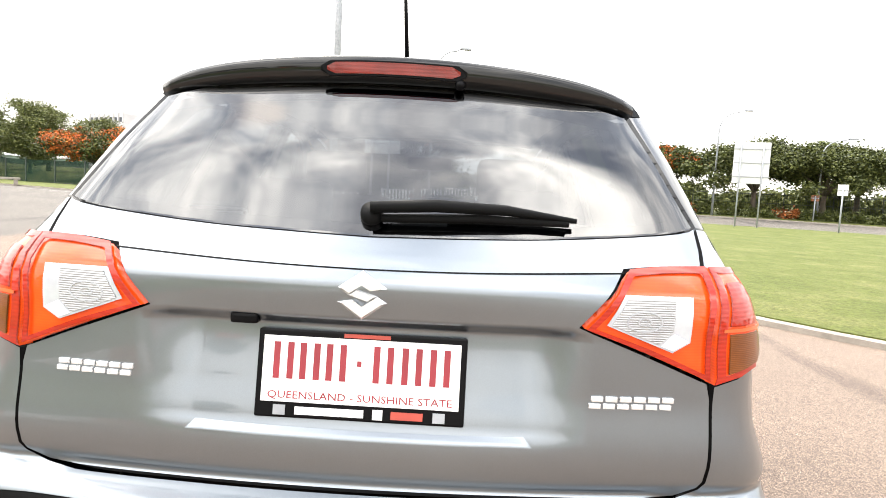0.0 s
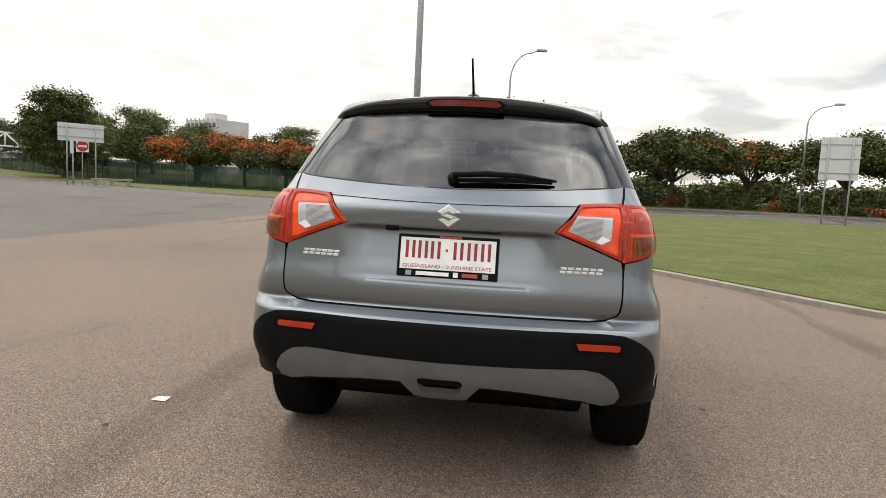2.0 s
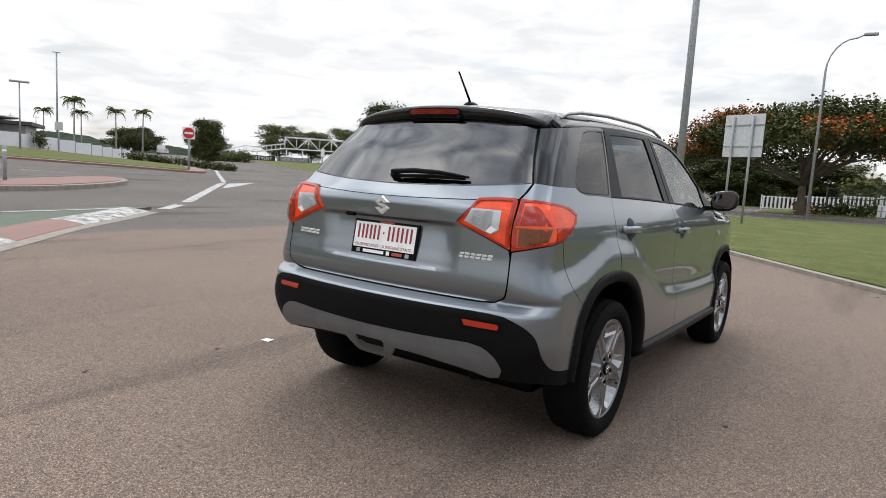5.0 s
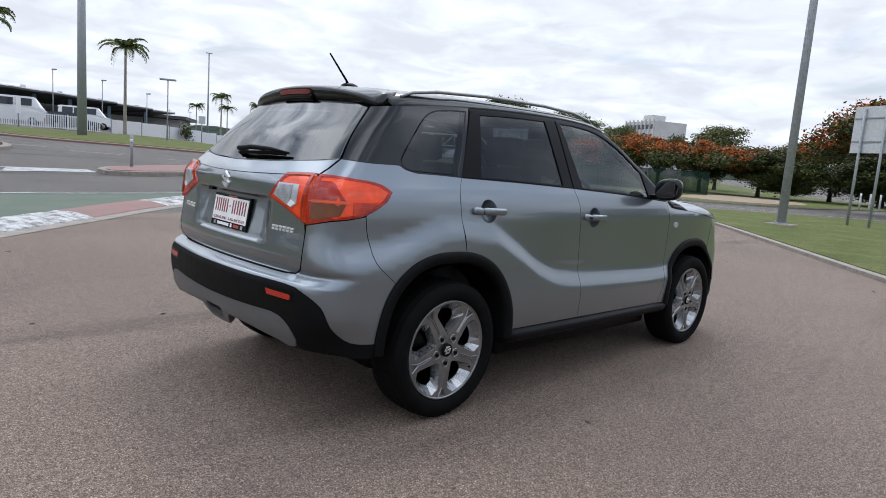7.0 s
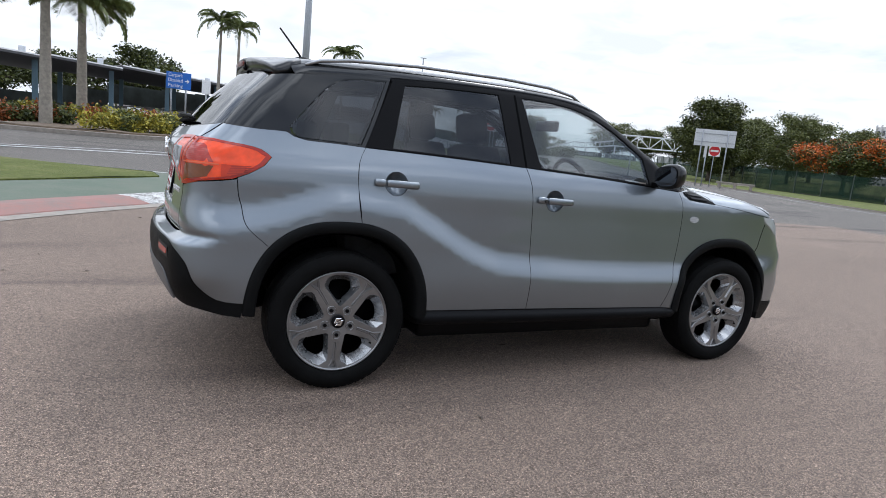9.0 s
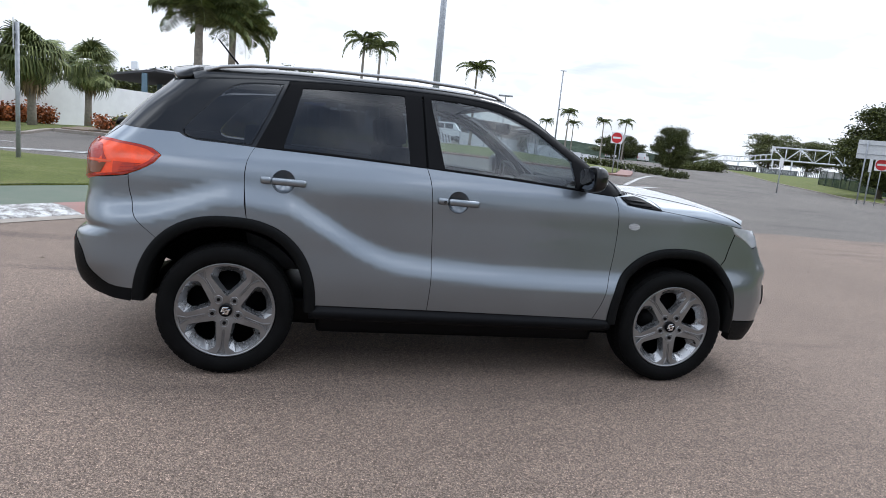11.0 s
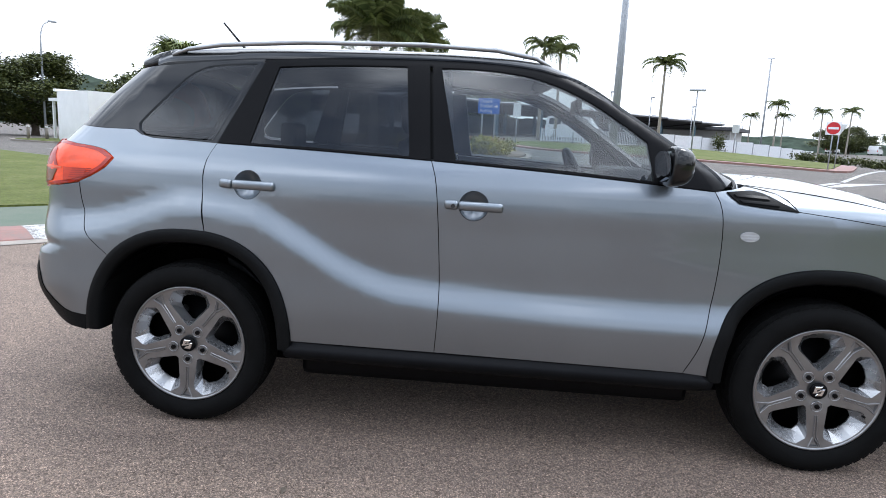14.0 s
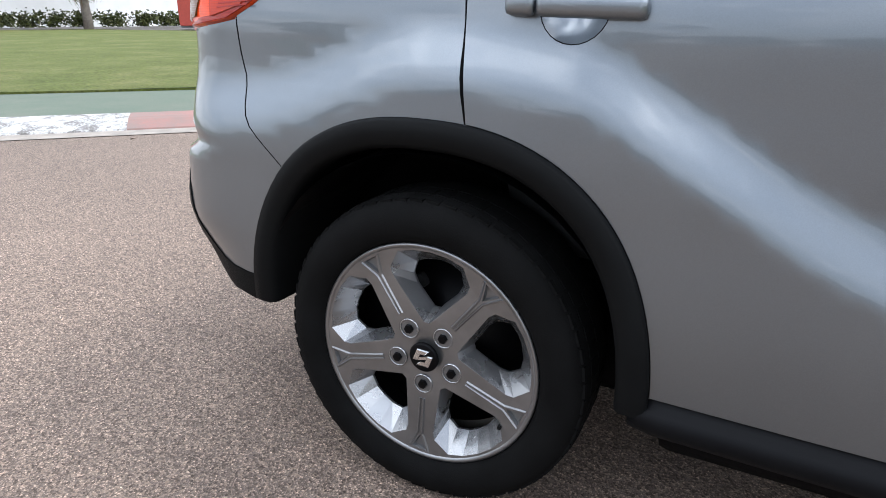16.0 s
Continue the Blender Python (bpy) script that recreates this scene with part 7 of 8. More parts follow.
# red hedge before the white wall
for i in range(11):
    t = i / 10
    shrub("red_hedge", "clipped hedge with red-brown leaves before white wall", (-33.5 - 9.5 * t, -21.8 + 5.2 * t), 1.5, 1.5, 1.05, "hedge", 330 + i, 26, 46, 0.11, 0.1, "red hedge")
for i in range(12):
    t = i / 11
    shrub("low_hedge", "low dark green hedge before white wall", (-11.0 - 15.5 * t, -32.2 + 1.2 * t), 1.5, 0.7, 0.7, "leaf", 360 + i, 16, 40, 0.09, 0.1, "low hedge")
# dark hedge along the far road
for i in range(26):
    az = radians(-3.0 + 1.5 * i)
    far = 48.5 + 5.0 * float(sst(0, 0.14, az))
    shrub("road_hedge", "low dark green hedge along the far road", (far * math.sin(az), -3 + far * math.cos(az)), 1.7, 1.0, 0.75, "leaf" if i % 5 else "hedge", 400 + i, 18, 34, 0.1, 0.1, "road hedge")
for i in range(11):
    shrub("median_hedge", "low dark green hedge before parked cars", (-50.6 - 0.04 * i, 25.9 + 0.98 * i), 1.5, 1.5, 0.68, "leaf", 450 + i, 16, 34, 0.1, 0.1, "median hedge")
shrub("shrub", "small green shrub by the fence", (-57.5, 21.6), 0.9, 0.9, 1.5, "leaf", 470, 20, 40, 0.09)
for i in range(8, 16):
    shrub("bush", "light green bush at the road side", (-93 + 0.25 * i, 51 + 1.05 * i), 3.0, 2.4, 1.35 + 0.35 * math.sin(i), "leaf2", 480 + i, 34, 44, 0.16, 0.0, "roadside bushes")


for i in range(20):
    az = radians(-7.0 + 2.4 * i)
    far = 66.0 + 1.8 * (i % 3)
    shrub("bush", "rounded light green bush behind the wire fence", (far * math.sin(az), -3 + far * math.cos(az)), 4.2, 2.8, 1.3 + 0.3 * (i % 4), "leaf2", 520 + i, 84, 50, 0.21, 0.0, "bushes behind the fence")


# ---- poles, lamps, signs ----
def lamp_post(label, at, height, arm, turn=0.0, r=0.075, head=True, base=True, two=False):
    root = thing("street_lamp", label, "street lamp", (at[0], at[1], h1(*at) + 0.07), "street lamps")
    root.rotation_euler = (0, 0, turn)
    if arm:
        pts = [(0, 0, 0), (0, 0, height * 0.8)] + [(arm * (1 - math.cos(a)), 0, height * 0.8 + height * 0.17 * math.sin(a)) for a in np.linspace(0.25, math.pi / 2, 6)]
        pts.append((arm * 1.25, 0, height * 0.985))
        rad = [r, r * 0.7] + [r * 0.5] * 6 + [r * 0.4]
    else:
        pts, rad = [(0, 0, 0), (0, 0, height * 0.5), (0, 0, height)], [r, r * 0.85, r * 0.7]
    v, f = tube(pts, rad, 12)
    link_mesh("pole", v, f, M["galv"], root)
    if head:
        for s in ((1, -1) if two else (1,)):
            bm = bmesh.new()
            box(bm, (0, 0, 0), (0.62, 0.26, 0.14), bev=0.05)
            for q in bm.verts:
                q.co += Vector((pts[-1][0] + s * 0.28, 0, pts[-1][2] + 0.02))
            part("lamp_head", bm, M["galv"], root)
    if base:
        bm = bmesh.new()
        box(bm, (0, 0, -0.02), (0.75, 0.75, 0.12), bev=0.03)
        part("footing", bm, M["kerb"], root)
        bm = bmesh.new()
        box(bm, (0, 0, 0.055), (0.34, 0.34, 0.03), bev=0.008)
        part("base_plate", bm, M["galv"], root)
        for sx in (1, -1):
            for sy in (1, -1):
                bm = bmesh.new()
                bmesh.ops.create_cone(bm, cap_ends=True, segments=6, radius1=0.018, radius2=0.018, depth=0.06)
                bmesh.ops.translate(bm, verts=bm.verts, vec=(sx * 0.13, sy * 0.13, 0.09))
                part("bolt", bm, M["galv"], root)
    return root


lamp_post("tall galvanised steel lamp pole on lawn island", (-3.95, 18.9), 13.0, 0, 0, 0.13, head=True)
lamp_post("curved-arm grey street lamp behind flame tree", (-1.55, 35.3), 9.5, 1.2, 0.15, 0.08, base=False)
lamp_post("curved-arm grey street lamp along far road", (19.3, 46.0), 7.9, 1.3, -0.2, 0.08, base=False)
lamp_post("curved-arm grey street lamp along far road", (26.4, 44.8), 6.0, 1.3, -0.2, 0.08, base=False)
lamp_post("thick grey lamp mast on verge", (-45.7, 9.9), 14.5, 0, 0, 0.30)
lamp_post("slim grey floodlight mast behind fence", (-115.0, 48.0), 16.0, 0, 1.2, 0.17, base=False, two=True)
lamp_post("slim street lamp by the terminal", (-75.5, 14.5), 5.6, 0, 0.3, 0.06, base=False)
lamp_post("slim street lamp by the terminal", (-74.5, 19.0), 5.2, 0, 0.3, 0.06, base=False)
lamp_post("slim street lamp by the terminal", (-78.5, 25.0), 5.0, 0, 0.3, 0.06, base=False)
lamp_post("twin-headed lamp post on verge", (-47.5, 16.2), 4.6, 0, 1.2, 0.06, two=True)
lamp_post("tall leaning street lamp behind white building", (-45.0, -34.6), 9.0, 0.6, 2.8, 0.09, base=False)
lamp_post("grey pole beside the gate fence", (-27.0, -26.2), 8.0, 0, 0, 0.08, head=False, base=False)
lamp_post("timber power pole before the hill", (-36.0, -42.0), 7.5, 0, 0, 0.12, head=False, base=False)


def road_sign(label, at, legs, width, low, high, turn, face, back=True, rails=2, kind="sign"):
    root = thing("road_sign", label, kind, (at[0], at[1], h1(*at) + 0.05), "road signs")
    root.rotation_euler = (0, 0, turn)
    bm = bmesh.new()
    box(bm, (0, 0, (low + high) / 2), (width, 0.012, high - low), bev=0.004)
    part("panel", bm, face, root)
    for x in legs:
        v, f = tube([(x, 0.07, -0.1), (x, 0.07, high - 0.08)], [0.045, 0.045], 10)
        link_mesh("post", v, f, M["galv"], root)
    for k in range(rails):
        bm = bmesh.new()
        box(bm, (0, 0.028, low + (high - low) * (k + 0.5) / rails), (width * 0.98, 0.036, 0.04))
        part("rail", bm, M["galv"], root)
    return root


road_sign("large aluminium sign seen from its back on two posts", (-2.95, 23.6), (-0.38, 0.42), 1.65, 2.55, 4.15, 2.72, M["signback"])
road_sign("large aluminium sign seen from its back on two posts", (16.8, 34.8), (-0.58, 0.58), 1.9, 2.5, 4.85, 2.85, M["signback"], rails=3)
road_sign("wide aluminium sign seen from its back beside no-entry sign", (-31.8, 38.1), (-0.9, 0.9), 2.9, 3.05, 4.3, -2.3, M["signback"], rails=2)


def disc_sign(label, at, z, r, turn, post=True):
    root = thing("no_entry_sign", label, "sign", (at[0], at[1], h1(*at) + 0.05), "no entry signs")
    root.rotation_euler = (0, 0, turn)
    bm = bmesh.new()
    box(bm, (0, 0.0, z), (2 * r * 1.08, 0.012, 2 * r * 1.08), bev=0.004)
    part("panel", bm, M["signwhite"], root)
    bm = bmesh.new()
    bmesh.ops.create_cone(bm, cap_ends=True, segments=32, radius1=r, radius2=r, depth=0.008)
    for v in bm.verts:
        v.co = Vector((v.co.x, -0.012 + v.co.z, z + v.co.y))
    part("red_disc", bm, M["signred"], root)
    bm = bmesh.new()
    box(bm, (0, -0.02, z), (1.5 * r, 0.006, 0.36 * r))
    part("white_bar", bm, M["signwhite"], root)
    v, f = tube([(0, 0.05, -0.1), (0, 0.05, z + r)], [0.03, 0.03], 8)
    link_mesh("post", v, f, M["galv"], root)
    return root


disc_sign("red no-entry disc on a white square, on a steel post", (-32.1, 38.6), 2.75, 0.38, 0.85)
disc_sign("red no-entry disc on a white square, on a steel post", (-30.3, 17.9), 2.1, 0.30, 1.1)
gw = thing("give_way_sign", "triangular give-way sign seen from its back", "sign", (-31.9, 19.0, h1(-31.9, 19.0) + 0.05), "road signs")
gw.rotation_euler = (0, 0, 0.7)
link_mesh("panel", [(-0.38, 0, 2.35), (0.38, 0, 2.35), (0, 0, 1.7), (-0.38, 0.012, 2.35), (0.38, 0.012, 2.35), (0, 0.012, 1.7)], [(0, 2, 1), (3, 4, 5), (0, 1, 4, 3), (1, 2, 5, 4), (2, 0, 3, 5)], M["signback"], gw, smooth=False)
link_mesh("post", *tube([(0, 0.05, -0.1), (0, 0.05, 2.3)], [0.03, 0.03], 8), M["galv"], gw)
road_sign("narrow sign seen edge-on on a post", (-32.7, 38.3), (0,), 0.4, 2.2, 3.1, -0.3, M["signback"], rails=1)
road_sign("thin grey sign post seen edge-on at the kerb", (-11.6, -5.9), (0,), 0.42, 2.35, 3.0, 0.40, M["signback"], rails=1)
road_sign("small grey sign on a post at the verge", (-55.5, 22.2), (0,), 0.6, 1.8, 2.5, 1.2, M["signback"], rails=1)
road_sign("narrow white sign on a post by the fence", (-57.0, 8.2), (0,), 0.35, 1.0, 2.2, 1.4, M["signwhite"], rails=1)
road_sign("slim white marker post on the far verge", (-39.0, 36.5), (0,), 0.3, 2.0, 2.7, 0.8, M["signwhite"], rails=1)
road_sign("small speed sign on a post beyond the garden bed", (-38.5, 2.4), (0,), 0.5, 2.0, 2.8, 1.45, M["signwhite"], rails=1)
bs = road_sign("blue direction sign with white words and arrow", (-33.6, 0.65), (-0.36, 0.36), 1.22, 2.08, 2.94, 1.50, M["signblue"], rails=1)
for k, w in enumerate(("Carpark", "Disabled", "Parking")):
    m = Matrix.Translation((-0.16, -0.008, 2.78 - 0.27 * k)) @ Matrix.Rotation(radians(90), 4, "X")
    text_mesh(w, 0.26, 0.70, M["signwhite"], "lettering", bs, m, 0.002)
bm = bmesh.new()
box(bm, (0.40, -0.012, 2.51), (0.20, 0.006, 0.05))
for s in (1, -1):
    box(bm, (0.46, -0.0135, 2.51 + s * 0.04), (0.13, 0.006, 0.045), Matrix.Translation((0.46, 0, 2.51 + s * 0.04)) @ Matrix.Rotation(s * 0.7, 4, "Y") @ Matrix.Translation((-0.46, 0, -2.51 - s * 0.04)))
part("arrow", bm, M["signwhite"], bs)
# chevron marker and posts
cm = road_sign("small black and white chevron marker in garden bed", (-30.5, -1.4), (0,), 0.6, 0.5, 0.95, 1.5, M["signwhite"], rails=1)
bm = bmesh.new()
for k in range(2):
    for s in (1, -1):
        box(bm, (s * 0.13, -0.012, 0.65 + 0.2 * k), (0.3, 0.006, 0.07), Matrix.Translation((s * 0.13, 0, 0.65 + 0.2 * k)) @ Matrix.Rotation(s * 0.55, 4, "Y") @ Matrix.Translation((-s * 0.13, 0, -0.65 - 0.2 * k)))
part("chevron", bm, M["dark"], cm)
road_sign("small white sign on a post by the far road", (21.1, 33.1), (0,), 0.5, 2.05, 2.65, 2.7, M["signwhite"], rails=1)
road_sign("small orange works sign on a post beyond the road", (25.4, 43.4), (0,), 0.5, 1.45, 1.9, 2.7, M["orange"], rails=1)
road_sign("white and black hazard marker beside the far road", (1.6, 41.9), (0,), 0.42, 0.25, 0.95, 3.0, M["signwhite"], rails=1)


def bollard(label, at, height, r, mat):
    ob = thing("bollard", label, "bollard", (at[0], at[1], h1(*at) + 0.1), "bollards")
    v, f = tube([(0, 0, 0), (0, 0, height - 0.02), (0, 0, height)], [r, r, r * 0.6], 12)
    link_mesh("post", v, f, M[mat], ob)
    v, f = tube([(0, 0, height * 0.8), (0, 0, height * 0.88)], [r * 1.04, r * 1.04], 12)
    link_mesh("band", v, f, M["signwhite"], ob)


bollard("slim grey steel bollard on the median", (-19.0, 4.75), 1.05, 0.05, "galv")
for at in ((-33.5, -27.2), (-34.3, -26.6), (-35.1, -26.0)):
    bollard("short grey bollard by the white building", at, 0.9, 0.09, "kerb")


# ---- fences ----
def fence(name, label, pts, height, mat, slat=0.0, post=2.4, solid=False, rails=2):
    root = thing(name, label, "fence", kind="structure")
    for k in range(len(pts) - 1):
        a, b = np.array(pts[k]), np.array(pts[k + 1])
        n = max(1, int(np.linalg.norm(b - a) / post))
        ang = math.atan2(b[1] - a[1], b[0] - a[0])
        for i in range(n):
            p, q = a + (b - a) * i / n, a + (b - a) * (i + 1) / n
            c, ln = (p + q) / 2, np.linalg.norm(q - p)
            z = h1(*c)
            m = Matrix.Translation((c[0], c[1], z)) @ Matrix.Rotation(ang, 4, "Z")
            bm = bmesh.new()
            box(bm, (-ln / 2, 0, height / 2), (0.07, 0.07, height + 0.1), m)
            part("post", bm, M["mesh2"] if mat == "mesh" else M["galv"] if solid else M[mat], root)
            bm = bmesh.new()
            if solid:
                box(bm, (0, 0, height / 2), (ln, 0.02, height * 0.96), m)
            else:
                for r in range(rails):
                    box(bm, (0, 0, height * (0.12 + 0.8 * r / max(1, rails - 1))), (ln, 0.03, 0.05), m)
                for s in range(int(ln / slat)):
                    box(bm, (-ln / 2 + (s + 0.5) * slat, 0.02, height * 0.52), (0.022 if mat == "mesh2" else slat * 0.5, 0.018, height * 0.92), m)
            part("panel", bm, M[mat], root)
    return root


fence("green_fence", "dark green shade-cloth fence on steel posts", [(-68, 67), (-52, 58.5), (-36, 50.5), (-27, 48.0), (-19, 47.5)], 2.0, "mesh", solid=True, post=2.6)
fence("wire_fence", "dark mesh fence behind the hedge", [(-2, 53), (10.4, 56), (20.5, 53.4), (30, 49), (38, 43.5)], 1.8, "mesh2", slat=0.16, post=3.0, rails=3)
fence("picket_fence", "white picket fence along the terminal road", [(-58.7, 5.4), (-58.3, 6.8), (-56.2, 14.0)], 1.25, "fencewhite", slat=0.15)
fence("white_wall_fence", "solid white panel fence along the terminal road", [(-55.8, 14.6), (-57.5, 20), (-61, 27.5), (-66, 34)], 1.25, "fencewhite", solid=True, post=2.0)
fence("picket_fence", "low white picket fence by the trees", [(-6.5, 53.5), (-1.0, 55.5), (6, 58)], 1.1, "fencewhite", slat=0.3)
fence("gate_fence", "blue-grey steel bar fence by the gate", [(-29.2, -27.5), (-33.5, -30.5), (-36.5, -32.5)], 1.9, "bluefence", slat=0.16, rails=3)
fence("white_fence", "low white fence beyond the lawn", [(-8, -35), (-15, -37)], 0.9, "fencewhite", slat=0.24)
for x in (-9.2, -8.6, -8.0):
    bollard("white leaning timber post on the verge", (x, 50.0), 1.1, 0.06, "fencewhite")


def concrete_bench(at, turn):
    root = thing("concrete_bench", "low pale concrete slab bench beside no-entry sign", "bench", (at[0], at[1], h1(*at) + 0.1))
    root.rotation_euler = (0, 0, turn)
    bm = bmesh.new()
    box(bm, (0, 0, 0.40), (2.7, 0.5, 0.14), bev=0.02)
    part("slab", bm, M["kerb"], root)
    for k in (-1, 0, 1):
        bm = bmesh.new()
        box(bm, (1.1 * k, 0, 0.165), (0.22, 0.42, 0.33), bev=0.015)
        part("leg", bm, M["kerb"], root)


concrete_bench((-30.3, 39.3), 0.69)


# ---- buildings ----
def block(name, bm_boxes, mat, parent, label=""):
    bm = bmesh.new()
    for c, s in bm_boxes:
        box(bm, c, s)
    return part(name, bm, M[mat], parent, label)


def white_building():
    a, b = np.array([-35.2, -26.55]), np.array([-55.0, -14.6])
    d = (b - a) / np.linalg.norm(b - a)
    ang = math.atan2(d[1], d[0])
    c = (a + b) / 2
    root = thing("white_building", "long low white rendered building with parapet", "building", (c[0], c[1], 0))
    root.rotation_euler = (0, 0, ang)
    ln = np.linalg.norm(b - a)
    block("wall", [((0, -2.2, 1.5), (ln, 4.0, 3.2))], "wall", root)
    block("parapet", [((0, -0.12, 3.16), (ln + 0.2, 0.3, 0.16))], "wall", root)
    block("awning", [((-ln / 2 + 2.3, 0.9, 2.62), (3.6, 2.6, 0.2))], "wall", root, "white flat awning")
    block("awning_post", [((-ln / 2 + 0.7, 1.95, 1.25), (0.14, 0.14, 2.55))], "wall", root)
    block("doorway", [((-ln / 2 + 2.4, -0.195, 1.75), (2.9, 0.05, 1.3))], "window", root)


white_building()
bld = thing("boundary_wall", "long plain white rendered wall behind lawn", "wall", (-21.0, -35.4, 0), kind="structure")
bld.rotation_euler = (0, 0, -0.10)
block("wall", [((0, 0, 1.05), (32, 0.25, 2.1))], "wall", bld)
block("coping", [((0, 0, 2.13), (32.1, 0.33, 0.07))], "wall", bld)


def crate(name, label, at, size, turn, mat):
    root = thing(name, label, "container", (at[0], at[1], h1(*at) + 0.1))
    root.rotation_euler = (0, 0, turn)
    bm = bmesh.new()
    box(bm, (0, 0, size[2] / 2 + 0.12), size, bev=0.02)
    part("body", bm, M[mat], root)
    for s in (1, -1):
        bm = bmesh.new()
        box(bm, (s * size[0] * 0.35, 0, 0.06), (0.12, size[1], 0.12))
        part("skid", bm, M["galv"], root)
    for i in range(6):
        bm = bmesh.new()
        box(bm, (-size[0] / 2 + size[0] * (i + 0.5) / 6, -size[1] / 2 - 0.012, size[2] / 2 + 0.12), (size[0] * 0.06, 0.02, size[2] * 0.92))
        part("rib", bm, M[mat], root)


crate("bin", "faded red sheet-metal bin at the lawn's edge", (-24.0, -27.2), (1.7, 1.2, 1.45), 0.7, "containerred")
crate("orange_box", "bright orange sheet-metal box by palm", (-14.0, -29.2), (1.7, 1.2, 1.5), 0.4, "orangebox")
chim = thing("brick_kiosk", "small orange brick turret behind wall", "building", (-30.0, -39.0, 0))
block("wall", [((0, 0, 1.6), (1.2, 1.2, 3.2))], "brickwall", chim)
block("roof", [((0, 0, 3.3), (1.6, 1.6, 0.25))], "wall", chim)


def canopy():
    """Long shade roof of the car park, on blue-grey columns."""
    line = dense([(-55, -12.5), (-66, -3.0), (-77, 7.5), (-88, 20), (-99, 36)], 5.5)
    root = thing("carpark_canopy", "long dark shade canopy on blue-grey columns", "canopy")
    back = left_of(line, 9.0)
    for i in range(len(line) - 1):
        a, b, c, d = line[i], line[i + 1], back[i + 1], back[i]
        z = 5.0 + 0.3 * h1(*a)
        vs = [(*a, z), (*b, z), (*c, z - 0.7), (*d, z - 0.7), (*a, z + 0.18), (*b, z + 0.18), (*c, z - 0.5), (*d, z - 0.5)]
        link_mesh("roof_bay", vs, [(3, 2, 1, 0), (4, 5, 6, 7), (0, 1, 5, 4), (1, 2, 6, 5), (2, 3, 7, 6), (3, 0, 4, 7)], M["darkroof"], root, smooth=False)
        vs = [(*a, z + 0.185), (*b, z + 0.185), (*(b + (c - b) * 0.12), z + 0.16), (*(a + (d - a) * 0.12), z + 0.16), (*a, z + 0.30), (*b, z + 0.30)]
        link_mesh("white_edge", vs, [(0, 1, 5, 4), (4, 5, 2, 3)], M["wall"], root, smooth=False)
        for k in range(2):
            p = a + (d - a) * (0.15 + 0.7 * k)
            g = h1(*p)
            bm = bmesh.new()
            box(bm, (p[0], p[1], (z - 0.2 + g) / 2), (0.42, 0.42, z - 0.2 - g))
            part("column", bm, M["bluecol"], root)
        bm = bmesh.new()
        p = a + (d - a) * 0.3
        box(bm, (p[0], p[1], z + 0.42), (0.5, 0.5, 0.7), bev=0.05)
        part("roof_vent", bm, M["fencewhite"], root)
    # dark wall behind parked cars stands for deep shade and clutter under roof
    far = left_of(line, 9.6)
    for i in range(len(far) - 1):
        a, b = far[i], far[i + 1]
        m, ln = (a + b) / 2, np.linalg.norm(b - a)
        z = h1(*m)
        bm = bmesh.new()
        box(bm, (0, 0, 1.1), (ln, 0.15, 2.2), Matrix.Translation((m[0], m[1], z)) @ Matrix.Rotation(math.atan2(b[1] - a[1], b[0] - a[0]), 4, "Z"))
        part("shade_backdrop", bm, M["shadewall"], root)

canopy()


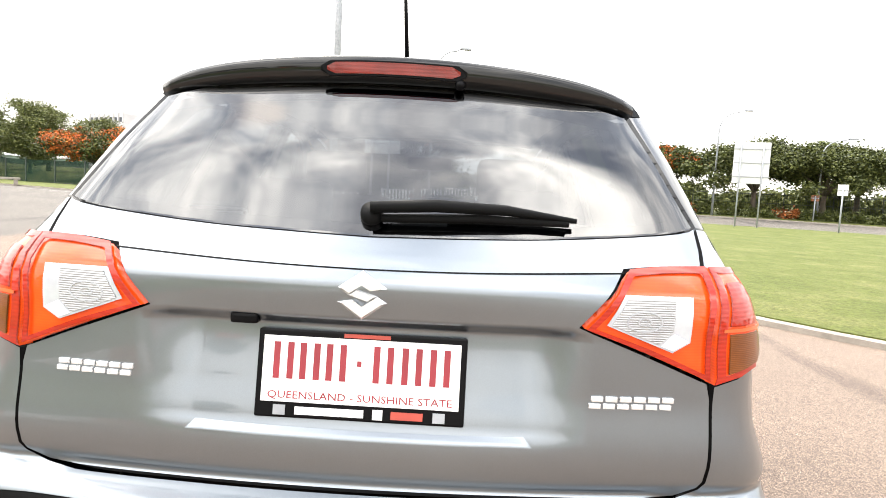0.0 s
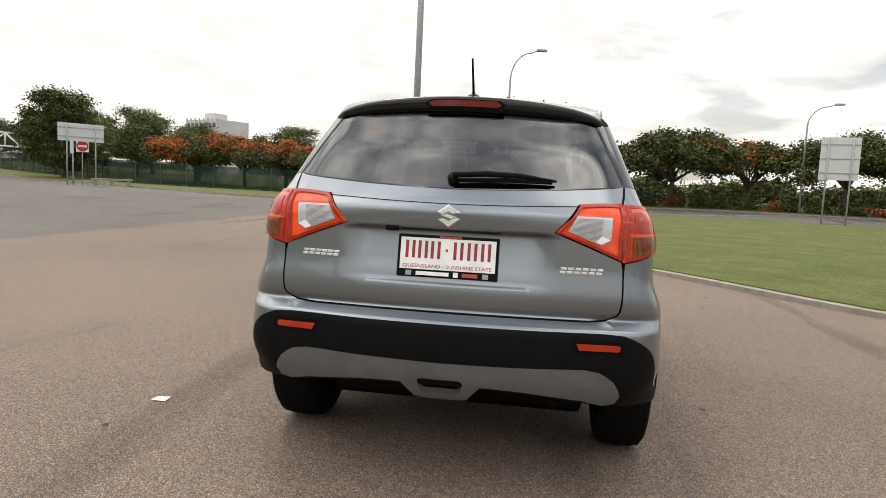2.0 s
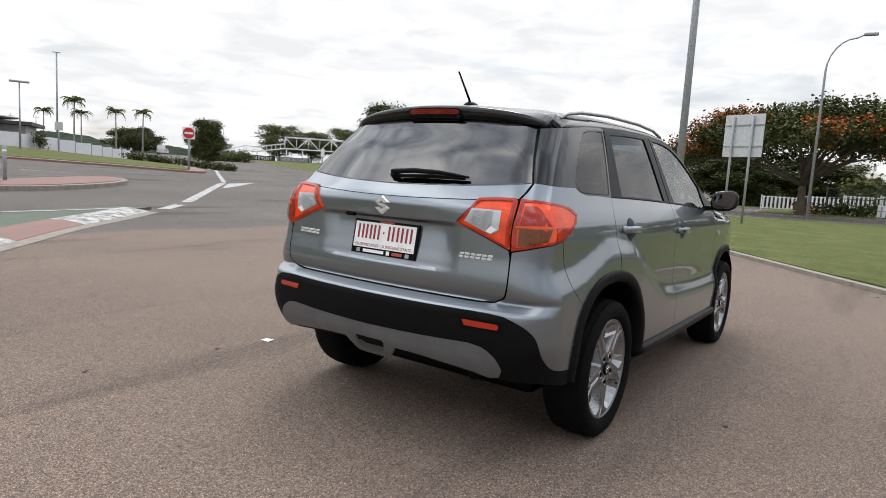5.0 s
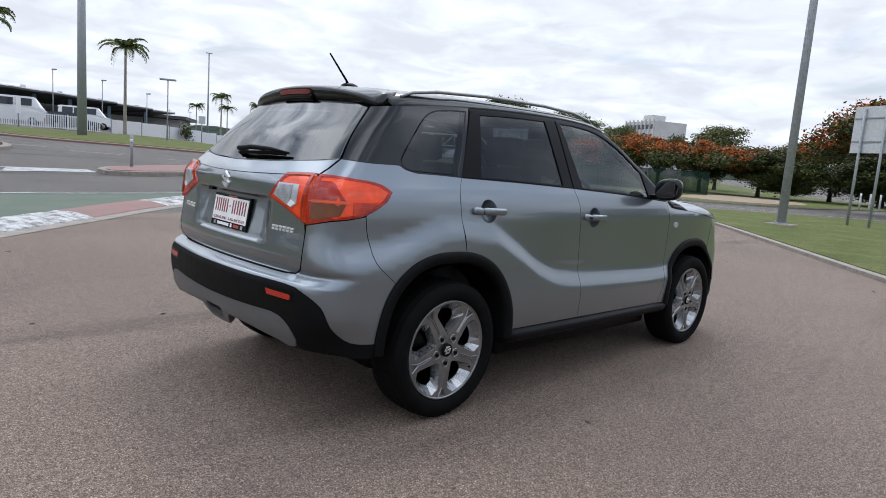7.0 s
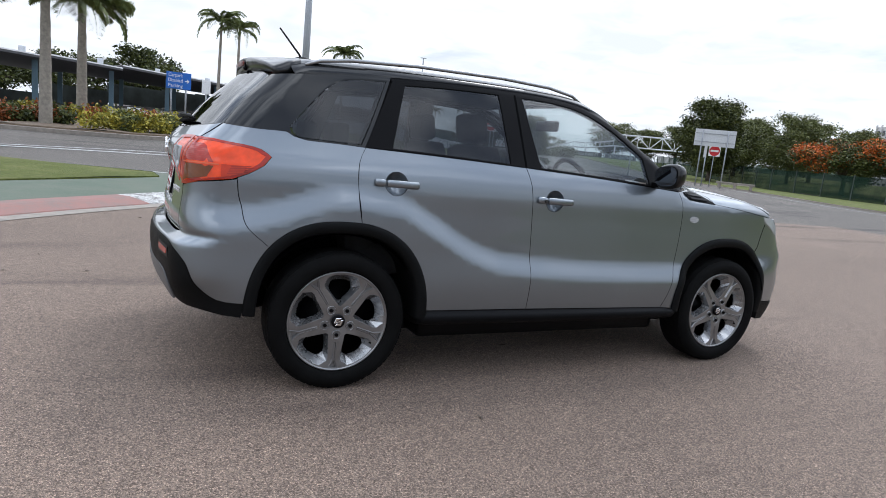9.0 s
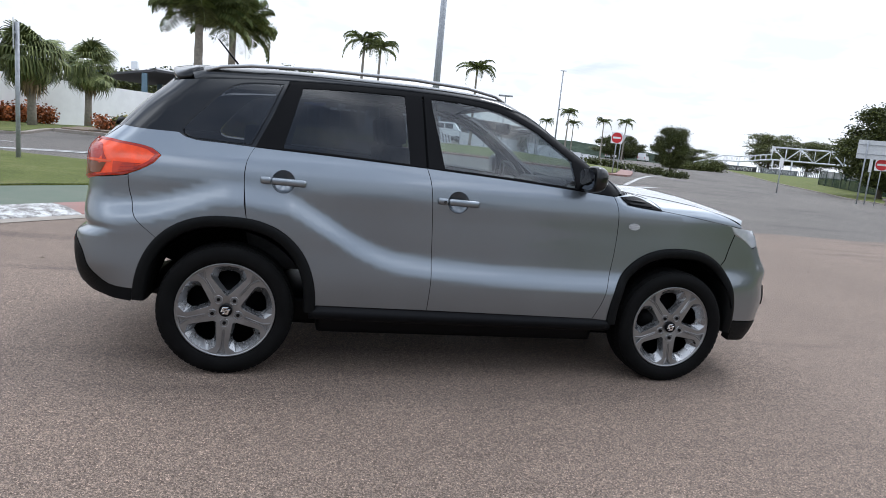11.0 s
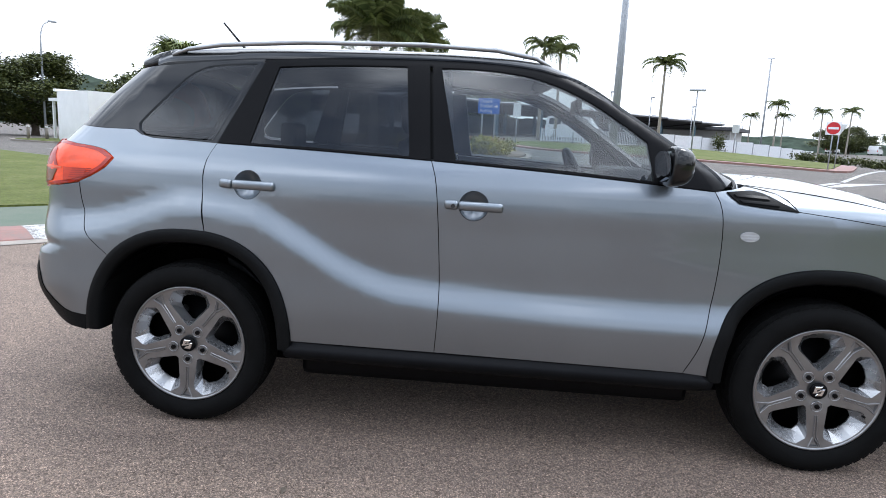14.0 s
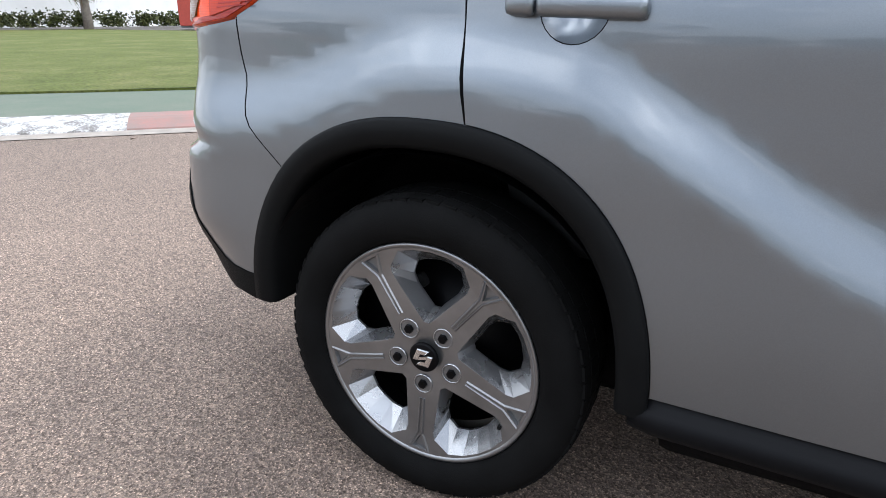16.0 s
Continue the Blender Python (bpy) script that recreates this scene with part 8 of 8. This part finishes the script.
def vehicle(label, at, turn, length, width, height, bonnet, mat, group="parked vehicles", name="parked_car"):
    """A simple parked vehicle: shaped body, windows, wheels, lights."""
    root = thing(name, label, "vehicle", (at[0], at[1], h1(*at)), group)
    root.rotation_euler = (0, 0, turn)
    L, W, Ht = length, width, height
    belt = Ht * 0.58
    prof = [(-L / 2, 0.32), (-L / 2 + 0.02, belt), (-L / 2 + 0.12 + 0.1 * (Ht < 1.9), Ht - 0.06), (-L / 2 + 0.3, Ht), (L / 2 - bonnet - 0.75, Ht), (L / 2 - bonnet - 0.1, belt + 0.05), (L / 2 - 0.15, belt - 0.1), (L / 2, belt - 0.3), (L / 2, 0.32)]
    rows = []
    for s, k in ((-1, 0.86), (-1, 1.0), (1, 1.0), (1, 0.86)):
        rows.append([(x, s * W / 2 * (k if z > belt else 1.0) * (1 if abs(k - 1) < 0.01 or z > belt else 0.97), z) for x, z in prof])
    vs = [p for r in (rows[0], rows[3]) for p in r]
    n = len(prof)
    vs = [(x, -W / 2 * (0.84 if z > belt + 0.1 else 1), z) for x, z in prof] + [(x, W / 2 * (0.84 if z > belt + 0.1 else 1), z) for x, z in prof]
    fs = [tuple(range(n - 1, -1, -1)), tuple(range(n, 2 * n))] + [(i, (i + 1) % n, n + (i + 1) % n, n + i) for i in range(n)]
    bm = bmesh.new()
    bv = [bm.verts.new(v) for v in vs]
    for f in fs:
        bm.faces.new([bv[i] for i in f])
    bmesh.ops.recalc_face_normals(bm, faces=bm.faces)
    bmesh.ops.bevel(bm, geom=list(bm.edges), offset=0.05, segments=2, affect="EDGES")
    part("body", bm, M[mat], root, smooth=False)
    count = 3 if L < 6 else 6
    x0, x1 = -L / 2 + 0.35, L / 2 - bonnet - 0.75
    for s in (1, -1):
        for i in range(count):
            bm = bmesh.new()
            w = (x1 - x0) / count
            box(bm, (x0 + w * (i + 0.5), s * W / 2 * 0.925, (belt + Ht) / 2 + 0.02), (w * 0.88, 0.05, (Ht - belt) * 0.62), Matrix.Identity(4), bev=0.01)
            for v in bm.verts:
                v.co.y += -s * W / 2 * 0.155 * ((v.co.z - belt - 0.1) / (Ht - belt)) + s * W / 2 * 0.065
            part("side_window", bm, M["window"], root)
        for xw in (-L / 2 + L * 0.2, L / 2 - L * 0.19):
            v, f = tube([(xw, s * (W / 2 - 0.2), 0.33), (xw, s * (W / 2 + 0.01), 0.33)], [0.33, 0.33], 20)
            wheel = link_mesh("wheel", v, f, M["tyre"], root)
            v, f = tube([(xw, s * (W / 2), 0.33), (xw, s * (W / 2 + 0.02), 0.33)], [0.2, 0.18], 14)
            link_mesh("rim", v, f, M["alloy"], wheel)
        bm = bmesh.new()
        box(bm, (-L / 2 - 0.005, s * W * 0.42, belt - 0.2), (0.06, 0.16, 0.28))
        part("tail_light", bm, M["signred"], root)
        bm = bmesh.new()
        box(bm, (L / 2 - 0.03, s * W * 0.38, belt - 0.28), (0.1, 0.3, 0.16))
        part("headlight", bm, M["white"], root)
    return root


vehicle("white four-wheel drive parked by the hedge", (-126.9, 74.3), 2.45, 4.7, 1.8, 1.85, 1.1, "vehiclewhite")
vehicle("white four-wheel drive parked by the hedge", (-130.2, 68.0), 2.5, 4.7, 1.8, 1.85, 1.1, "vehiclewhite")
vehicle("dark car behind the white fence", (-59.5, 12.8), 1.2, 4.3, 1.75, 1.45, 1.1, "dark")
vehicle("white coach parked behind the picket fence", (-66.0, 9.2), 1.25, 5.6, 2.1, 2.45, 0.25, "vehiclewhite", name="coach")
vehicle("white minibus parked behind the picket fence", (-67.0, 15.6), 1.2, 4.8, 1.9, 2.1, 0.7, "vehiclewhite", name="minibus")
vehicle("dark car parked under the canopy", (-57.0, -17.0), 0.9, 4.4, 1.8, 1.5, 1.1, "dark")
vehicle("white car parked beyond the wall", (-10.0, -37.0), 0.2, 4.4, 1.8, 1.5, 1.1, "vehiclewhite")


def terminal():
    root = thing("terminal", "long low terminal with curved pale roof and masts", "building", (-112, 30, h1(-112, 30)))
    root.rotation_euler = (0, 0, 1.05)
    block("wall", [((0, 0, 1.5), (24, 10, 3.0))], "farwall", root)
    for i in range(6):
        block("window", [((-9.5 + 3.7 * i, 5.05, 1.7), (2.6, 0.1, 2.0))], "window", root)
    block("roof", [((0, 0, 3.3), (26, 13, 0.5))], "darkroof", root)
    vs, fs = [], []
    for i in range(13):
        t = -1 + 2 * i / 12
        vs += [(8 * t - 4, 6.0, 3.55 + 1.0 * (1 - t * t)), (8 * t - 4, -6.0, 3.55 + 1.0 * (1 - t * t))]
    fs = [(2 * i, 2 * i + 2, 2 * i + 3, 2 * i + 1) for i in range(12)]
    link_mesh("curved_roof", vs, fs, M["farwall"], root)
    for i in range(8):
        v, f = tube([(-12 + 3.4 * i, 6, 3.4), (-12 + 3.4 * i, 6, 5.2)], [0.09, 0.05], 6)
        mast = link_mesh("mast", v, f, M["fencewhite"], root)
        bm = bmesh.new()
        box(bm, (-12 + 3.4 * i, 6, 4.8), (0.7, 0.1, 0.1))
        part("crossbar", bm, M["fencewhite"], mast)


terminal()


def footbridge():
    """White steel truss footbridge over the road, with stairs."""
    root = thing("footbridge", "white steel truss footbridge with stairs over road", "footbridge")
    a, b = np.array([-112.0, 95.0]), np.array([-80.0, 129.7])
    d = (b - a) / np.linalg.norm(b - a)
    g = h1(*a)
    n = np.array([-d[1], d[0]])
    zt, zb = g + 5.6, g + 3.0

    def beam(p, q, r=0.09):
        return tube([tuple(p), tuple(q)], [r, r], 5)

    for s in (0, 1):
        o = n * 1.8 * s
        pieces = []
        L = np.linalg.norm(b - a)
        k = int(L / 2.6)
        P = [a + d * L * i / k + o for i in range(k + 1)]
        pieces += [beam((*P[0], zt), (*P[-1], zt), 0.12), beam((*P[0], zb), (*P[-1], zb), 0.14)]
        for i in range(k):
            lo, hi = (zb, zt) if i % 2 else (zt, zb)
            pieces += [beam((*P[i], lo), (*P[i + 1], hi)), beam((*P[i], zb), (*P[i], zt), 0.06)]
        v, f = joined(*pieces)
        link_mesh("truss", v, f, M["fencewhite"], root)
        # stair flights
        pieces = []
        S0 = a + o
        for (t0, z0), (t1, z1) in (((0, zb), (-6.0, g + 2.0)), ((-6.0, g + 2.0), (-9.0, g + 2.0)), ((-9.0, g + 2.0), (-15.0, g))):
            p, q = S0 + d * t0, S0 + d * t1
            pieces += [beam((*p, z0), (*q, z1), 0.13), beam((*p, z0 + 1.1), (*q, z1 + 1.1), 0.08)]
            for i in range(7):
                u = i / 6
                m = p + (q - p) * u
                z = z0 + (z1 - z0) * u
                pieces.append(beam((*m, z), (*m, z + 1.1), 0.05))
        v, f = joined(*pieces)
        link_mesh("stair_rail", v, f, M["fencewhite"], root)
    deck = [(*(a), zb), (*(b), zb), (*(b + n * 1.8), zb), (*(a + n * 1.8), zb)]
    link_mesh("deck", deck + [(x, y, z - 0.15) for x, y, z in deck], [(0, 1, 2, 3), (7, 6, 5, 4), (0, 4, 5, 1), (1, 5, 6, 2), (2, 6, 7, 3), (3, 7, 4, 0)], M["galv"], root, smooth=False)
    for t in (0.4, 4.0, -6.1, -8.8, 30.0):
        for s in (0, 1):
            p = a + d * t + n * 1.8 * s
            top = zb if t > 0 else g + 2.0
            v, f = beam((*p, h1(*p) - 0.1), (*p, top), 0.13)
            link_mesh("column", v, f, M["fencewhite"], root)
    for i in range(12):
        t = -9.0 - 6.0 * i / 11
        p = a + d * t
        z = g + 2.0 * (1 - i / 11)
        vs = [(*p, z), (*(p + n * 1.8), z), (*(p + n * 1.8 - d * 0.3), z), (*(p - d * 0.3), z)]
        link_mesh("tread", vs + [(x, y, q - 0.05) for x, y, q in vs], [(0, 1, 2, 3), (7, 6, 5, 4), (0, 4, 5, 1), (1, 5, 6, 2), (2, 6, 7, 3), (3, 7, 4, 0)], M["galv"], root, smooth=False)
    return root


footbridge()


def banner(at, turn, length):
    root = thing("banner_fence", "black barrier banner with white words", "banner", (at[0], at[1], h1(*at)), "barrier banners")
    root.rotation_euler = (0, 0, turn)
    bm = bmesh.new()
    box(bm, (0, 0, 0.55), (length, 0.04, 1.1), bev=0.01)
    part("panel", bm, M["dark"], root)
    m = Matrix.Translation((0, -0.03, 0.55)) @ Matrix.Rotation(radians(90), 4, "X")
    text_mesh("SIGN EVENT", 0.95, length * 0.8, M["signwhite"], "lettering", root, m, 0.004)
    for s in (1, -1):
        v, f = tube([(s * length * 0.49, 0.08, 0), (s * length * 0.49, 0.08, 1.2)], [0.04, 0.04], 6)
        link_mesh("post", v, f, M["galv"], root)


banner((-107.0, 84.0), 0.88, 6.5)
banner((-102.5, 89.5), 0.88, 6.5)
fence("barrier", "grey crowd barrier by the footbridge", [(-104.5, 86.5), (-97, 95)], 1.1, "galv", slat=0.3)


def far_building():
    root = thing("apartment_building", "pale concrete high building far behind trees", "building", (-104, 194, 0))
    root.rotation_euler = (0, 0, -0.45)
    block("wall", [((0, 0, 9.5), (16, 12, 19))], "farwall", root)
    block("roof_plant", [((-1, 0, 20.2), (5, 5, 2.4))], "farwall", root)
    for k in range(6):
        for i in range(7):
            block("window", [((-6.6 + 2.2 * i, -6.05, 2.2 + 3.0 * k), (1.3, 0.15, 1.4))], "window", root)
    for i in range(8):
        block("rib", [((-7.7 + 2.2 * i, -6.2, 9.8), (0.3, 0.4, 19.4))], "farwall", root)


far_building()


def hill(name, label, at, length, height, turn, seed):
    n, m = 60, 14
    vs, fs = [], []
    for i in range(n + 1):
        for j in range(m + 1):
            u, v = i / n * 2 - 1, j / m
            z = height * (1 - u * u) ** 0.8 * math.sin(v * math.pi / 2 + 0.001) * (1 + 0.35 * noise.noise(Vector((u * 4, seed, 0)))) + 2.5 * noise.noise(Vector((u * 25, v * 8, seed)))
            vs.append((u * length / 2, v * 90, z - 2))
    for i in range(n):
        for j in range(m):
            a = i * (m + 1) + j
            fs.append((a, a + m + 1, a + m + 2, a + 1))
    ob = link_mesh(name, vs, fs, M["hill"])
    ob.matrix_world = Matrix.Translation(at) @ Matrix.Rotation(turn, 4, "Z")
    tagged(ob, label, "hill", kind="structure")


hill("hill", "distant wooded hill behind the white building", (-250, -190, 0), 330, 24, 2.2, 1.0)
hill("hill", "distant wooded hill behind the terminal", (-620, 230, 0), 500, 22, 1.2, 4.0)
hill("hill", "low wooded rise on the horizon", (-120, 330, 0), 520, 13, 0.35, 7.0)


# ---- small things on the asphalt ----
def litter():
    ob = thing("paper_scrap", "small white paper scrap lying on asphalt", "litter", (-1.56, -0.08, 0.0))
    vs = [(-0.036, -0.026, 0.006), (0.04, -0.022, 0.004), (0.042, 0.026, 0.012), (-0.034, 0.03, 0.005), (0.0, 0.0, 0.014)]
    link_mesh("sheet", vs, [(0, 1, 4), (1, 2, 4), (2, 3, 4), (3, 0, 4)], M["signwhite"], ob, smooth=False)
    r = np.random.default_rng(12)
    for i in range(46):
        x, y = r.uniform(-6, 4.5), r.uniform(-4.5, 8)
        a, s = r.uniform(0, 6.28), r.uniform(0.012, 0.03)
        c, q = math.cos(a) * s, math.sin(a) * s
        vs = [(x - c, y - q, 0.004), (x + q * 0.4, y - c * 0.4, 0.012), (x + c, y + q, 0.005), (x - q * 0.4, y + c * 0.4, 0.006)]
        o = link_mesh("fallen_leaf", vs, [(0, 1, 2, 3)], M["bark"], smooth=False)
        tagged(o, "small dry brown leaf lying on asphalt", "leaf", "fallen leaves")


litter()


def drain_cover():
    root = thing("drain_cover", "round dull steel access cover in the green margin", "drain cover", (-4.9, -4.35, 0.062))
    v, f = tube([(0, 0, 0), (0, 0, 0.012)], [0.19, 0.185], 28)
    link_mesh("ring", v, f, M["kerb"], root, smooth=False)
    v, f = tube([(0, 0, 0.004), (0, 0, 0.017)], [0.15, 0.147], 28)
    link_mesh("lid", v, f, M["steel"], root, smooth=False)


drain_cover()
stump = thing("timber_post", "short brown timber post with flat cap", "post", (-37.6, -18.1, 0.12))
link_mesh("post", *tube([(0, 0, 0), (0, 0, 1.0)], [0.09, 0.08], 8), M["bark"], stump)
link_mesh("cap", *tube([(0, 0, 1.0), (0, 0, 1.07)], [0.2, 0.18], 10), M["bark"], stump)
